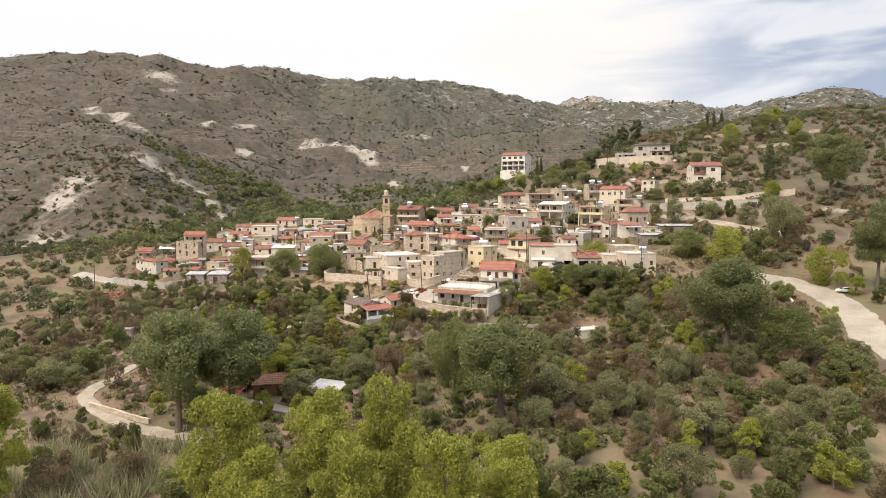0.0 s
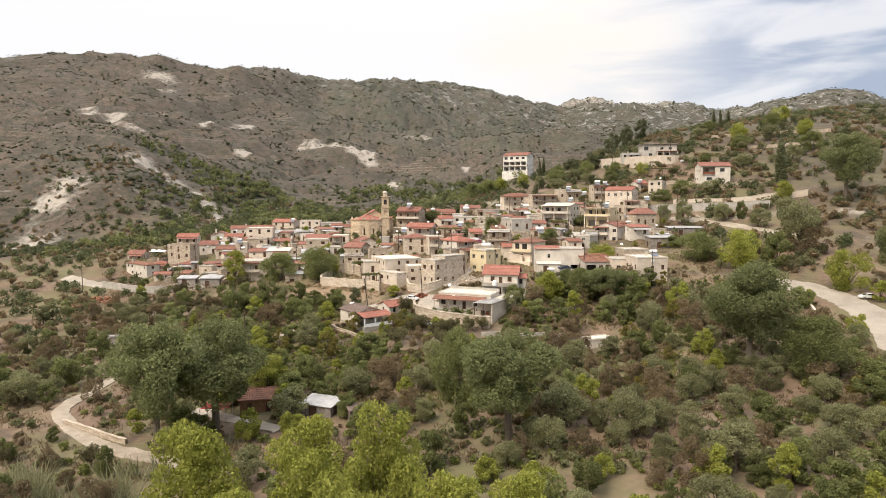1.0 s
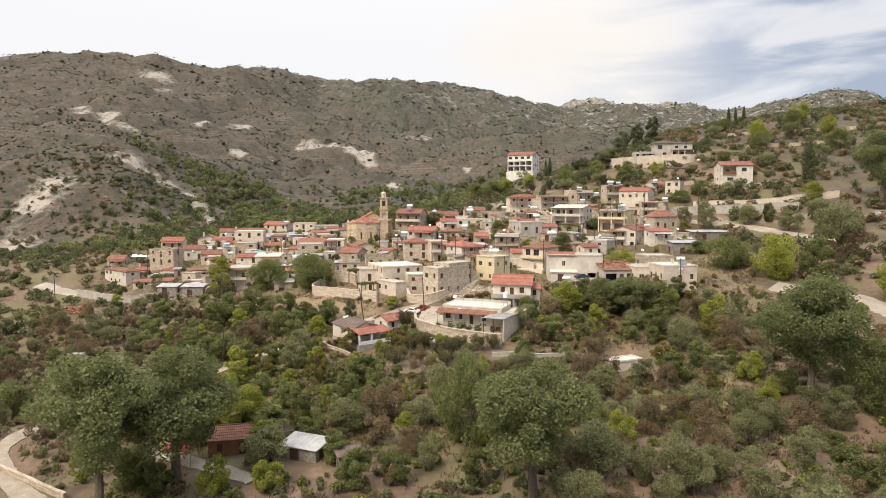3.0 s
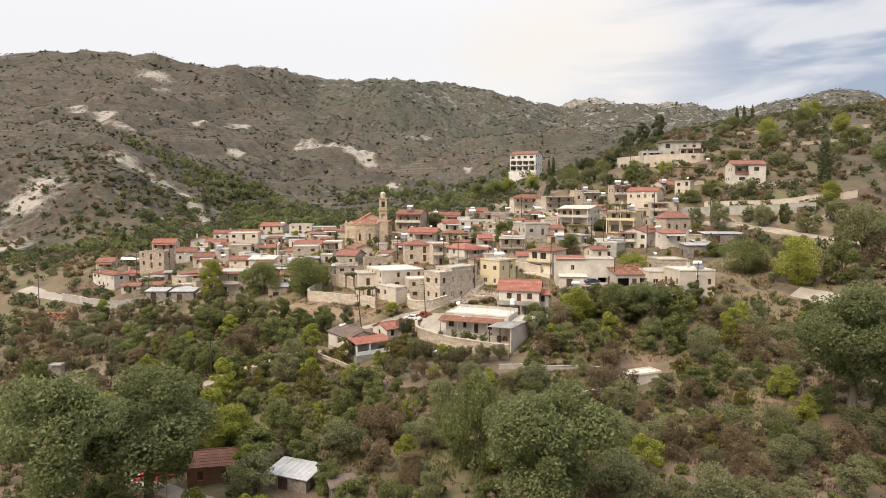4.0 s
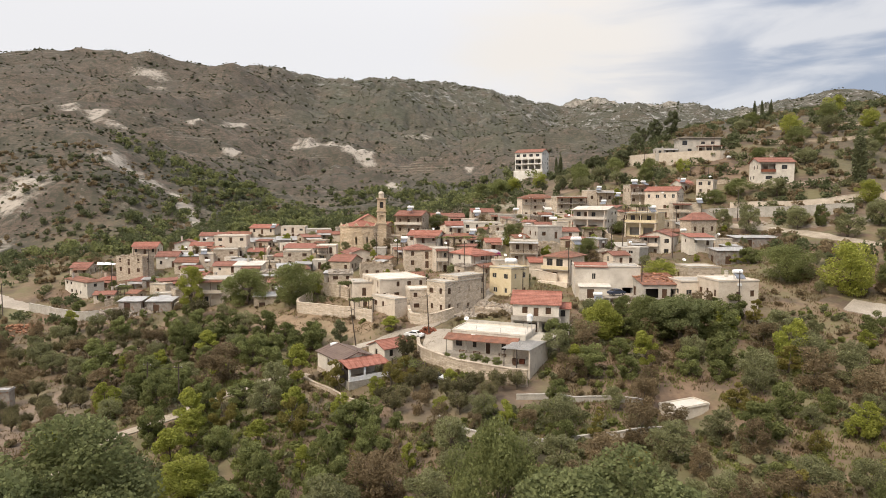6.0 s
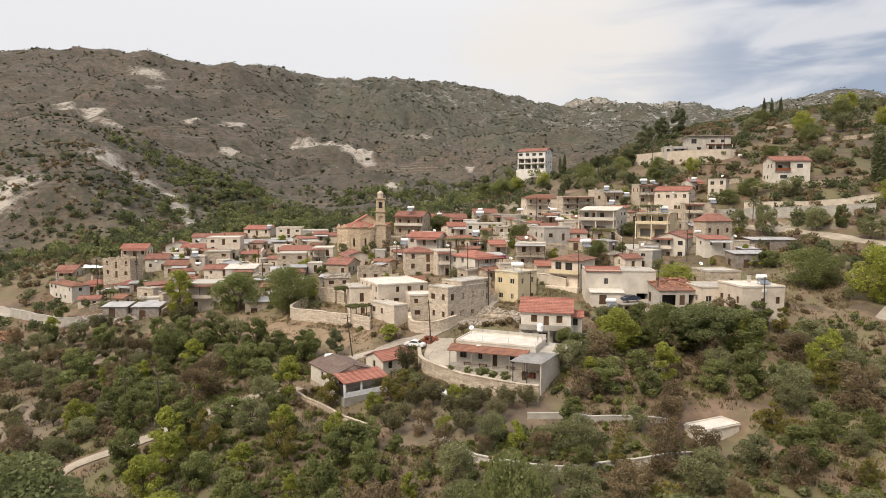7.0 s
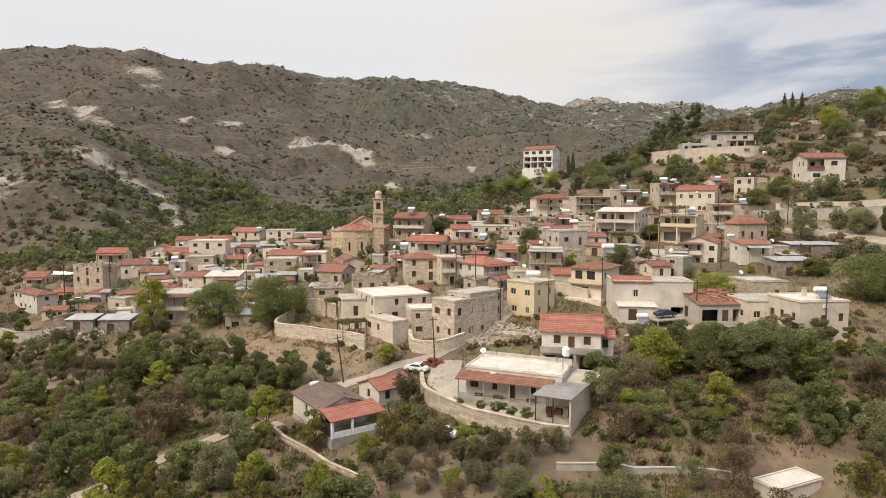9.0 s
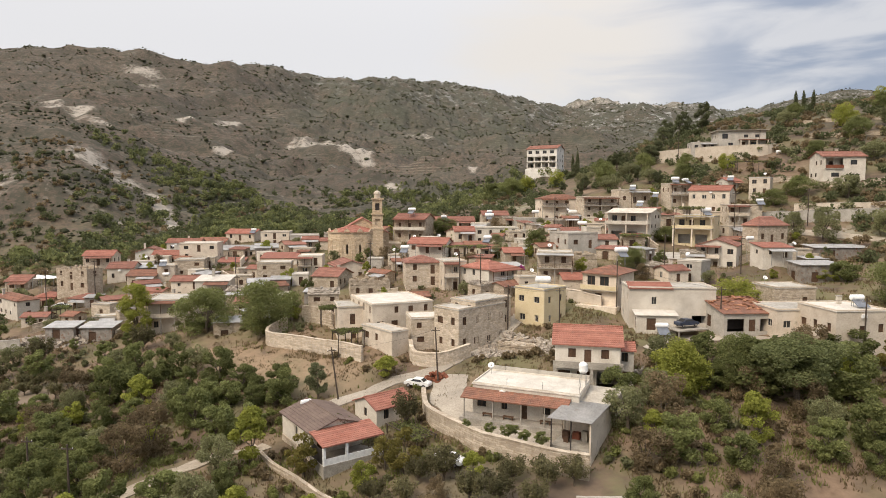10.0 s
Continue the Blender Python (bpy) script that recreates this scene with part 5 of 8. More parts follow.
def special(kind, a):
    x, y, z, w, d, h, rot = a
    hw, hd = w / 2, d / 2
    if kind == "cottage":
        ob = house(*a, roof="gablef", wall="white", cover="dark", rise=1.15, name="cottage", label="white plastered cottage with brown roof and tiled porch", style="pale", front=[(0.8, 0.05, 1.8, 2.1, "door"), (3.2, 0.9, 4.6, 2.1, "window")])
        rb = bmesh.new()
        courses(rb, (-hw - 0.3, -hd - 4.2, h - 0.55), (hw + 1.0, -hd - 4.2, h - 0.55), (hw + 1.0, -hd - 0.05, h + 0.25), (-hw - 0.3, -hd - 0.05, h + 0.25), 10)
        tagged(part("porch_roof", rb, COVER["bright"], ob, "bright red tiled porch roof"), kind="stuff")
        posts(ob, [(-hw, -hd - 3.9), (-0.6, -hd - 3.9), (hw + 0.7, -hd - 3.9)], -1.2, h - 0.6, 0.16, M_WHITE)
        local(ob, "porch_floor", [(-hw - 0.2, -hd - 4.1, -2.2, hw + 0.9, -hd - 0.01, 0.0)], M_SLAB)
        local(ob, "screen", [(-hw - 0.08, -hd - 3.75, 0.0, -hw - 0.02, -hd - 0.2, 1.9)], M_IRON, "dark mesh screen of the porch")
        local(ob, "parapet", [(-hw + 0.2, -hd - 4.0, 0, -0.8, -hd - 3.85, 0.8), (-0.4, -hd - 4.0, 0, hw + 0.5, -hd - 3.85, 0.8)], M_WHITE)
        local(ob, "plinth", [(-hw - 0.1, -hd - 0.01, -2.4, -hw - 0.004, hd, -0.1)], WALL["stone"], "rubble stone plinth")
    elif kind == "flatstrip":
        ob = house(*a, roof="flat", wall="white", cover="whitewash", label="long low white house with flat roof and tiled canopy", style="glass")
        rb = bmesh.new()
        courses(rb, (-hw - 0.9, -hd - 2.4, h - 1.25), (hw * 0.86, -hd - 2.4, h - 1.1), (hw * 0.86, -hd - 0.05, h - 0.45), (-hw - 0.9, -hd - 0.05, h - 0.45), 6)
        tagged(part("canopy", rb, COVER["brown"], ob, "weathered red tiled canopy"), kind="stuff")
        posts(ob, [(-hw - 0.4, -hd - 2.2), (-hw * 0.5, -hd - 2.2), (0.2, -hd - 2.2), (hw * 0.45, -hd - 2.2), (hw * 0.82, -hd - 2.2)], -0.6, h - 1.3, 0.07, M_SLAB)
        local(ob, "porch_floor", [(-hw - 1, -hd - 2.6, -1.4, hw - 1, -hd - 0.02, 0.06)], M_SLAB)
        for x0, y0, z0 in ((-5.5, -hd - 1.3, 0.06), (-2.6, -hd - 1.4, 0.06), (2.4, -hd - 1.2, 0.06)):
            local(ob, "bench", [(x0, y0, z0 + 0.4, x0 + 1.5, y0 + 0.5, z0 + 0.47), (x0 + 0.1, y0 + 0.05, z0, x0 + 0.2, y0 + 0.45, z0 + 0.396), (x0 + 1.3, y0 + 0.05, z0, x0 + 1.4, y0 + 0.45, z0 + 0.396)], M_WOOD)
        bars = bmesh.new()
        for i in range(7):
            xx = -hw + i * w / 6
            tube(bars, (xx, hd - 0.1 if i % 2 else -hd + 0.1, h + 0.2), (xx, hd - 0.1 if i % 2 else -hd + 0.1, h + 1.3), 0.02, 0.02, 4)
        tagged(part("rebar", bars, M_IRON, ob, "bare reinforcing bars"), kind="stuff")
        local(ob, "back_parapet", [(-hw, hd - 0.02, h + 0.345, hw, hd + 0.12, h + 0.9)], WALL["grey"])
    elif kind == "sheet":
        ob = thing("shed", pose(x, y, z, 0, 0, rot), "open-fronted pale shed with corrugated metal roof", "shed")
        wl = bmesh.new()
        facade(wl, (hw, -hd), (hw, hd), -2.6, h, [])
        facade(wl, (hw, hd), (-hw, hd), -2.6, h, [])
        facade(wl, (-hw, hd), (-hw, -hd + 4), -2.6, h, [])
        facade(wl, (hw - 0.2, hd), (hw - 0.2, -hd), -2.6, h, [])
        facade(wl, (hw - 0.2, -hd), (hw, -hd), -2.6, h, [])
        facade(wl, (-hw, -hd + 4.2), (hw - 0.2, -hd + 4.2), -2.6, h, [])
        part("wall", wl, WALL["cream"], ob)
        for k in range(4):
            s = bmesh.new()
            y0, y1 = -hd - 0.4 + k * (d + 0.5) / 4, -hd - 0.4 + (k + 1) * (d + 0.5) / 4 + 0.15
            zz = h + 0.06 + 0.05 * (k % 2)
            slab(s, ((-hw - 0.4, y0, zz), (hw + 0.2, y0, zz + 0.2), (hw + 0.2, y1, zz + 0.2), (-hw - 0.4, y1, zz)), 0.05)
            for i in range(14):
                yy = y0 + (i + 0.5) * (y1 - y0) / 14
                slab(s, ((-hw - 0.4, yy - 0.05, zz + 0.05), (hw + 0.2, yy - 0.05, zz + 0.25), (hw + 0.2, yy + 0.05, zz + 0.25), (-hw - 0.4, yy + 0.05, zz + 0.05)), 0.03)
            tagged(part("roof_sheet", s, COVER["sheet"] if k < 2 else COVER["whitewash"], ob), kind="stuff")
        posts(ob, [(-hw, -hd), (0, -hd)], -2, h, 0.06, M_IRON)
        local(ob, "floor", [(-hw, -hd, -2.4, hw - 0.21, -hd + 4.1, 0.0)], M_SLAB)
        for i, (x0, y0, q, hh) in enumerate(((-1.9, -hd + 2.4, 0.8, 1.0), (-0.8, -hd + 3.0, 0.9, 0.8), (0.5, -hd + 2.6, 0.7, 1.3), (-1.4, -hd + 1.4, 0.6, 0.6))):
            local(ob, "crate", [(x0, y0, 0.004, x0 + q, y0 + q * 0.8, hh)], (M_WOOD, M_RUST, M_SLAB, M_WOOD)[i])
    elif kind == "redhouse":
        f = 3.4
        ob = house(*a, roof="gable", wall="white", cover="bright", rise=1.9, label="two-storey white house with bright red roof and balcony", style="shutter", over=0.5,
                   front=[(1.9, f + 0.95, 3.0, f + 2.3, "window"), (4.2, f + 0.02, 5.2, f + 2.2, "door"), (6.6, f + 0.95, 7.7, f + 2.3, "window"), (0.5, 0.02, 2.2, 2.4, "door"), (3.2, 0.02, 5.0, 2.4, "door"), (6.0, 0.02, 8.6, 2.4, "hole")])
        local(ob, "balcony_slab", [(-hw - 0.2, -hd - 1.7, f - 0.25, hw + 0.4, -hd - 0.004, f)], M_SLAB)
        local(ob, "balcony_parapet", [(-hw - 0.2, -hd - 1.7, f + 0.004, hw + 0.3, -hd - 1.55, f + 0.75)], M_SLAB)
        posts(ob, [(-hw, -hd - 1.5), (0.6, -hd - 1.5), (hw, -hd - 1.5)], -0.8, f - 0.25, 0.17, M_SLAB)
        bk = bmesh.new()
        facade(bk, (-hw + 5.8, -hd + 2.4), (hw - 0.3, -hd + 2.4), 0, 2.5, [])
        part("back_wall", bk, WALL["grey"], ob)
        local(ob, "carport_floor", [(-hw, -hd - 1.6, -0.9, hw, -hd - 0.01, 0.0)], M_SLAB)
        house(x + 5.6, y - 0.6, z, 2.2, 4.5, 5.3, rot, roof="gable", wall="white", cover="bright", name="outbuilding", label="small white lean-to with red tiled roof")
    elif kind == "balcony":
        f = 3.1
        ob = house(*a, roof="hip", wall="cream", cover="brown", label="two-storey cream house with brown roof and ochre balcony", style="glass", over=0.6,
                   front=[(1.0, f + 0.7, 2.6, f + 2.5, "window"), (3.6, f + 0.7, 5.4, f + 2.5, "window"), (2.6, 0.05, 4.0, 2.2, "door")])
        local(ob, "balcony_front", [(-hw - 0.1, -hd - 1.0, f - 0.1, hw + 0.1, -hd - 0.9, f + 0.75)], WALL["yellow"], "ochre balcony front")
        local(ob, "balcony_slab", [(-hw - 0.1, -hd - 1.0, f - 0.3, hw + 0.1, -hd - 0.004, f - 0.104)], M_SLAB)
        local(ob, "terrace", [(-hw - 0.5, -hd - 2.4, -2.0, hw + 0.5, -hd - 0.01, -0.05)], WALL["cream"])
    elif kind == "whitelong":
        ob = house(*a, roof="flat", wall="white", cover="concrete", label="long white two-storey house with blank front", style="pale",
                   front=[(3.9, 4.1, 4.8, 5.5, "window"), (3.0, 0.3, 4.2, 2.3, "door"), (11.0, 0.9, 13.6, 2.2, "hole")])
        rb = bmesh.new()
        courses(rb, (-hw - 0.2, -hd - 0.35, h + 0.05), (-hw + 7.6, -hd - 0.35, h + 0.05), (-hw + 7.6, -hd + 2.6, h + 0.95), (-hw - 0.2, -hd + 2.6, h + 0.95), 7)
        tagged(part("roof_tiles", rb, COVER["bright"], ob, "strip of red roof tiles"), kind="stuff")
        house(x - 3.9, y - hd - 1.2, z, 6.8, 2.6, 2.6, rot, roof="shed", wall="white", cover="whitewash", name="shed", label="white lean-to with whitewashed sloping roof", rise=0.5)
    elif kind in ("terrace", "terracewhite"):
        f = h - 3.1
        cr = kind == "terrace"
        ob = house(*a, roof="flat" if cr else "gable", wall="yellow" if cr else "white", cover="concrete" if cr else "whitewash", rise=1.0, label="two-storey yellow house with covered terraces" if cr else "two-storey white house with pale gable roof and balcony", style="glass",
                   front=[(1.2, f + 0.3, 2.6, f + 2.3, "window"), (3.8, f + 0.02, 4.9, f + 2.2, "door"), (6.4, f + 0.6, 7.8, f + 2.2, "window"), (1.0, 0.02, 4.2, 2.5, "hole"), (5.4, 0.02, 8.4, 2.5, "hole")])
        local(ob, "balcony_slab", [(-hw, -hd - 2.2, f - 0.2, hw, -hd - 0.004, f)], M_SLAB)
        local(ob, "balcony_front", [(-hw, -hd - 2.2, f + 0.004, hw, -hd - 2.05, f + 0.85)], WALL["yellow" if cr else "white"])
        posts(ob, [(-hw + 0.2, -hd - 2.0), (0, -hd - 2.0), (hw - 0.2, -hd - 2.0)], -0.8, f - 0.2, 0.16, WALL["cream"])
        posts(ob, [(-hw + 0.2, -hd - 2.0), (0, -hd - 2.0), (hw - 0.2, -hd - 2.0)], f + 0.86, h - 0.1, 0.1, WALL["cream"])
        rb = bmesh.new()
        slab(rb, ((-hw - 0.2, -hd - 2.4, h + 0.0), (hw + 0.2, -hd - 2.4, h + 0.0), (hw + 0.2, -hd - 0.4, h + 0.1), (-hw - 0.2, -hd - 0.4, h + 0.1)), 0.12)
        part("canopy", rb, COVER["whitewash"] if not cr else M_SLAB, ob)
        bk = bmesh.new()
        facade(bk, (-hw + 0.5, -hd + 1.8), (hw - 0.5, -hd + 1.8), 0, 2.6, [])
        part("back_wall", bk, WALL["grey"], ob)
    elif kind == "tileshed":
        ob = house(*a, roof="shed", wall="grey", cover="brown", rise=1.7, name="shed", label="old grey shed under loose orange roof tiles", front=[(0.6, 0.02, 3.6, 2.2, "hole"), (4.4, 0.02, 5.6, 2.1, "door"), (6.4, 0.02, 8.2, 2.2, "hole")])
        rng = random.Random(5)
        for i in range(90):
            t = bmesh.new() if i == 0 else None
            if t:
                slab(t, ((-0.24, -0.3, 0.06), (0.24, -0.3, 0.06), (0.24, 0.3, 0.06), (-0.24, 0.3, 0.06)), 0.05)
                SHARED["loose_tile"] = mesh_of("loose_tile", t, COVER["loose"])
            xx, yy = rng.uniform(-hw, hw), rng.uniform(-hd * 0.6, hd)
            part("roof_tile", SHARED["loose_tile"], None, ob, m=pose(xx, yy, h + 0.16 + (yy + hd) / d * 1.7, rng.uniform(-6, 20), rng.uniform(-10, 10), rng.uniform(0, 180)))
        # added sheet behind the open bays, its near-black colour standing for interior shade
        bk = bmesh.new()
        facade(bk, (-hw + 0.3, -hd + 2.2), (hw - 0.3, -hd + 2.2), 0, 2.5, [])
        part("back_wall", bk, M_IRON, ob)
    elif kind == "uphouse":
        f = 3.7
        ob = house(*a, roof="gable", wall="white", cover="tile", rise=1.7, label="two-storey white house with red roof and red balcony", style="glass", over=0.5,
                   front=[(0.8, f + 0.02, 6.0, f + 3.0, "hole"), (8.2, f + 1.0, 10.2, f + 2.5, "window"), (2.6, 0.9, 5.0, 2.2, "window")])
        local(ob, "balcony_front", [(-hw + 0.8, -hd - 0.5, f - 0.1, -hw + 6.0, -hd - 0.4, f + 0.9)], M_RUST, "red balcony front")
        local(ob, "balcony_slab", [(-hw + 0.7, -hd - 0.5, f - 0.3, -hw + 6.1, -hd - 0.004, f - 0.104)], M_SLAB)
        bk = bmesh.new()
        facade(bk, (-hw + 0.6, -hd + 2.0), (-hw + 6.2, -hd + 2.0), f, f + 3.2, [(2.0, f + 0.1, 3.4, f + 2.2)])
        part("back_wall", bk, WALL["cream"], ob)
        local(ob, "chimney", [(-0.4, 0.4, h + 0.9, 0.4, 1.2, h + 2.6)], WALL["cream"])
        local(ob, "chimney_cap", [(-0.55, 0.25, h + 2.604, 0.55, 1.35, h + 2.75)], M_SLAB)
    elif kind == "apartments":
        f = 3.5
        hol = [(0.9 + i * 4.1, 2 * f + 0.9, 3.1 + i * 4.1, 2 * f + 2.5, "window") for i in range(4)] + [(0.6 + i * 4.1, k * f + 0.5, 4.1 + i * 4.1, k * f + 2.9, "hole") for i in range(4) for k in (0, 1)]
        ob = house(*a, roof="gable", wall="bright", cover="tile", rise=2.0, label="three-storey white building with red roof and open balconies", style="glass", over=0.5, front=hol)
        for k in (0, 1):
            bk = bmesh.new()
            facade(bk, (-hw + 0.3, -hd + 1.9), (hw - 0.3, -hd + 1.9), k * f, k * f + f - 0.1, [(q, k * f + 0.2, q + 1.6, k * f + 2.4) for q in (1.2, 5.3, 9.4, 13.4)])
            part("back_wall", bk, WALL["grey"], ob)
            local(ob, "balcony_slab", [(-hw + 0.25, -hd - 0.5, k * f - 0.2, hw - 0.25, -hd + 1.88, k * f)], M_SLAB)
        local(ob, "plinth", [(-hw - 0.6, -hd - 0.6, -7.0, hw + 0.6, hd, -0.21)], WALL["bright"], "tall white basement wall")
    elif kind == "villa":
        f = 3.2
        ob = house(*a, roof="flat", wall="grey", cover="concrete", name="villa", label="two-storey villa with overhanging flat roof and colonnade", style="glass", over=0.6,
                   front=[(1.2, f + 0.6, 3.4, f + 2.6, "window"), (9.4, f + 1.0, 11.0, f + 2.2, "window"), (13.6, f + 1.0, 15.2, f + 2.2, "window"), (3.6, 0.5, 5.4, 2.2, "window"), (8.0, 0.02, 10.0, 2.5, "door"), (12.0, 0.4, 14.4, 2.4, "window")])
        local(ob, "roof_edge", [(-hw - 0.9, -hd - 0.9, h + 0.345, hw + 0.9, hd + 0.9, h + 0.6)], M_SLAB)
        local(ob, "veranda_roof", [(-1.5, -hd - 2.6, f - 0.1, hw + 0.6, -hd - 0.004, f + 0.15)], COVER["brown"], "brown tiled veranda roof")
        posts(ob, [(-1.2, -hd - 2.3), (1.8, -hd - 2.3), (4.8, -hd - 2.3), (hw, -hd - 2.3)], -0.6, f - 0.1, 0.18, WALL["cream"])
        house(x - 14.0, y + 1.5, z - 0.6, 9.5, 8.0, 3.0, rot, roof="flat", wall="grey", cover="concrete", label="low side wing of the villa with flat roof")
        house(x + 13.0, y - 1.0, z - 0.8, 7.5, 7.0, 2.6, rot, roof="flat", wall="grey", cover="concrete", label="low annex beside the villa with flat roof")


for a, k in SITES:
    if "kind" in k:
        special(k["kind"], a)
    else:
        house(*a, **k)
house(2.9, 208.9, 2.7, 10.0, 6.0, 8.3, 45, roof="flat", wall="pale_stone", cover="concrete", style="shutter", label="tall rear block of a pale limestone house", bare=True)
house(36.3, 154.6, -5.5, 7.4, 3.2, 2.2, 25, roof="flat", wall="white", cover="whitewash", name="pump_house", label="small white flat-roofed pump house in the orchard", wins=False)
house(-20.6, 119.6, -9.4, 6.0, 3.8, 2.3, -22, roof="shed", wall="tin", cover="sheet", name="shed", label="small shed with pale corrugated metal roof", rise=0.5)
house(-32.5, 123.0, -9.8, 6.5, 5.0, 3.0, 12, roof="gable", wall="brick", cover="brown", name="hut", label="brown brick hut among the trees", rise=1.2)
house(-13.6, 115.0, -8.6, 3.0, 2.4, 2.0, 20, roof="shed", wall="tin", cover="dark", name="shed", label="tiny grey tin shed among bushes", rise=0.3)
house(-88.0, 178.0, -10.6, 2.6, 2.2, 2.2, 10, roof="flat", wall="tin", cover="sheet", name="shed", label="small grey metal shed on bare soil", wins=False)


def church():
    ob = thing("church", pose(-30.0, 284.0, 11.0, 0, 0, 8), "honey-coloured stone church with red roofs and bell tower", "church")
    st, h = WALL["ashlar"], 8.6
    # nave
    bm = bmesh.new()
    cor = ((-6.5, 0), (9.5, 0), (9.5, 15), (-6.5, 15))
    for i in range(4):
        facade(bm, cor[i], cor[(i + 1) % 4], -3, h - 0.4, [])
    for s in (0, 15):
        bm.faces.new([bm.verts.new(p) for p in ((-6.5, s, h - 0.4), (9.5, s, h - 0.4), (1.5, s, h + 4.25))])
    part("nave_wall", bm, st, ob)
    rb = bmesh.new()
    courses(rb, (-7.0, 15.4, h - 0.5), (-7.0, -0.4, h - 0.5), (1.5, -0.4, h + 4.4), (1.5, 15.4, h + 4.4), 14)
    courses(rb, (10.0, -0.4, h - 0.5), (10.0, 15.4, h - 0.5), (1.5, 15.4, h + 4.4), (1.5, -0.4, h + 4.4), 14)
    tagged(part("nave_roof", rb, COVER["bright"], ob, "red tiled nave roof"), kind="stuff")
    # polygonal apse with blind arches
    n, r = 6, 7.3
    pts = [(-1.2 + -r * math.cos(math.pi * i / n) * 1.05, -r * math.sin(math.pi * i / n) * 0.75) for i in range(n + 1)]
    ap = bmesh.new()
    for a, b in zip(pts[:-1], pts[1:]):
        L = math.hypot(b[0] - a[0], b[1] - a[1])
        facade(ap, a, b, -3, h, [(L * 0.42, 2.4, L * 0.58, 5.2)] if a is pts[2] or a is pts[3] else [], 0.3)
    part("apse_wall", ap, st, ob)
    for a, b in zip(pts[:-1], pts[1:]):
        L = math.hypot(b[0] - a[0], b[1] - a[1])
        ang = math.degrees(math.atan2(b[1] - a[1], b[0] - a[0]))
        arch = bmesh.new()
        rr = L * 0.34
        prev = None
        for k in range(11):
            t = math.pi * k / 10
            o = [arch.verts.new((L / 2 - q * math.cos(t), yy, 5.6 + q * math.sin(t))) for q, yy in ((rr, -0.12), (rr + 0.28, -0.12), (rr + 0.28, 0.02), (rr, 0.02))]
            if prev:
                for j in range(4):
                    arch.faces.new((prev[j], o[j], o[(j + 1) % 4], prev[(j + 1) % 4]))
            prev = o
        for s in (-1, 1):
            box(arch, L / 2 + s * (rr + 0.14) - 0.14, -0.12, -1, L / 2 + s * (rr + 0.14) + 0.14, 0.02, 5.6)
        bmesh.ops.recalc_face_normals(arch, faces=arch.faces)
        part("blind_arch", arch, st, ob, m=pose(a[0], a[1], 0, 0, 0, ang))
        cap = bmesh.new()
        box(cap, -0.15, -0.3, h, L + 0.15, 0.3, h + 0.3)
        part("cornice", cap, st, ob, m=pose(a[0], a[1], 0, 0, 0, ang))
        gb = bmesh.new()
        for s, yy in ((1, -0.2), (-1, 0.3)):
            gb.faces.new([gb.verts.new(p) for p in ((L * 0.22, yy, h + 0.3), (L * 0.78, yy, h + 0.3), (L * 0.5, yy, h + 1.4))][::s])
        for s0, s1 in ((0.22, 0.5), (0.5, 0.78)):
            z0, z1 = (h + 0.3, h + 1.4) if s0 < 0.4 else (h + 1.4, h + 0.3)
            gb.faces.new([gb.verts.new(p) for p in ((L * s0, -0.2, z0), (L * s1, -0.2, z1), (L * s1, 0.3, z1), (L * s0, 0.3, z0))])
        part("pediment", gb, st, ob, m=pose(a[0], a[1], 0, 0, 0, ang))
    ar = bmesh.new()
    for a, b in zip(pts[:-1], pts[1:]):
        ax, ay, bx, by = a[0] * 1.03, a[1] * 1.06, b[0] * 1.03, b[1] * 1.06
        courses(ar, (ax, ay, h + 0.3), (bx, by, h + 0.3), (-1.2 + 0.02, 0.3, h + 2.4), (-1.2, 0.3, h + 2.4), 8)
    tagged(part("apse_roof", ar, COVER["bright"], ob, "red tiled half-cone roof"), kind="stuff")
    for x0, x1 in ((-1.0, -0.25), (0.1, 0.85)):
        g = bmesh.new()
        box(g, x0 - 1.2, -5.16, 2.4, x1 - 1.2, -5.1, 5.0)
        part("lancet_window", g, M_GLASS, ob)
    # bell tower
    tx, ty, t = 5.9, -1.9, 1.55
    tb = bmesh.new()
    box(tb, tx - t - 0.15, ty - t - 0.15, -3, tx + t + 0.15, ty + t + 0.15, h + 1.0)
    part("tower_base", tb, st, ob)
    for k, (z0, z1, q) in enumerate(((h + 1.3, h + 5.3, t), (h + 5.7, h + 9.9, t * 0.92))):
        s = bmesh.new()
        for i in range(4):
            c = [(tx - q, ty - q), (tx + q, ty - q), (tx + q, ty + q), (tx - q, ty + q)]
            facade(s, c[i], c[(i + 1) % 4], z0, z1, [(q * 0.55, z0 + 1.0, q * 1.45, z1 - 1.1)], 0.35)
        st_part = part("belfry_stage", s, st, ob)
        # added filler; the upper one is near black, painting in the belfry's shaded inside
        kb = bmesh.new()
        box(kb, tx - q + 0.5, ty - q + 0.5, z0, tx + q - 0.5, ty + q - 0.5, z1)
        part("inner_core", kb, M_IRON if k else st, st_part)
        c = bmesh.new()
        box(c, tx - t - 0.3, ty - t - 0.3, z0 - 0.35, tx + t + 0.3, ty + t + 0.3, z0 - 0.004)
        part("cornice", c, st, ob)
    c = bmesh.new()
    box(c, tx - t - 0.3, ty - t - 0.3, h + 9.904, tx + t + 0.3, ty + t + 0.3, h + 10.300)
    part("cornice", c, st, ob)
    dm = bmesh.new()
    tube(dm, (tx, ty, h + 10.300), (tx, ty, h + 11.500), 0.95, 0.95, 12)
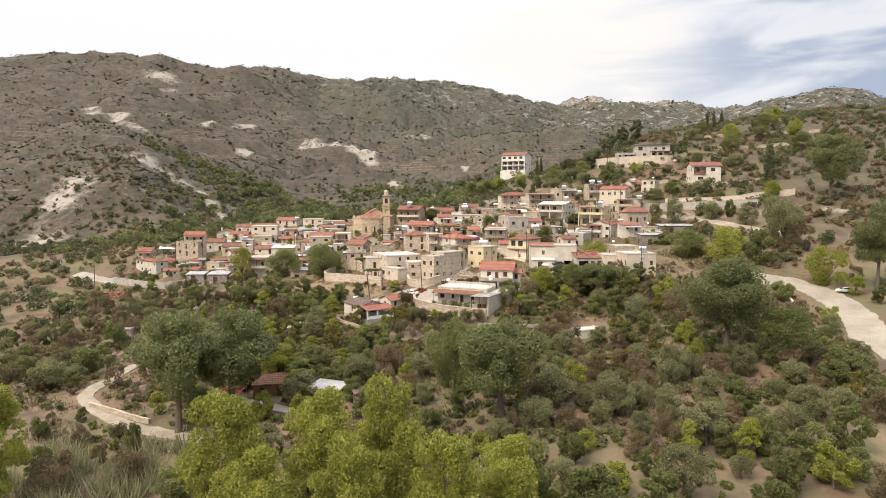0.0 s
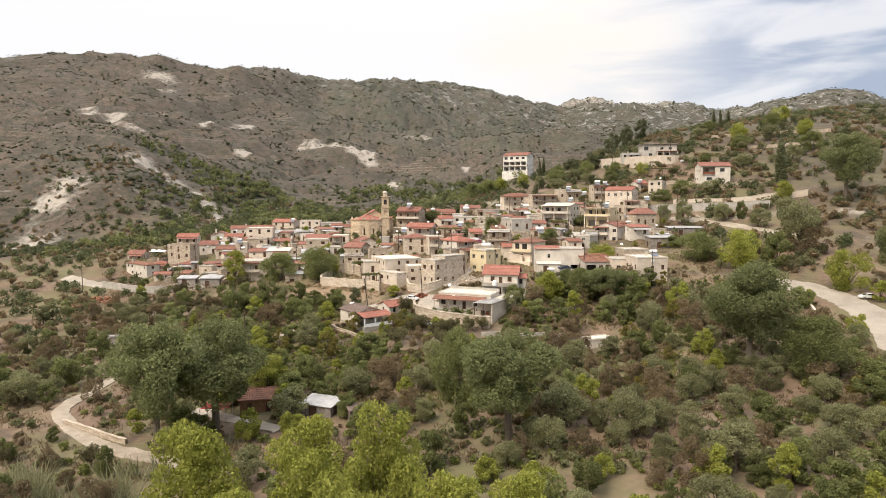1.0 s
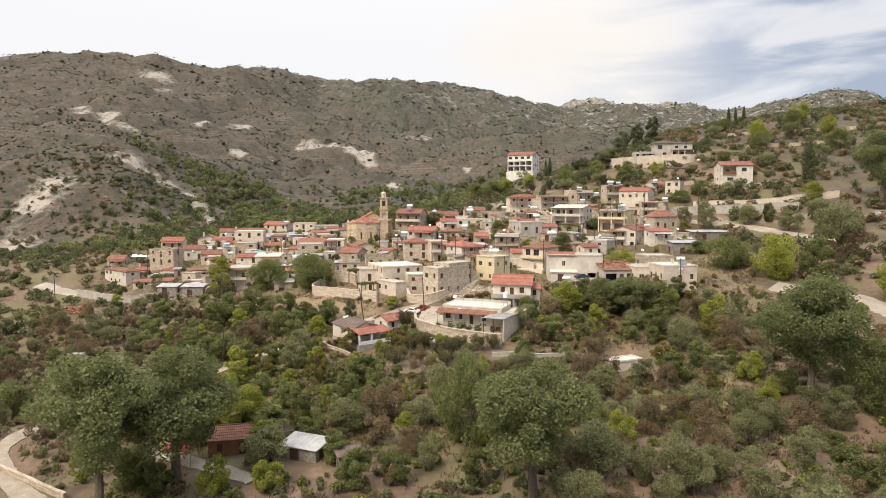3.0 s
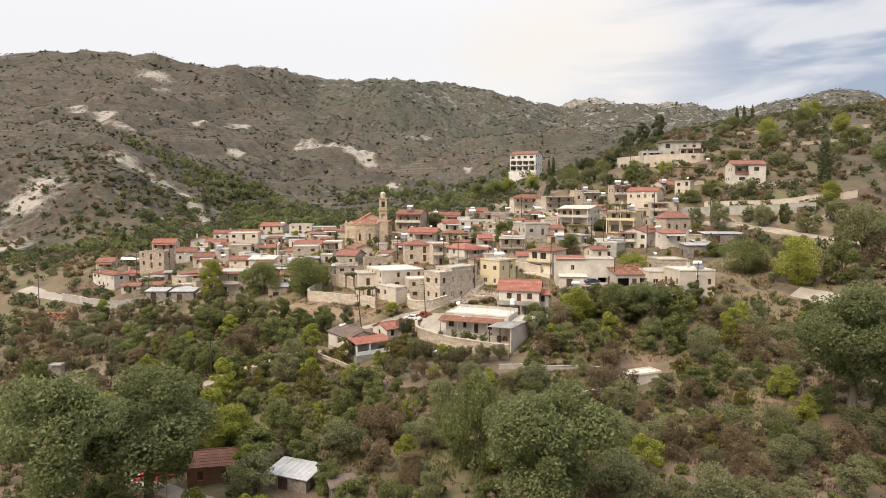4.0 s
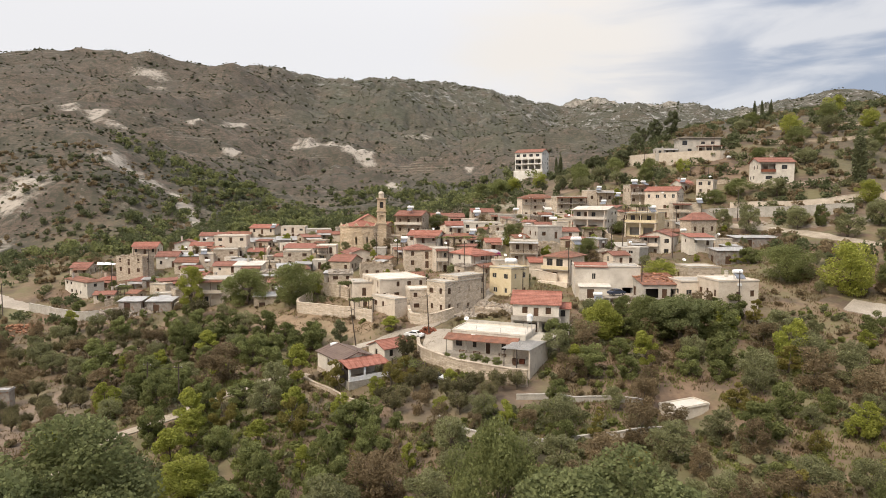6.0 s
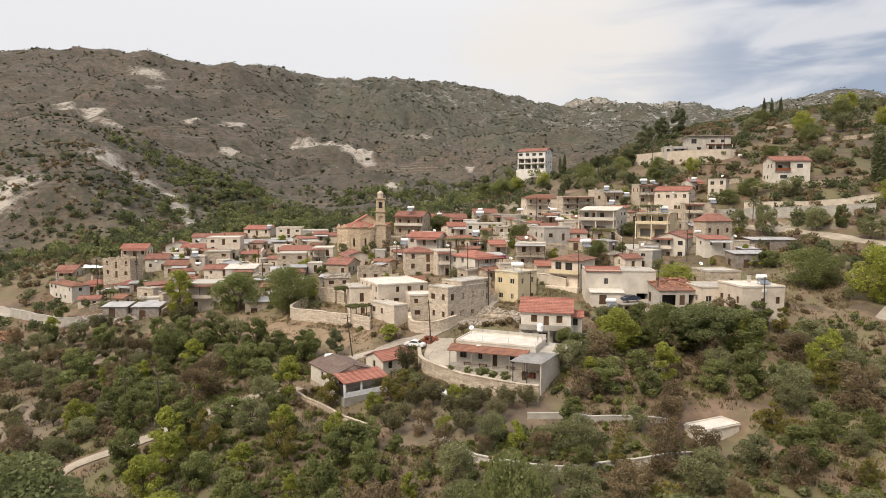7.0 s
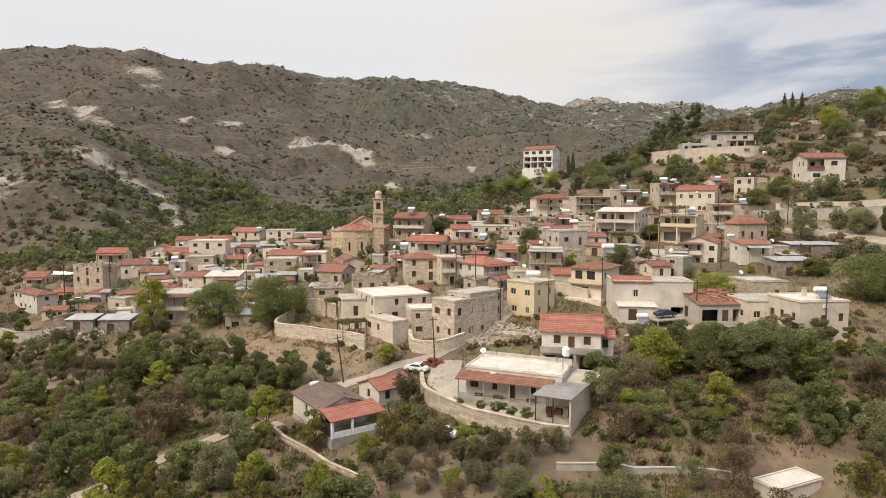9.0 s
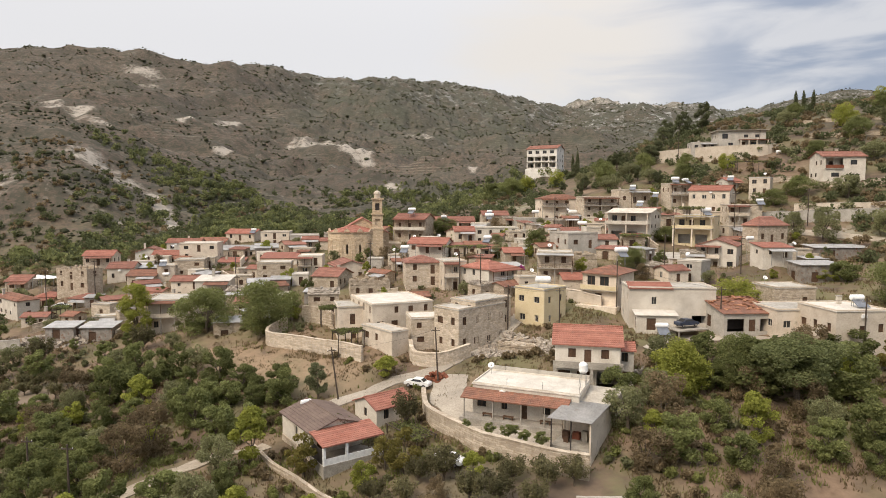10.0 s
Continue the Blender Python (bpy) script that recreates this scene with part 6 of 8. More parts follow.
    for k in range(6):
        a0, a1 = math.pi / 2 * k / 6, math.pi / 2 * (k + 1) / 6
        tube(dm, (tx, ty, h + 11.500 + 1.1 * math.sin(a0)), (tx, ty, h + 11.500 + 1.1 * math.sin(a1)), 1.1 * math.cos(a0), max(0.02, 1.1 * math.cos(a1)), 12, False)
    part("dome", dm, WALL["cream"], ob)
    cr = bmesh.new()
    box(cr, tx - 0.05, ty - 0.05, h + 12.500, tx + 0.05, ty + 0.05, h + 13.900)
    box(cr, tx - 0.4, ty - 0.045, h + 13.250, tx + 0.4, ty + 0.045, h + 13.350)
    part("cross", cr, M_STEEL, ob)
    # aisle to the side
    sb = bmesh.new()
    box(sb, 9.52, 2, -3, 13.5, 13, 5.0)
    part("aisle", sb, st, ob)


church()


# ---------------------------------------------------------------- outbuildings and yard walls packed between the houses
frng = random.Random(19)
TAKEN = [(a[0], a[1], max(a[3], a[4]) * 0.52) for a, k in SITES] + [(-30.0, 284.0, 11.0), (-28.0, 292.0, 11.0)]
LANE_PTS = [(p.x, p.y, w / 2) for pts, w in LANES for p in along_line(pts, 2.0)]


def room_for(x, y, r, gap):
    return all(math.hypot(x - a, y - b) > r + c + gap for a, b, c in TAKEN) and all(math.hypot(x - a, y - b) > r + c + 0.3 for a, b, c in LANE_PTS)


def village(x, y):
    """Inside the built-up part of the slope."""
    return 226 + 0.10 * abs(x) < y < 318 - 0.12 * abs(x + 20) and -105 < x < 86


made = 0
for _ in range(6000):
    if made >= 105:
        break
    x, y = frng.uniform(-105, 88), frng.uniform(205, 318)
    w, d = frng.uniform(3.4, 6.8), frng.uniform(3.0, 5.0)
    r = math.hypot(w, d) * 0.42
    if not village(x, y) or not room_for(x, y, r, -0.9):
        continue
    TAKEN.append((x, y, r))
    z = min(gz(x + sx * w / 2, y + sy * d / 2) for sx in (-1, 1) for sy in (-1, 1)) + 0.15
    big = frng.random() < 0.55
    roof, wall, cover = frng.choice((("shed", "tin", "sheet"), ("shed", "stone", "tile"), ("flat", "cream", "concrete"), ("flat", "white", "whitewash"), ("rubble", "stone", "rubble"), ("gable", "cream", "tile"), ("gable", "stone", "brown"), ("flat", "pale_stone", "concrete")))
    house(x, y, z, w, d, frng.uniform(2.5, 3.4), frng.choice((-34, -15, 5, 12, 20, 40)) + frng.uniform(-5, 5), roof=roof, wall=wall, cover=cover, name="outbuilding" if not big else "shed" if roof == "shed" else "house")
    made += 1
made = 0
for _ in range(3000):
    if made >= 22:
        break
    x, y = frng.uniform(-100, 85), frng.uniform(212, 312)
    if not village(x, y) or not room_for(x, y, 1.6, 0.0):
        continue
    a = frng.uniform(0, 3.14)
    L = frng.uniform(2.0, 4.5)
    garden_wall("yard_wall", ((x - L * math.cos(a), y - L * math.sin(a)), (x + frng.uniform(-0.4, 0.4), y), (x + L * math.cos(a), y + L * math.sin(a))), frng.uniform(1.2, 2.2), 0.4, frng.choice((WALL["stone"], WALL["cream"], WALL["pale_stone"])), "low uneven masonry yard wall between houses")
    made += 1


# ---------------------------------------------------------------- trees
def quick_mesh(name, co, faces):
    """A mesh from arrays of corners and of faces that all have the same number of sides."""
    me = bpy.data.meshes.new(name)
    n, k = faces.shape
    me.vertices.add(len(co))
    me.vertices.foreach_set("co", np.ascontiguousarray(co, np.float32).ravel())
    me.loops.add(n * k)
    me.loops.foreach_set("vertex_index", np.ascontiguousarray(faces, np.int32).ravel())
    me.polygons.add(n)
    me.polygons.foreach_set("loop_start", np.arange(0, n * k, k, dtype=np.int32))
    me.update(calc_edges=True)
    return me


def leaf_cloud(rng, centres, radii, count, size, flat=1.0, droop=0.0):
    """Many small leaf blades gathered on lumpy clumps."""
    centres, radii = np.array(centres), np.array(radii)
    p = radii**2 / (radii**2).sum()
    k = rng.choice(len(radii), count, p=p)
    d = rng.normal(size=(count, 3))
    d /= np.linalg.norm(d, axis=1)[:, None]
    r = radii[k] * (0.55 + 0.5 * rng.random_sample(count) ** 0.6)
    c = centres[k] + d * r[:, None] * np.array((1, 1, flat))
    c[:, 2] -= droop * rng.random_sample(count)
    u = rng.normal(size=(count, 3)) + d * 0.2
    u /= np.linalg.norm(u, axis=1)[:, None]
    v = np.cross(u, rng.normal(size=(count, 3)) * 0.7 + d)
    v /= np.linalg.norm(v, axis=1)[:, None]
    s = size * (0.6 + 0.8 * rng.random_sample(count))[:, None]
    a, b = u * s, v * s * 0.62
    co = np.stack((c - a, c - b * 0.9, c + a, c + b), axis=1).reshape(-1, 3)
    return quick_mesh("crown", co, np.arange(count * 4).reshape(-1, 4))


def make_tree(name, kind, h, w, lumps, count, size, trunk=0.25, seed=1, label="", bare=0.3, category="tree"):
    rng = np.random.RandomState(seed)
    ob = thing(name, pose(0, 0, 0), label, category)
    cen, rad = [], []
    for i in range(lumps):
        a = rng.uniform(0, 6.283)
        zz = rng.uniform(0, 1)
        prof = math.sin(math.pi * (0.12 + 0.80 * zz)) ** 0.7
        rr = w / 2 * prof * math.sqrt(rng.uniform(0.05, 1)) * 0.82
        cen.append((rr * math.cos(a), rr * math.sin(a), h * (bare + (0.95 - bare) * zz)))
        rad.append(w * rng.uniform(0.07, 0.17))
    tb = bmesh.new()
    top = Vector((rng.uniform(-0.3, 0.3), rng.uniform(-0.3, 0.3), h * (bare + 0.15)))
    tube(tb, (0, 0, -0.6), top * 0.5, trunk * 1.25, trunk * 0.85, 8)
    tube(tb, top * 0.5, top, trunk * 0.85, trunk * 0.6, 8)
    for i in rng.permutation(lumps)[: 9]:
        c = Vector(cen[i])
        s = top * rng.uniform(0.6, 1.0)
        mid = s.lerp(c, 0.5) + Vector((0, 0, 0.05 * h))
        tube(tb, s, mid, trunk * 0.42, trunk * 0.25, 6)
        tube(tb, mid, c, trunk * 0.25, trunk * 0.06, 5)
    part("trunk", tb, M_BARK, ob)
    me = leaf_cloud(rng, cen, rad, count, size, 0.85)
    me.materials.append(LEAF[kind])
    part("crown", me, None, ob)
    return ob


def make_shrub(name, h, w, seed, label):
    """An upright leafless-looking orchard bush: a fan of thin rods with dull leaves."""
    rng = np.random.RandomState(seed)
    ob = thing(name, pose(0, 0, 0), label, "bush")
    tb = bmesh.new()
    tube(tb, (0, 0, -0.3), (0, 0, h * 0.25), 0.09, 0.07, 6)
    cen = []
    for i in range(26):
        a, r = rng.uniform(0, 6.283), w / 2 * math.sqrt(rng.uniform(0, 1))
        e = Vector((r * math.cos(a), r * math.sin(a), h * rng.uniform(0.75, 1.05)))
        m = Vector((r * 0.75 * math.cos(a), r * 0.75 * math.sin(a), h * 0.5))
        tube(tb, (0, 0, h * 0.22), m, 0.035, 0.025, 4, False)
        tube(tb, m, e, 0.025, 0.01, 4, False)
        cen += [m.lerp(e, q) for q in (0.1, 0.45, 0.8)]
    part("trunk", tb, M_BARK, ob)
    me = leaf_cloud(rng, [tuple(c) for c in cen], [0.3] * len(cen), 2600, 0.085, 1.5)
    me.materials.append(LEAF["rod"])
    part("crown", me, None, ob)
    return ob


def make_cypress(h, w, seed):
    rng = np.random.RandomState(seed)
    ob = thing("cypress_tree", pose(0, 0, 0), "tall dark green columnar cypress on the slope", "tree")
    tb = bmesh.new()
    tube(tb, (0, 0, -0.6), (0, 0, h * 0.9), 0.2, 0.04, 7)
    part("trunk", tb, M_BARK, ob)
    cen = [(0, 0, h * (0.06 + 0.93 * i / 27)) for i in range(28)]
    rad = [w / 2 * max(0.08, math.sin(math.pi * min(1, (0.22 + 0.78 * i / 27))) ** 0.75) for i in range(28)]
    me = leaf_cloud(rng, cen, rad, 2200, 0.22, 1.0)
    me.materials.append(LEAF["pine"])
    part("crown", me, None, ob)
    return ob


PROTO = {
    "walnut": [make_tree("broadleaf_tree", "walnut", 16, 13, 50, 24000, 0.165, 0.42, s, "tall broad tree with dull green leaves on the valley floor", 0.40) for s in (1, 2, 3)],
    "lime": [make_tree("poplar_tree", "lime", 17, 10, 50, 24000, 0.145, 0.32, s, "tall yellow-green leafy tree in the valley bottom", 0.15) for s in (4, 5, 6)],
    "olive": [make_tree("olive_tree", "olive", 5, 5.5, 30, 6000, 0.105, 0.2, s, "grey-green olive tree standing on dry soil", 0.22) for s in (7, 8)],
    "citrus": [make_tree("citrus_tree", "citrus", 4.5, 4.6, 28, 6000, 0.115, 0.14, s, "dense dark green citrus tree in the orchard", 0.14) for s in (9, 10, 11)],
    "light": [make_tree("fruit_tree", "lime", 4, 4.0, 20, 4200, 0.105, 0.12, s, "light yellow-green fruit tree in the orchard", 0.16) for s in (12, 13)],
    "gold": [make_tree("almond_tree", "gold", 4, 3.6, 18, 3200, 0.095, 0.12, s, "small tree with yellowing leaves on dry soil", 0.22) for s in (14, 15)],
    "garden": [make_tree("garden_tree", "lime", 7.5, 9, 40, 8000, 0.15, 0.2, s, "light green spreading garden tree below the houses", 0.1) for s in (31, 32)],
    "fig": [make_tree("fig_tree", "citrus", 9, 11, 60, 18000, 0.135, 0.28, s, "wide dark green fig tree beside the houses", 0.08) for s in (16, 17)],
    "dry": [make_tree("thorn_bush", "dry", 3.6, 4.2, 24, 4200, 0.085, 0.1, s, "brown half-dry thorn bush on rough ground", 0.06, "bush") for s in (18, 19)],
    "pine": [make_tree("pine_tree", "pine", 10, 7, 34, 6000, 0.18, 0.25, s, "dark green pine tree on the hill slope", 0.22) for s in (20, 21)],
    "rod": [make_shrub("orchard_bush", 2.8, 2.4, s, "upright dull brown orchard bush with thin rods") for s in (22, 23)],
    "cypress": [make_cypress(13, 2.2, 24)],
    "flower": [make_tree("bougainvillea_bush", "purple", 2.4, 3.0, 12, 600, 0.14, 0.08, 26, "purple flowering bougainvillea bush against a wall", 0.1)],
}
for _k in PROTO:
    for _t in PROTO[_k]:
        _t.matrix_basis = pose(0, 0, 0)
NOMINAL = {"garden": (7.5, 9), "walnut": (16, 13), "lime": (17, 10), "olive": (5, 5.5), "citrus": (4.5, 4.6), "light": (4, 4), "gold": (4, 3.6), "fig": (9, 11), "dry": (3.6, 4.2), "pine": (10, 7), "rod": (2.8, 2.4), "cypress": (13, 2.2), "flower": (2.4, 3)}
USED = {}
GROUPS = {"citrus": "citrus trees of the orchards", "olive": "olive trees on the slope", "rod": "orchard bushes in rows", "dry": "thorn bushes", "gold": "yellowing fruit trees", "light": "light green fruit trees", "pine": "pines on the slope", "cypress": "cypresses on the slope", "lime": "poplars in the valley bottom", "walnut": "broadleaf trees of the valley"}
trng = random.Random(77)


PARTS = {t.name: tuple(t.children) for row in PROTO.values() for t in row}


def planted_copy(ob):
    """A further tree of the same make, sharing its meshes."""
    root = ob.copy()
    scene.collection.objects.link(root)
    for c in PARTS[ob.name]:
        q = c.copy()
        scene.collection.objects.link(q)
        q.parent = root
    return root


def tree(kind, x, y, h, w, z=None):
    n = USED.get(kind, 0)
    USED[kind] = n + 1
    protos = PROTO[kind]
    h0, w0 = NOMINAL[kind]
    m = Matrix.LocRotScale((x, y, gz(x, y) if z is None else z), Euler((trng.uniform(-0.05, 0.05), trng.uniform(-0.05, 0.05), trng.uniform(0, 6.28))), (w / w0, w / w0 * trng.uniform(0.92, 1.08), h / h0))
    ob = protos[n] if n < len(protos) else planted_copy(protos[n % len(protos)])
    ob.matrix_basis = m
    if kind in GROUPS:
        ob["group"] = GROUPS[kind]
    return ob


tree("walnut", -43.1, 104.6, 20.5, 15.9)
tree("walnut", -36.7, 112.3, 19.3, 19.3)
tree("lime", -21.0, 64.0, 20.5, 10.0)
tree("lime", -12.0, 67.0, 19.0, 9.0)
tree("lime", -4.5, 64.0, 21.1, 10.0)
tree("lime", 1.5, 60.0, 17.6, 8.0)
tree("lime", -16.0, 58.0, 16.9, 9.0)
tree("lime", -8.0, 57.0, 17.9, 9.0)
tree("lime", -56.0, 80.0, 16.7, 9.0)
tree("lime", 8.0, 66.0, 14.1, 8.0)
tree("citrus", 10.0, 72.0, 10.9, 9.0)
tree("citrus", 18.0, 70.0, 8.5, 8.0)
tree("walnut", 11.1, 104.8, 17.3, 16.2)
tree("fig", 3.0, 121.2, 13.4, 10.6)
tree("dry", -8.7, 131.4, 6.3, 7.3)
tree("walnut", 58.8, 127.8, 21.3, 17.9)
tree("fig", 68.3, 123.2, 10.8, 14.7)
tree("olive", 20.1, 109.6, 7.8, 9.3)
tree("citrus", 45.3, 120.7, 5.2, 5.3)
tree("citrus", 50.4, 83.5, 6.1, 7.3)
tree("light", 43.5, 86.5, 5.9, 5.5)
tree("citrus", 58.2, 87.4, 7.3, 6.8)
tree("gold", 37.9, 124.2, 5.1, 4.7)
tree("olive", 40.2, 92.7, 6.6, 8.5)
tree("dry", 33.3, 89.5, 6.3, 5.4)
tree("olive", 29.4, 105.5, 7.6, 7.1)
tree("citrus", 76.4, 118.3, 5.1, 8.9)
tree("garden", 89.7, 197.7, 11.2, 14.5)
tree("fig", 81.4, 208.4, 8.6, 14.9)
tree("light", 59.7, 166.8, 8.7, 7.2)
tree("walnut", 114.4, 164.7, 24.2, 12.5)
tree("citrus", 57.5, 187.3, 5.3, 8.8)
tree("citrus", 41.6, 179.7, 8.3, 12.4)
tree("garden", 29.9, 182.0, 6.6, 9.9)
tree("lime", -32.5, 127.6, 8.5, 8.5)
tree("citrus", -27.2, 124.5, 5.9, 8.2)
tree("lime", -71.8, 230.0, 12.5, 8.2)
tree("fig", -55.5, 227.6, 9.2, 13.8)
tree("fig", -41.0, 222.0, 10.5, 14.5)
tree("pine", -23.9, 190.0, 5.8, 4.5)
tree("fig", -13.5, 310.1, 6.6, 7.4)
tree("fig", -3.8, 307.8, 5.2, 11.6)
tree("fig", 19.9, 258.3, 6.3, 7.2)
tree("olive", 92.6, 252.7, 9.0, 8.4)
tree("olive", 107.0, 250.0, 7.5, 8.0)
tree("olive", 87.0, 256.0, 7.0, 6.5)
tree("garden", 30.0, 182.5, 7.2, 9.8)
tree("fig", 38.6, 181.7, 7.8, 8.3)
tree("walnut", 44.0, 176.5, 9.6, 13.5)
tree("citrus", 51.5, 178.0, 7.5, 9.9)
tree("light", 22.3, 169.2, 3.9, 4.3)
tree("citrus", 35.2, 182.1, 3.6, 5.5)
tree("fig", 38.9, 234.7, 6.0, 8.0)
tree("garden", 52.3, 213.4, 5.4, 10.9)
tree("fig", 57.2, 265.1, 4.1, 9.9)
tree("citrus", 80.1, 223.9, 4.2, 6.3)
tree("light", 78.0, 226.3, 3.5, 6.4)
tree("light", -13.8, 194.7, 3.3, 5.7)
tree("gold", -11.5, 168.9, 4.5, 4.5)
tree("citrus", -23.5, 181.0, 3.4, 5.2)
tree("cypress", 168.0, 404.0, 11.1, 2.0)
tree("cypress", 172.5, 405.0, 10.5, 2.0)
tree("cypress", 177.5, 406.0, 9.9, 2.0)
tree("cypress", 143.3, 277.1, 21.1, 4.7)
tree("cypress", 68.0, 432.0, 13.0, 2.4)
tree("cypress", 65.0, 428.0, 11.9, 2.0)
tree("pine", 117.9, 417.3, 13.2, 10.4)
tree("pine", 124.9, 409.6, 14.8, 9.4)
tree("pine", 110.1, 416.0, 12.0, 9.4)
tree("walnut", 151.7, 247.8, 26.3, 20.7)
tree("olive", 113.4, 209.3, 16.5, 13.8)
tree("citrus", 113.8, 249.2, 6.6, 4.9)
tree("olive", 114.8, 238.1, 6.6, 9.4)
tree("citrus", 98.7, 194.5, 10.7, 9.7)
tree("dry", 116.9, 205.5, 9.5, 12.6)
tree("garden", 108.1, 175.5, 10.1, 12.9)
tree("flower", 14.1, 239.5, 2.4, 2.1)
tree("fig", 26.0, 420.0, 5.4, 20.0)
for kind, tx, ty, th, tw in (("fig", 62.0, 350.0, 9.0, 10.0), ("olive", 70.0, 345.0, 7.5, 9.0), ("fig", 78.0, 352.0, 8.5, 9.5), ("olive", 54.0, 358.0, 7.0, 8.0), ("pine", 86.0, 368.0, 9.0, 9.0), ("fig", 28.0, 392.0, 9.0, 13.0), ("garden", 36.0, 398.0, 8.0, 10.0), ("fig", 20.0, 404.0, 8.0, 12.0), ("olive", 74.0, 332.0, 6.0, 8.0), ("fig", 90.0, 338.0, 6.5, 8.0), ("garden", 100.0, 326.0, 6.0, 7.0), ("fig", 84.0, 326.0, 6.0, 8.0), ("pine", 76.0, 385.0, 9.0, 9.0), ("fig", 66.0, 372.0, 7.5, 10.0), ("garden", 48.0, 384.0, 8.0, 9.0), ("olive", 94.0, 384.0, 7.0, 9.0), ("pine", 102.0, 400.0, 11.0, 9.0), ("fig", 128.0, 318.0, 6.0, 9.0), ("olive", 140.0, 305.0, 7.0, 9.0), ("fig", 106.0, 288.0, 6.0, 10.0), ("olive", 116.0, 280.0, 6.5, 10.0), ("fig", 96.0, 284.0, 5.0, 9.0), ("garden", 136.0, 262.0, 7.0, 9.0), ("olive", 128.0, 244.0, 8.0, 9.0), ("fig", 150.0, 330.0, 8.0, 11.0), ("garden", 160.0, 352.0, 9.0, 12.0), ("olive", 170.0, 340.0, 8.0, 11.0), ("fig", 182.0, 362.0, 9.0, 12.0), ("garden", 196.0, 380.0, 9.0, 12.0), ("olive", 146.0, 372.0, 7.0, 9.0), ("fig", 158.0, 386.0, 7.0, 9.0), ("garden", 188.0, 340.0, 8.0, 10.0), ("fig", 176.0, 312.0, 9.0, 12.0), ("olive", 160.0, 300.0, 8.0, 10.0)):
    tree(kind, tx, ty, th, tw)
tree("rod", -18.1, 174.9, 4.0, 3.2)
tree("rod", -9.2, 178.4, 4.9, 3.7)
for tx, ty, th, tw in ((-1.2, 171.6, 1.1, 1.5), (1.6, 169.8, 1.3, 1.9), (3.8, 168.4, 1.6, 2.4), (5.6, 167.4, 1.3, 2.2), (7.6, 166.2, 1.5, 2.2), (4.8, 169.6, 1.0, 1.4)):
    tree("citrus", tx, ty, th, tw, -0.1)
tree("citrus", -66.1, 104.4, 3.5, 4.0)
tree("citrus", -46.9, 96.9, 4.6, 3.0)
tree("olive", -80.9, 131.4, 6.4, 9.2)
tree("citrus", -80.4, 144.2, 6.8, 7.6)
tree("citrus", -87.3, 170.1, 7.8, 7.3)
tree("dry", -86.5, 217.7, 2.7, 5.5)
tree("citrus", -65.0, 186.8, 5.3, 7.4)


# bare tilled plots with bushes in rows: centre and half-widths
PLOTS = ((-79.0, 172.0, 10.0, 15.0), (-82.0, 207.0, 15.0, 5.5), (-1.5, 159.5, 15.0, 7.0))
for px, py, rx, ry in PLOTS:
    for i in range(-8, 9):
        for j in range(-8, 9):
            bx, by = px + 3.6 * i + trng.uniform(-0.6, 0.6) + 1.2 * j, py + 3.6 * j + trng.uniform(-0.6, 0.6) - 0.8 * i
            if ((bx - px) / rx) ** 2 + ((by - py) / ry) ** 2 < 0.85 and trng.random() < 0.85 and math.hypot(bx + 88.0, by - 178.0) > 3 and math.hypot(bx + 3.6, by - 167.6) > 3:
                bh = trng.uniform(2.8, 4.0) if px > -10 else trng.uniform(2.2, 3.4)
                tree(trng.choice(("rod", "rod", "rod", "rod", "light", "dry")) if px > -10 else "rod", bx, by, bh, bh * 1.05)


def clear_mask(x, y, gap=1.5):
    """Which spots lie off the houses, lanes and yards."""
    ok = np.ones(len(x), bool)
    for a, k in SITES:
        c, q = math.cos(radians(a[6])), math.sin(radians(a[6]))
        lx, ly = (x - a[0]) * c + (y - a[1]) * q, (y - a[1]) * c - (x - a[0]) * q
        front = 4.6 if k.get("kind") == "cottage" else 2.4 if k.get("kind") == "flatstrip" else 0.0
        ok &= (np.abs(lx) > a[3] / 2 + gap) | (ly > a[4] / 2 + gap) | (ly < -a[4] / 2 - gap - front)
    for a, b, r in ((14.5, 161.5, 3.0), (18.5, 166.5, 2.0), (36.3, 154.6, 5.5), (38.0, 149.0, 4.5), (-20.6, 119.6, 4.0), (-20.0, 115.5, 3.0), (-32.5, 123.0, 4.5), (-13.6, 115.0, 2.0), (-39.0, 119.0, 3.0)):
        ok &= np.hypot(x - a, y - b) > r
    for a, b, rx, ry in PLOTS:
        ok &= ((x - a) / rx) ** 2 + ((y - b) / ry) ** 2 > 1
    ok &= near_line(x, y, (-54, 217), (-22, 195), 5.5) < 0.5
    for line, w in LANES:
        for (x0, y0), (x1, y1) in zip(line[:-1], line[1:]):
            dx, dy = x1 - x0, y1 - y0
            s = np.clip(((x - x0) * dx + (y - y0) * dy) / (dx * dx + dy * dy), 0, 1)
            ok &= np.hypot(x - x0 - s * dx, y - y0 - s * dy) > w / 2 + 0.9 + gap * 0.8
    return ok


PLANTED = []


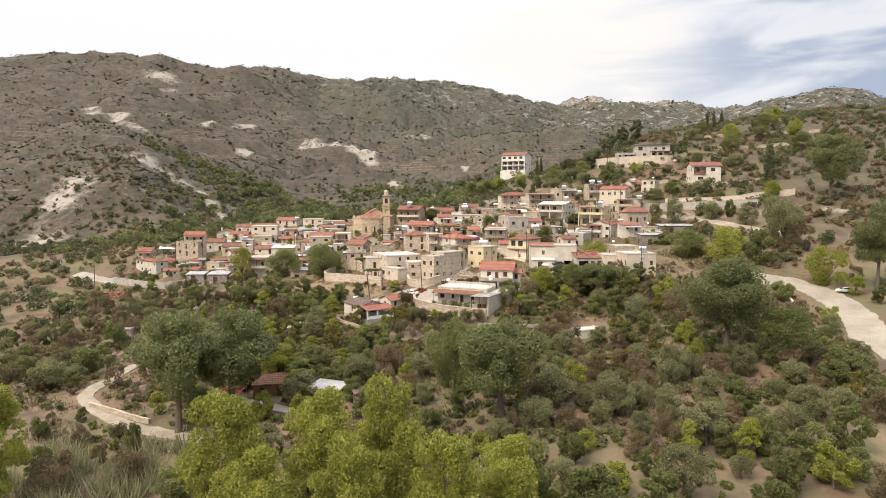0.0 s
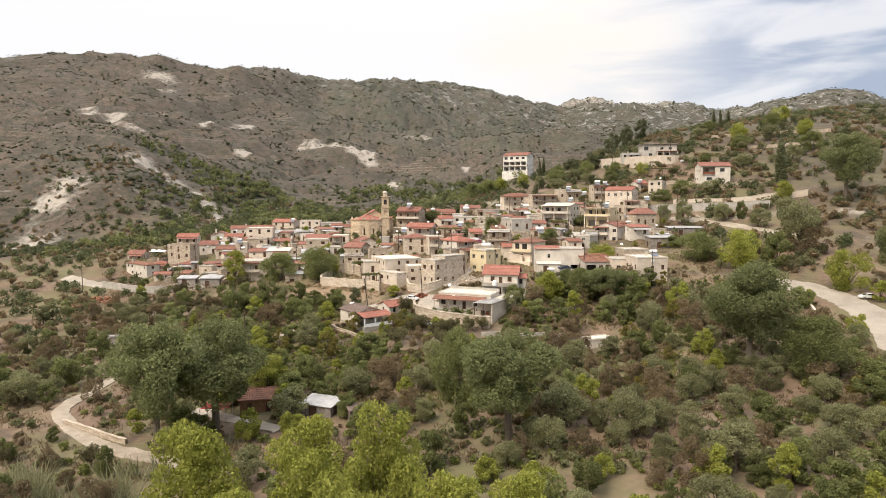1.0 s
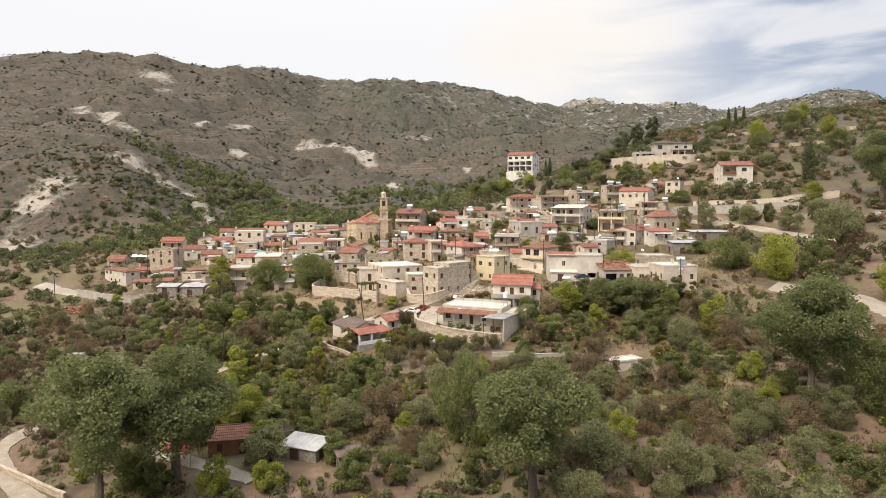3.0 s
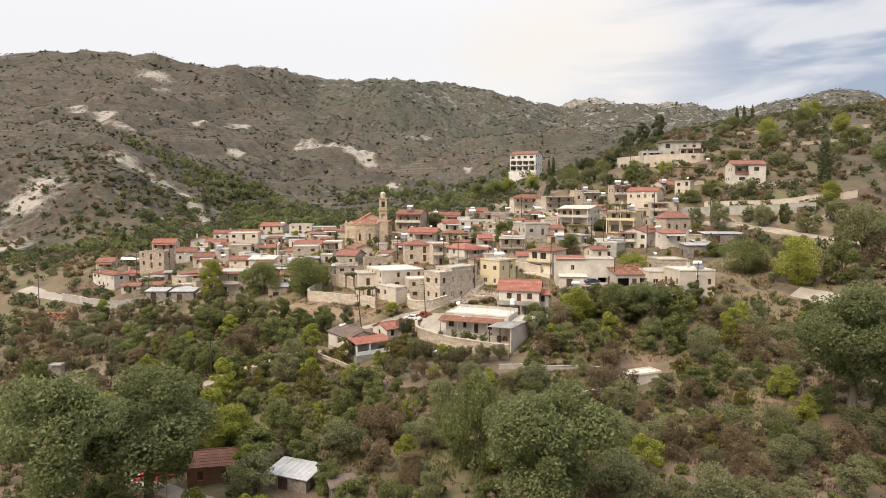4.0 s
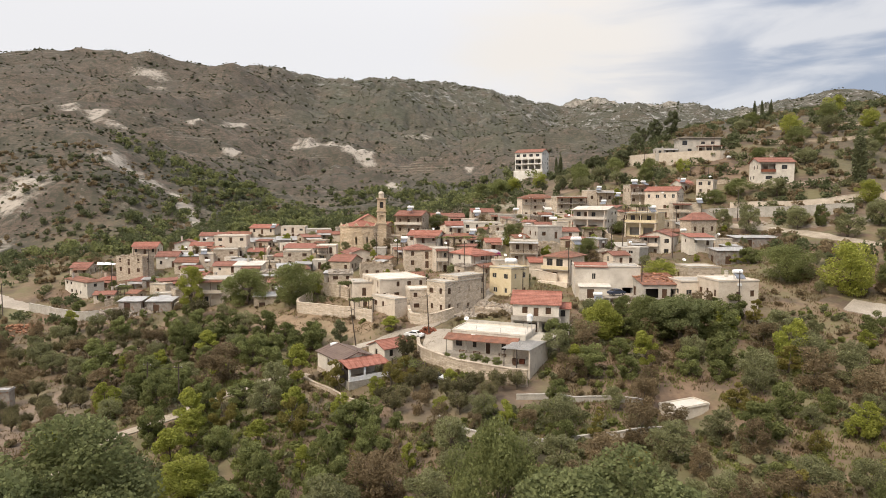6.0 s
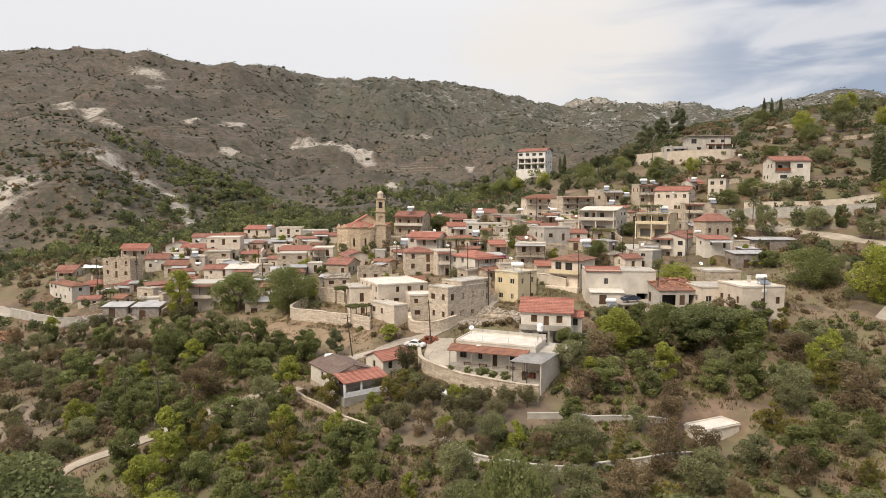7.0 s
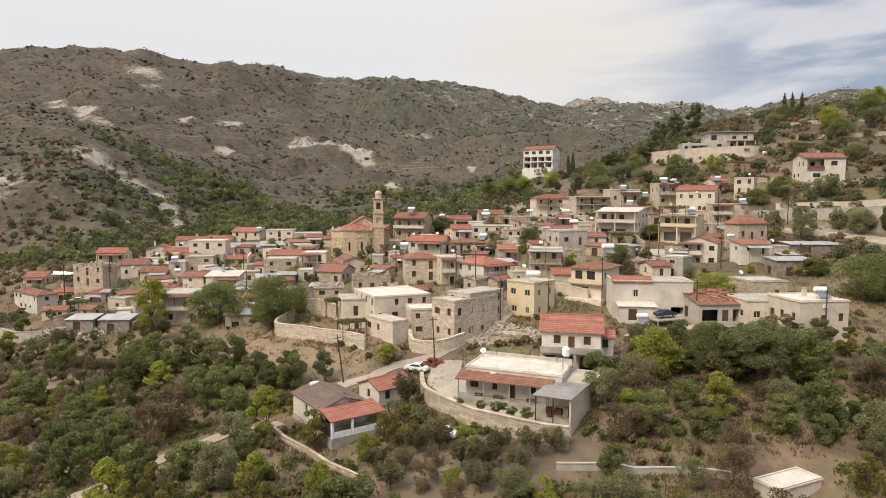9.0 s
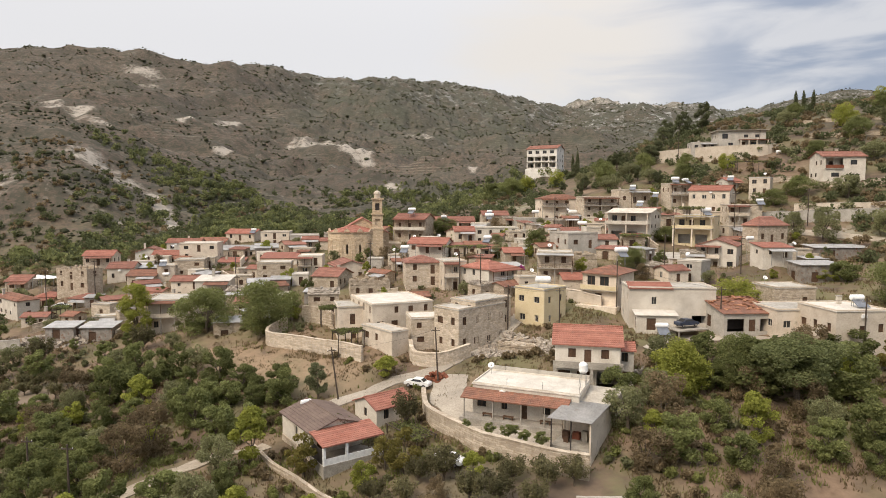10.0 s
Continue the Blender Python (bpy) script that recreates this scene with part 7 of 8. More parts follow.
def grove(x0, x1, y0, y1, gap, kinds, h, keep=1.0):
    """Trees scattered over a field, no two too close."""
    n = int((x1 - x0) * (y1 - y0) / (gap * gap) * 1.6 * keep)
    spots = np.array([(trng.uniform(x0, x1), trng.uniform(y0, y1)) for _ in range(n)])
    free = clear_mask(spots[:, 0], spots[:, 1])
    for (x, y), ok in zip(spots.tolist(), free):
        lim = (gap * trng.uniform(0.75, 1.15)) ** 2
        if ok and all((x - a) ** 2 + (y - b) ** 2 > lim for a, b in PLANTED):
            PLANTED.append((x, y))
            k = trng.choice(kinds)
            s = trng.uniform(0.7, 1.3)
            r = NOMINAL[k][1] / NOMINAL[k][0]
            tree(k, x, y, h * s, h * s * r * trng.uniform(0.9, 1.2))


grove(-80, -28, 168, 209, 4.3, ["citrus", "citrus", "citrus", "olive", "citrus", "light", "dry"], 5.4, 1.1)
grove(-12, 22, 143, 153, 4.0, ["light", "citrus", "dry", "olive", "gold"], 3.2, 0.9)
grove(-62, -6, 136, 170, 4.6, ["citrus", "light", "citrus", "gold", "citrus", "olive", "light"], 5.2, 1.1)
grove(13, 64, 146, 190, 4.8, ["olive", "citrus", "light", "dry", "olive", "citrus", "dry", "gold"], 5.2, 1.1)
grove(8, 82, 96, 150, 4.2, ["olive", "gold", "olive", "dry", "citrus", "olive", "olive", "citrus", "dry", "light"], 4.4)
grove(-52, 10, 108, 142, 4.6, ["citrus", "light", "dry", "citrus", "olive", "light"], 4.8, 0.9)
grove(-4, 34, 106, 146, 7.0, ["fig", "walnut", "fig"], 8.0, 0.5)
grove(-125, -56, 128, 222, 5.4, ["dry", "citrus", "rod", "olive", "dry", "citrus", "olive"], 4.6, 1.1)
grove(-16, 20, 138, 153, 3.6, ["light", "citrus", "dry", "olive", "gold"], 3.8, 1.0)
grove(-100, -48, 92, 118, 5.0, ["rod", "rod", "citrus", "dry"], 2.6, 0.7)
grove(60, 128, 96, 178, 6.2, ["olive", "dry", "citrus", "olive", "light"], 4.2)
grove(84, 130, 188, 250, 7.0, ["dry", "olive", "dry", "pine", "olive"], 3.8, 0.8)
grove(-110, 90, 225, 325, 7.5, ["citrus", "olive", "light", "dry"], 3.3, 0.8)
grove(-34, 58, 40, 96, 5.0, ["citrus", "dry", "light", "citrus", "olive"], 5.0, 0.8)
grove(-120, -34, 20, 92, 8.0, ["citrus", "dry", "light"], 5.0, 0.6)
grove(40, 95, 318, 400, 9.0, ["pine", "pine", "olive"], 6.0, 0.6)


def slope_brush(name, label, mat, zones, gap, size, seed, limit=70000):
    """Bushes and small trees of the open slopes, too many to count."""
    rng = np.random.RandomState(seed)
    cen, rad = [], []
    for x0, x1, y0, y1, keep in zones:
        n = int((x1 - x0) * (y1 - y0) / gap**2 * keep)
        x, y = rng.uniform(x0, x1, n), rng.uniform(y0, y1, n)
        ok = clear_mask(x, y, 1.0) & (waves(x, y, 40, seed, 3) > -0.25)
        x, y = x[ok], y[ok]
        z = ground_z(x, y)
        for a, b, c in zip(x, y, z):
            s = size * rng.uniform(0.55, 1.35)
            for k in range(4):
                cen.append((a + rng.normal(0, 0.35) * s, b + rng.normal(0, 0.35) * s, c + s * rng.uniform(0.3, 1.05)))
                rad.append(s * rng.uniform(0.4, 0.62))
    me = leaf_cloud(rng, cen, rad, min(limit, len(cen) * 30), 0.44 if limit < 150000 else 0.24, 0.85)
    me.name = name
    me.materials.append(mat)
    tagged(new(name, me), label, "bushes", kind="stuff")


slope_brush("slope_bushes", "brown half-dry bushes covering the open slopes", LEAF["dry"], ((84, 240, 190, 310, 1.6), (90, 260, 300, 450, 1.3), (-200, -118, 190, 330, 0.8), (-290, -110, 320, 520, 0.7), (-130, 30, 330, 440, 0.6)), 6.5, 1.6, 61, 148000)
slope_brush("slope_trees", "dark green small trees dotted over the slopes", LEAF["pine_far"], ((84, 240, 200, 310, 0.8), (30, 260, 305, 450, 1.1), (-200, -112, 180, 330, 1.0), (-260, -100, 322, 480, 0.8), (-140, 40, 326, 450, 1.6)), 7.5, 2.3, 62, 148000)
slope_brush("slope_olives", "grey-green olive bushes on the slopes", LEAF["olive"], ((84, 280, 190, 310, 0.7), (60, 280, 300, 450, 0.6), (-200, -118, 180, 330, 0.8)), 8.0, 2.1, 63)

slope_brush("vegetable_rows", "leafy yellow-green crops covering the lower plot", LEAF["light_weed"], ((-6, 24, 143, 156, 5.0), (-42, -16, 140, 158, 3.0)), 2.4, 0.45, 67, 170000)
slope_brush("undergrowth", "low green undergrowth between the orchard trees", LEAF["light_weed"], ((-60, 85, 96, 190, 0.75), (-80, -20, 165, 210, 0.6), (-30, 60, 45, 100, 1.0), (-110, -60, 120, 215, 0.35)), 3.2, 0.75, 64, 170000)
slope_brush("dry_undergrowth", "low brown and grey-green scrub between the trees", LEAF["olive"], ((0, 90, 92, 190, 0.9), (-120, -55, 95, 225, 0.6), (-60, 10, 100, 170, 0.5), (-120, 100, 210, 325, 0.25)), 3.2, 0.8, 65, 190000)
slope_brush("dry_brush", "low brown thorny brush on banks and fallow plots", LEAF["dry"], ((-60, 95, 100, 200, 0.9), (-130, -50, 120, 232, 0.8), (-30, 30, 196, 232, 0.3)), 3.2, 0.75, 66, 190000)


# far scrub on the hillsides, beyond counting
def hill_scrub():
    rng = np.random.RandomState(8)
    bm = bmesh.new()
    bmesh.ops.create_icosphere(bm, subdivisions=1, radius=1.0)
    base = np.array([v.co[:] for v in bm.verts])
    tri = np.array([[v.index for v in f.verts] for f in bm.faces])
    bm.free()
    n = 150000
    d = 330 + 2300 * rng.random_sample(n) ** 1.7
    u = rng.uniform(-0.95, 0.95, n)
    x, y = u * d, d
    dens = 0.36 + 0.7 * waves(x, y, 130, 41, 4) + 0.45 * waves(x, y, 30, 43, 2) + 0.3 * sstep((d - 900) / 700)
    ok = (rng.random_sample(n) < np.clip(dens + wood_mask(x, y) - soil_mask(x, y, x) * 1.3, 0.02, 0.85)) & ~((x > 40) & (y < 440)) & ~((x > -140) & (y < 345))
    x, y = x[ok], y[ok]
    z = ground_z(x, y)
    n = len(x)
    s = (0.35 + 0.75 * rng.random_sample(n) ** 2) * (0.62 + y / 1250) * np.where(rng.random_sample(n) < 0.06, 2.0, 1.0)
    co = np.empty((n, len(base), 3))
    wob = rng.uniform(0.6, 1.35, (n, len(base), 1))
    co[:] = base[None] * wob * s[:, None, None] * np.array((1.15, 1.15, 0.85))
    co[:, :, 0] += x[:, None]
    co[:, :, 1] += y[:, None]
    co[:, :, 2] += (z + s * 0.35)[:, None]
    faces = (tri[None] + (np.arange(n) * len(base))[:, None, None]).reshape(-1, 3)
    me = quick_mesh("hill_scrub", co.reshape(-1, 3), faces)
    me.materials.append(LEAF["scrub"])
    ob = new("hill_scrub", me)
    tagged(ob, "dark green scrub bushes dotted over the rocky hillsides", "scrub", kind="stuff")


hill_scrub()


def gully_wood():
    """The closed wood of the gully and the stream: many small crowns."""
    rng = np.random.RandomState(18)
    n = 9000
    x, y = rng.uniform(-260, 80, n), rng.uniform(305, 660, n)
    ok = (rng.random_sample(n) < wood_mask(x, y) ** 1.3 * 0.75) & ~((x > -96) & (y < 332)) & clear_mask(x, y, 2.0)
    x, y = x[ok], y[ok]
    z = ground_z(x, y)
    s = rng.uniform(1.2, 2.6, len(x)) * np.where(rng.random_sample(len(x)) < 0.12, 1.5, 1.0)
    for name, label, kind, pick in (("gully_trees", "light green trees filling the gully of the hill", "gully", 0), ("stream_trees", "dark green trees along the foot of the hill", "pine_far", 1)):
        q = (rng.random_sample(len(x)) < 0.42) == bool(pick)
        cen, rad = [], []
        for a, b, c, r in zip(x[q], y[q], z[q], s[q]):
            for k in range(5):
                cen.append((a + rng.normal(0, 0.5) * r, b + rng.normal(0, 0.5) * r, c + r * rng.uniform(0.35, 1.7)))
                rad.append(r * rng.uniform(0.4, 0.75))
        me = leaf_cloud(rng, cen, rad, len(cen) * 14, 0.62, 0.9)
        me.name = name
        me.materials.append(LEAF[kind])
        tagged(new(name, me), label, "trees", kind="stuff")


gully_wood()


def ground_cover(name, label, count, x0, x1, y0, y1, mat, size, tall, seed, avoid=True):
    """Tufts of dry grass and weeds as loose blades."""
    rng = np.random.RandomState(seed)
    x, y = rng.uniform(x0, x1, count), rng.uniform(y0, y1, count)
    keep = rng.random_sample(count) < np.clip(0.35 + 0.9 * waves(x, y, 14, seed, 3), 0, 1)
    if avoid:
        keep &= clear_mask(x, y, 0.2)
    x, y = x[keep], y[keep]
    z = ground_z(x, y)
    n = len(x)
    k = 5
    X, Y, Z = (np.repeat(c, k) for c in (x, y, z))
    a = rng.uniform(0, 6.283, n * k)
    X, Y = X + rng.normal(0, size, n * k), Y + rng.normal(0, size, n * k)
    hh = tall * rng.uniform(0.4, 1.2, n * k)
    lean = rng.normal(0, 0.35, (n * k, 2)) * hh[:, None]
    w = size * 0.35
    co = np.stack((np.stack((X - w * np.cos(a), Y - w * np.sin(a), Z - 0.05), 1), np.stack((X + w * np.cos(a), Y + w * np.sin(a), Z - 0.05), 1), np.stack((X + lean[:, 0], Y + lean[:, 1], Z + hh), 1)), axis=1).reshape(-1, 3)
    me = quick_mesh(name, co, np.arange(n * k * 3).reshape(-1, 3))
    me.materials.append(mat)
    tagged(new(name, me), label, name.replace("_", " "), kind="stuff")


ground_cover("reeds", "pale grey-green reeds in the valley bottom", 2600, -75, -38, 74, 97, LEAF["reed"], 0.35, 3.2, 51, False)
ground_cover("dry_grass", "dry brown grass and weeds between the orchards", 60000, -110, 95, 95, 215, LEAF["dry"], 0.28, 0.55, 52)
ground_cover("green_weeds", "low green weeds and vines on the plots", 24000, -60, 60, 120, 190, LEAF["light_weed"], 0.3, 0.5, 53)
ground_cover("plot_weeds", "low weeds and stubble on the tilled plots", 16000, -100, 20, 150, 222, LEAF["dry"], 0.25, 0.35, 57, False)
ground_cover("village_weeds", "dry weeds and grass between the houses", 26000, -130, 110, 205, 330, LEAF["dry"], 0.3, 0.6, 54)
ground_cover("yard_weeds", "green weeds along walls and plots", 12000, -110, 95, 165, 330, LEAF["light_weed"], 0.3, 0.5, 55)


# ---------------------------------------------------------------- tanks, poles, cars and clutter
def heater(x, y, z, rot=0, panel=True, stand=1.0, size=1.0):
    ob = thing("solar_water_heater" if panel else "water_tank", pose(x, y, z, 0, 0, rot), "white cylindrical water tank with tilted collector panel" if panel else "white cylindrical water tank on a metal stand", "water heater" if panel else "water tank")
    t = bmesh.new()
    r, L = 0.42 * size, 0.85 * size
    zt = stand + r
    tube(t, (-L, 0.3, zt), (L, 0.3, zt), r, r, 14)
    for s in (-1, 1):
        tube(t, (s * L, 0.3, zt), (s * (L + 0.14 * size), 0.3, zt), r, r * 0.55, 14)
    part("tank", t, M_WHITE, ob, smooth=False)
    lg = bmesh.new()
    foot = min(-0.3, gz(x, y) - z - 0.3)
    for sx in (-0.6, 0.6):
        for sy in (0.05, 0.55):
            tube(lg, (sx * size, sy, foot), (sx * size, sy, stand + 0.12), 0.035, 0.035, 5)
    for sx in (-0.6, 0.6):
        tube(lg, (sx * size, 0.05, stand * 0.5), (sx * size, 0.55, stand), 0.025, 0.025, 5)
    part("stand", lg, M_STEEL, ob)
    if panel:
        p = bmesh.new()
        slab(p, ((-0.95, -1.7, 0.25), (0.95, -1.7, 0.25), (0.95, 0.1, stand + 0.15), (-0.95, 0.1, stand + 0.15)), 0.09)
        part("collector_panel", p, M_PANEL, ob)
    return ob


heater(-82.2, 268.4, 10.6, 12)
heater(-72.8, 322.1, 17.2, -6)
heater(-3.6, 308.5, 22.5, 27)
heater(12.3, 315.4, 24.3, -27)
heater(74.3, 296.7, 35.0, 26)
heater(58.8, 302.4, 33.0, -22)
heater(92.5, 305.4, 36.3, -30)
heater(84.0, 268.3, 28.3, -9)
heater(-14.0, 255.0, 15.7, -11, True, 1.0, 1.2)
heater(8.2, 268.0, 17.6, -20, True, 1.0, 1.2)
heater(26.4, 300.0, 24.3, 13, False, 1.0, 1.2)
heater(39.7, 305.0, 24.2, 11, False, 1.0, 1.5)
heater(36.8, 278.0, 21.3, -20, False, 1.0, 1.4)
heater(14.7, 211.0, 12.6, -9, False, 1.0, 1.5)
heater(34.6, 229.0, 17.0, 8, True, 1.0, 1.5)
heater(64.8, 258.0, 25.5, 2, True, 1.0, 1.4)
heater(70.8, 297.0, 35.2, -10, True, 1.0, 1.3)
heater(69.4, 243.0, 19.1, 14, False, 1.0, 1.0)
heater(61.8, 192.0, 12.4, -1, True, 1.0, 1.1)
heater(121.7, 330.0, 46.6, 9, False, 1.0, 1.3)
heater(-14.3, 300.0, 24.9, -16, True, 1.0, 1.3)
heater(33.6, 200.0, 6.2, -4, True, 1.0, 1.1)


def upright_tank(x, y, z, r, h, stand):
    ob = thing("water_tank", pose(x, y, z), "white upright water tank on a tall steel stand", "water tank")
    t = bmesh.new()
    for z0, z1, r0, r1 in ((0, 0.15, 0.7, 1.0), (0.15, 0.75, 1.0, 1.0), (0.75, 0.95, 1.0, 0.6), (0.95, 1.0, 0.6, 0.25)):
        tube(t, (0, 0, stand + z0 * h), (0, 0, stand + z1 * h), r * r0, r * r1, 14)
    part("tank", t, M_WHITE, ob)
    for k in range(4):
        q = bmesh.new()
        a = math.pi / 4 + math.pi / 2 * k
        tube(q, (r * 1.1 * math.cos(a), r * 1.1 * math.sin(a), -0.3), (r * 0.7 * math.cos(a), r * 0.7 * math.sin(a), stand + 0.05), 0.04, 0.04, 5)
        part("leg", q, M_STEEL, ob)


upright_tank(14.6, 176.0, 4.0, 0.6, 1.5, 1.9)
heater(12.1, 312.0, 22.8, -4, True, 1.0, 1.6)
heater(-78.9, 262.0, 7.7, -8, False, 1.0, 1.0)
heater(-119.4, 272.0, 5.5, -28, False, 1.0, 1.3)
heater(57.5, 290.0, 27.7, -28, True, 1.0, 1.0)
heater(65.6, 300.0, 30.6, -29, True, 1.0, 1.0)
heater(-23.5, 180.0, -0.4, 35, True, 0.5, 0.8)


def pole(x, y, top, lean=0.0, arm=True, z=None):
    g = gz(x, y) if z is None else z
    h = max(4.0, top - g)
    ob = thing("utility_pole", pose(x, y, g, 0, lean, 0), "dark weathered wooden utility pole", "utility pole", "utility poles of the village")
    b = bmesh.new()
    tube(b, (0, 0, -1.0), (0, 0, h), 0.15, 0.10, 8)
    part("pole", b, M_POLE, ob)
    if arm:
        a = bmesh.new()
        box(a, -0.7, -0.05, h - 0.6, 0.7, 0.05, h - 0.48)
        part("crossarm", a, M_POLE, ob)
        for s in (-0.6, 0.0, 0.6):
            i = bmesh.new()
            tube(i, (s, 0, h - 0.48), (s, 0, h - 0.3), 0.04, 0.03, 6)
            part("insulator", i, M_WHITE, ob)
    return ob


POLES = ((-5.0, 191.3, 9.0, -3), (-20.4, 188.2, 6.5, -7), (7.9, 209.0, 13.5, 0), (17.4, 208.4, 13.0, 0), (29.5, 214.0, 17.5, 0), (43.5, 199.8, 14.5, 0), (59.8, 187.0, 14.5, 0), (-23.0, 255.9, 18.5, 0), (-15.8, 248.0, 17.5, 0), (-0.5, 231.7, 18.0, 0), (3.8, 226.0, 18.0, 0), (62.5, 233.0, 21.5, 0), (74.4, 262.6, 32.0, 0), (95.0, 264.0, 33.0, 0), (-47.9, 164.0, 0.5, 0), (-54.9, 167.5, 0.0, 0), (45.0, 232.0, 22.0, 0), (52.5, 247.0, 24.0, 0), (30.0, 285.0, 30.5, 0), (-60.0, 262.0, 14.5, 0), (-52.5, 240.0, 11.5, 0), (-105.0, 252.0, 11.5, 0), (-98.0, 262.0, 13.0, 0), (-131.0, 240.0, 4.5, 0), (118.0, 338.0, 60.0, 0), (92.0, 352.0, 60.0, 0))
for px, py, top, lean in POLES:
    pole(px, py, top, lean)


def cable(p, q, sag):
    """A thin cable hanging between two pole heads."""
    a, b = Vector(p), Vector(q)
    m = bmesh.new()
    last = a
    for i in range(1, 13):
        f = i / 12
        nxt = a.lerp(b, f) - Vector((0, 0, 4 * sag * f * (1 - f)))
        tube(m, last, nxt, 0.015, 0.015, 4, False)
        last = nxt
    tagged(new("power_cable", mesh_of("power_cable", m, M_IRON)), "thin dark power cable strung between wooden poles", "cable", "power cables of the village")


def head(k):
    px, py, top, lean = POLES[k]
    g = gz(px, py)
    h = max(4.0, top - g) - 0.35
    return px + math.sin(radians(lean)) * h, py, g + math.cos(radians(lean)) * h


for k0, k1 in ((1, 0), (0, 2), (2, 3), (3, 4), (4, 5), (5, 6), (7, 8), (8, 9), (9, 10), (11, 12), (12, 13), (14, 15), (16, 17), (19, 20), (21, 22)):
    cable(head(k0), head(k1), 0.6)


def car(x, y, rot, paint, label, z=None, tilt=0):
    ob = thing("car", pose(x, y, gz(x, y) + 0.2 if z is None else z, 0, tilt, rot), label, "car")
    prof = ((-2.1, 0.35), (-2.12, 0.75), (-1.95, 0.92), (-1.25, 0.95), (-0.75, 1.38), (0.55, 1.40), (1.15, 0.95), (1.95, 0.85), (2.1, 0.65), (2.1, 0.35))
    b = bmesh.new()
    L = [b.verts.new((p, -0.8 + (0.12 if q > 1.0 else 0), q)) for p, q in prof]
    R = [b.verts.new((p, 0.8 - (0.12 if q > 1.0 else 0), q)) for p, q in prof]
    b.faces.new(L)
    b.faces.new(R[::-1])
    for i in range(len(prof)):
        j = (i + 1) % len(prof)
        b.faces.new((L[j], L[i], R[i], R[j]))
    bmesh.ops.bevel(b, geom=b.edges[:], offset=0.04, segments=1, affect="EDGES")
    part("body", b, paint, ob)
    for s in (-1, 1):
        g = bmesh.new()
        v = [(-1.05, s * 0.79, 0.99), (0.95, s * 0.79, 0.99), (0.5, s * 0.70, 1.33), (-0.7, s * 0.70, 1.33)]
        g.faces.new([g.verts.new(c) for c in (v if s < 0 else v[::-1])])
        part("side_window", g, M_GLASS, ob)
    for (xa, za), (xb, zb), nm in (((-1.27, 0.99), (-0.79, 1.36), "rear_window"), ((1.15, 0.99), (0.58, 1.37), "windscreen")):
        g = bmesh.new()
        o = 0.03 * (1 if xa > 0 else -1)
        g.faces.new([g.verts.new(c) for c in ((xa + o, -0.66, za), (xa + o, 0.66, za), (xb + o, 0.6, zb), (xb + o, -0.6, zb))])
        part(nm, g, M_GLASS, ob)
    for sx in (-1.3, 1.3):
        for sy in (-0.74, 0.74):
            w = bmesh.new()
            tube(w, (sx, sy - 0.1, 0.3), (sx, sy + 0.1, 0.3), 0.3, 0.3, 14)
            wh = part("wheel", w, M_IRON, ob)
            r = bmesh.new()
            tube(r, (sx, sy - 0.11, 0.3), (sx, sy + 0.11, 0.3), 0.17, 0.17, 10)
            part("rim", r, M_STEEL, wh)
    for sy in (-0.55, 0.55):
        l = bmesh.new()
        box(l, 2.08, sy - 0.14, 0.62, 2.13, sy + 0.14, 0.74)
        part("headlight", l, M_WHITE, ob)
    return ob


M_CARWHITE = plain("white_car_paint", (0.72, 0.71, 0.68), 0.3)
M_CARBLUE = plain("dark_car_paint", (0.045, 0.055, 0.08), 0.3)
car(-8.2, 190.6, 158, M_CARWHITE, "old white sedan parked beside the street")
car(108.2, 168.0, 176, M_CARWHITE, "white sedan parked on the concrete road")
car(38.0, 200.6, 20, M_CARBLUE, "dark blue hatchback parked on a raised slab", 7.45)
car(-104.0, 256.5, 20, M_CARWHITE, "small white van parked between houses")
car(-34.5, 300.0, 160, M_RUST, "dark red car parked by the church")
car(-3.6, 167.6, 150, M_CARWHITE, "white pickup half hidden among orchard bushes")
slabs = thing("parking_slab", pose(38.0, 200.6, 7.2, 0, 0, 20), "raised concrete parking slab on posts", "slab")
part("deck", boxes((-3.2, -1.9, -0.2, 3.2, 1.9, 0.02)), M_SLAB, slabs)
for sx in (-3, 3):
    for sy in (-1.7, 1.7):
        part("post", boxes((sx - 0.1, sy - 0.1, -3.0, sx + 0.1, sy + 0.1, -0.204)), M_SLAB, slabs)


def heap(name, x, y, r, h, mat, label, seed, n=60):
    """A heap of broken blocks, beyond counting."""
    rng = random.Random(seed)
    bm = bmesh.new()
    for i in range(n):
        a, q = rng.uniform(0, 6.283), r * math.sqrt(rng.random())
        px, py = x + q * math.cos(a), y + q * math.sin(a) * 0.7
        s = rng.uniform(0.15, 0.55)
        box(bm, -s, -s * 0.6, -s * 0.4, s, s * 0.6, s * 0.4, pose(px, py, gz(px, py) + h * (1 - q / r) * rng.random() + 0.1, rng.uniform(-40, 40), rng.uniform(-40, 40), rng.uniform(0, 180)))
    tagged(new(name, mesh_of(name, bm, mat)), label, "rubble", kind="stuff")


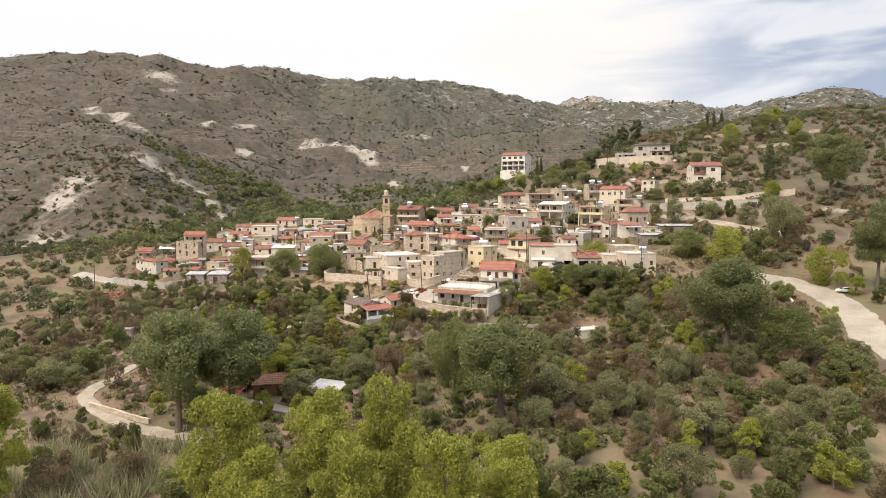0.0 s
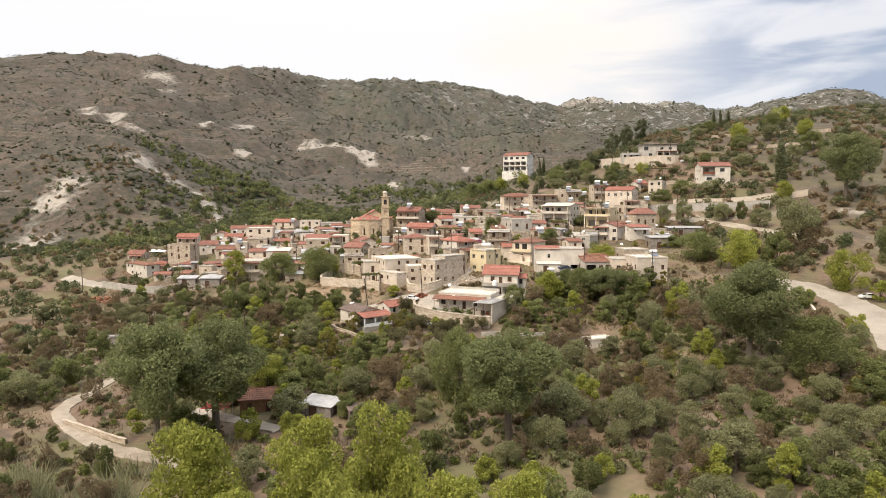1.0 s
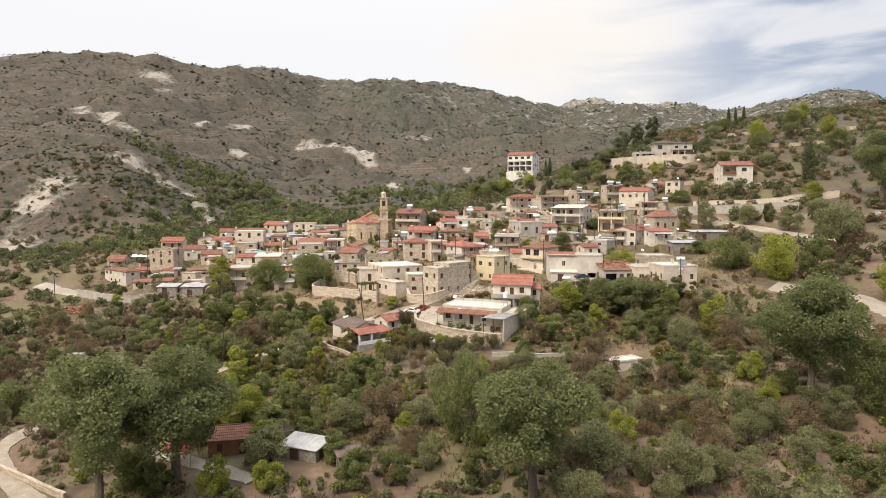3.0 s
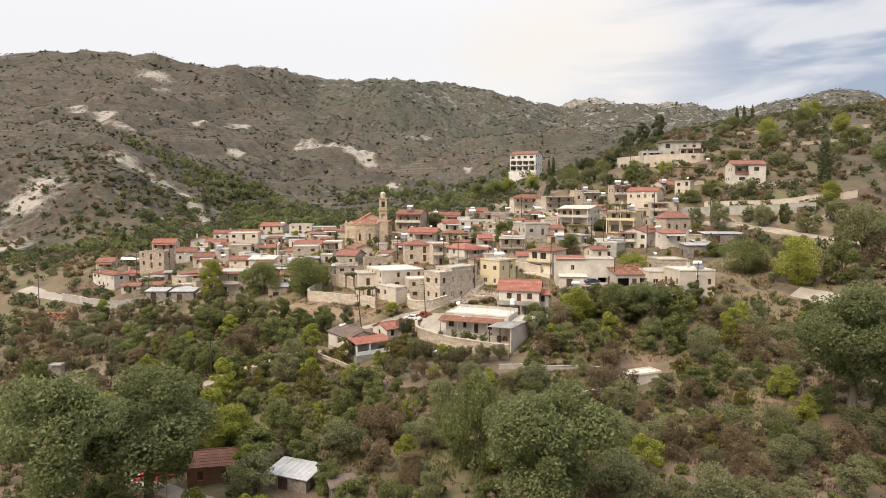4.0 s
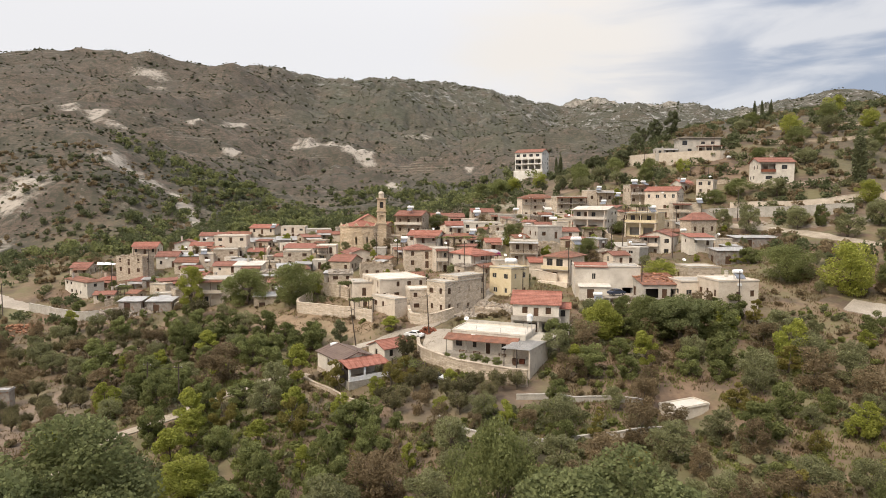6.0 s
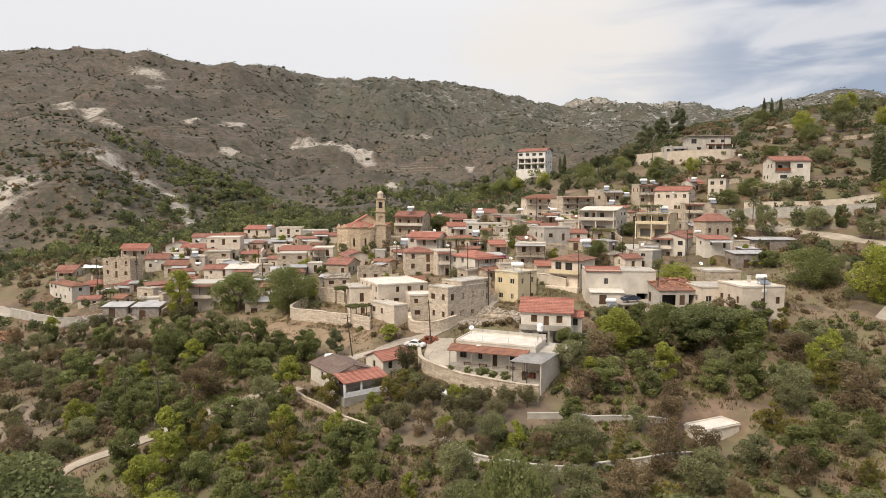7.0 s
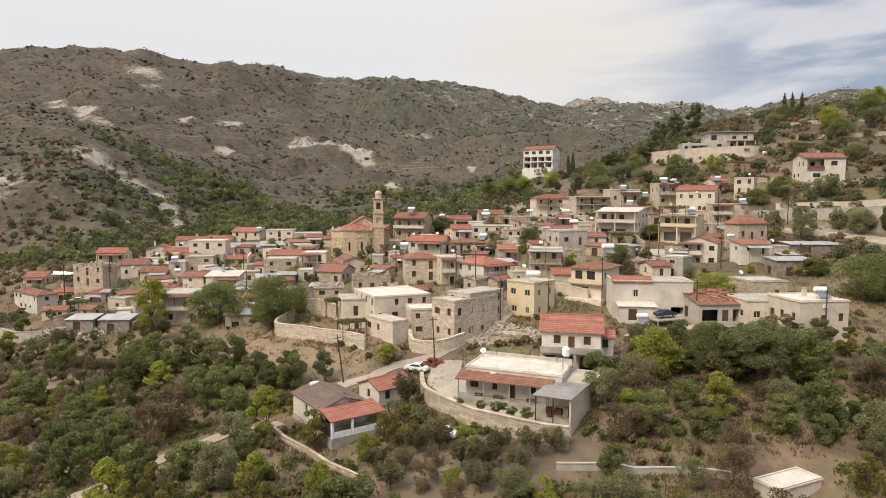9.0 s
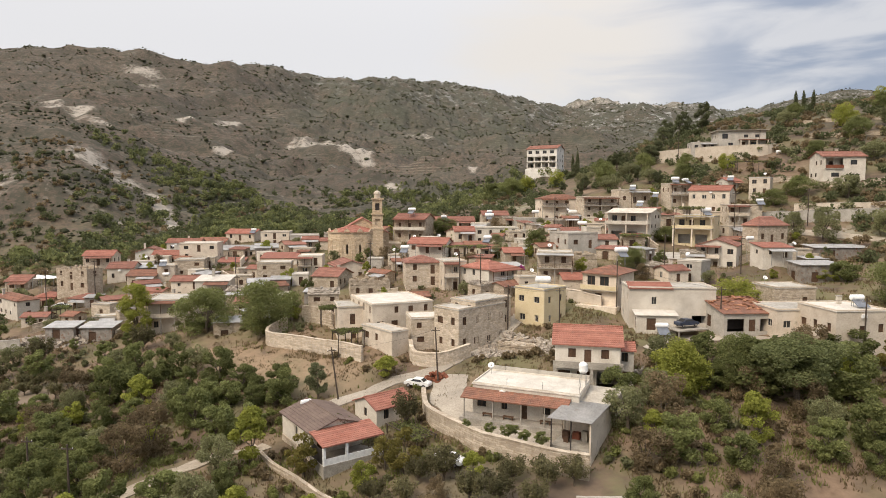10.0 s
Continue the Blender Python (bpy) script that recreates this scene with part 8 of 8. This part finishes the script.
heap("rubble_heap", 6.0, 205.5, 4.5, 1.2, COVER["rubble"], "rubble of a collapsed house beside the street", 1, 160)
heap("rubble_heap", 9.5, 203.0, 4.0, 1.0, COVER["rubble"], "broken stones and timber of a collapsed roof", 2, 130)
heap("rubble_heap", -97.0, 234.0, 6.5, 1.4, COVER["rubble"], "dark rubble on the bank below the sheds", 3, 180)
heap("rubble_heap", -86.0, 232.0, 5.0, 1.0, COVER["rubble"], "rubble and scrap on the bank", 4, 120)
heap("rubble_heap", -120.0, 226.0, 9.0, 1.8, COVER["loose"], "reddish rubble heap on the left slope", 5, 200)
heap("rubble_heap", -5.5, 192.5, 2.0, 1.4, M_RUST, "rusted scrap heaped at the street corner", 6, 40)
heap("rubble_heap", 4.5, 200.5, 3.5, 0.7, COVER["rubble"], "loose stones in front of a roofless ruin", 8, 110)
heap("rubble_heap", 14.0, 199.0, 4.5, 0.8, COVER["rubble"], "stones and old timber behind a red-roofed house", 9, 140)
heap("rubble_heap", 27.0, 187.0, 3.0, 0.8, COVER["rubble"], "scrap and stones beside the garden", 7, 70)


def pergola(x, y, z, w, d, h, rot, label, vine=True):
    ob = thing("pergola", pose(x, y, z, 0, 0, rot), label, "pergola")
    for sx in (-w / 2, 0, w / 2):
        for sy in (-d / 2, d / 2):
            part("post", boxes((sx - 0.07, sy - 0.07, -1.2, sx + 0.07, sy + 0.07, h)), M_POLE, ob)
    for i in range(6):
        yy = -d / 2 + i * d / 5
        part("beam", boxes((-w / 2 - 0.3, yy - 0.05, h + 0.004, w / 2 + 0.3, yy + 0.05, h + 0.12)), M_POLE, ob)
    if vine:
        rng = np.random.RandomState(int(abs(x) * 10) + 1)
        cen = [(rng.uniform(-w / 2, w / 2), rng.uniform(-d / 2, d / 2), h + 0.25) for _ in range(24)]
        me = leaf_cloud(rng, cen, [0.8] * 24, 900, 0.18, 0.35, 0.4)
        me.materials.append(LEAF["citrus"])
        part("vine", me, None, ob, "green vine covering the beams")


pergola(-21.5, 206.5, 2.2, 5.0, 3.0, 3.0, 30, "vine-covered timber pergola in a courtyard")
pergola(-26.0, 216.0, 5.6, 4.5, 2.5, 2.4, 15, "vine-covered pergola over an upper terrace")
pergola(2.0, 256.0, 14.5, 12.0, 4.0, 2.8, 5, "long vine-covered pergola between houses")
pergola(46.5, 258.0, 17.5, 8.0, 4.0, 2.8, -30, "vine-covered pergola below a white house")
pergola(60.5, 259.0, 25.3, 7.0, 3.0, 2.2, -34, "vine-covered roof pergola on a yellow house")
pergola(106.0, 316.0, 40.5, 14.0, 6.0, 3.0, -8, "wide dry vine pergola below the villa")
pergola(-100.0, 250.5, -1.0, 4.0, 3.0, 3.0, 10, "vine-covered pergola beside a pale house")
pergola(25.0, 172.0, -2.8, 6.0, 5.0, 1.8, -20, "bare timber vine frame in the garden", False)
pergola(-8.6, 175.6, -3.5, 7.0, 3.0, 1.7, -52, "low green vine frame below the retaining wall")


def tent(x, y, z, w, d, h, mat, label):
    ob = thing("canopy_tent", pose(x, y, z), label, "tent")
    b = bmesh.new()
    q = ((-w / 2, -d / 2, h), (w / 2, -d / 2, h), (w / 2, d / 2, h), (-w / 2, d / 2, h))
    for i in range(4):
        b.faces.new([b.verts.new(c) for c in (q[i], q[(i + 1) % 4], (0, 0, h + 0.8))])
    part("canopy", b, mat, ob)
    for c in q:
        part("leg", boxes((c[0] - 0.04, c[1] - 0.04, -0.6, c[0] + 0.04, c[1] + 0.04, h)), M_STEEL, ob)


tent(-39.0, 119.0, -10.0, 4.5, 3.5, 2.4, plain("red_canvas", (0.42, 0.05, 0.06), 0.8), "red canvas canopy among the trees")
tent(-117.0, 272.0, 4.2, 6.0, 4.0, 2.6, M_WHITE, "white canopy tent beside the houses")
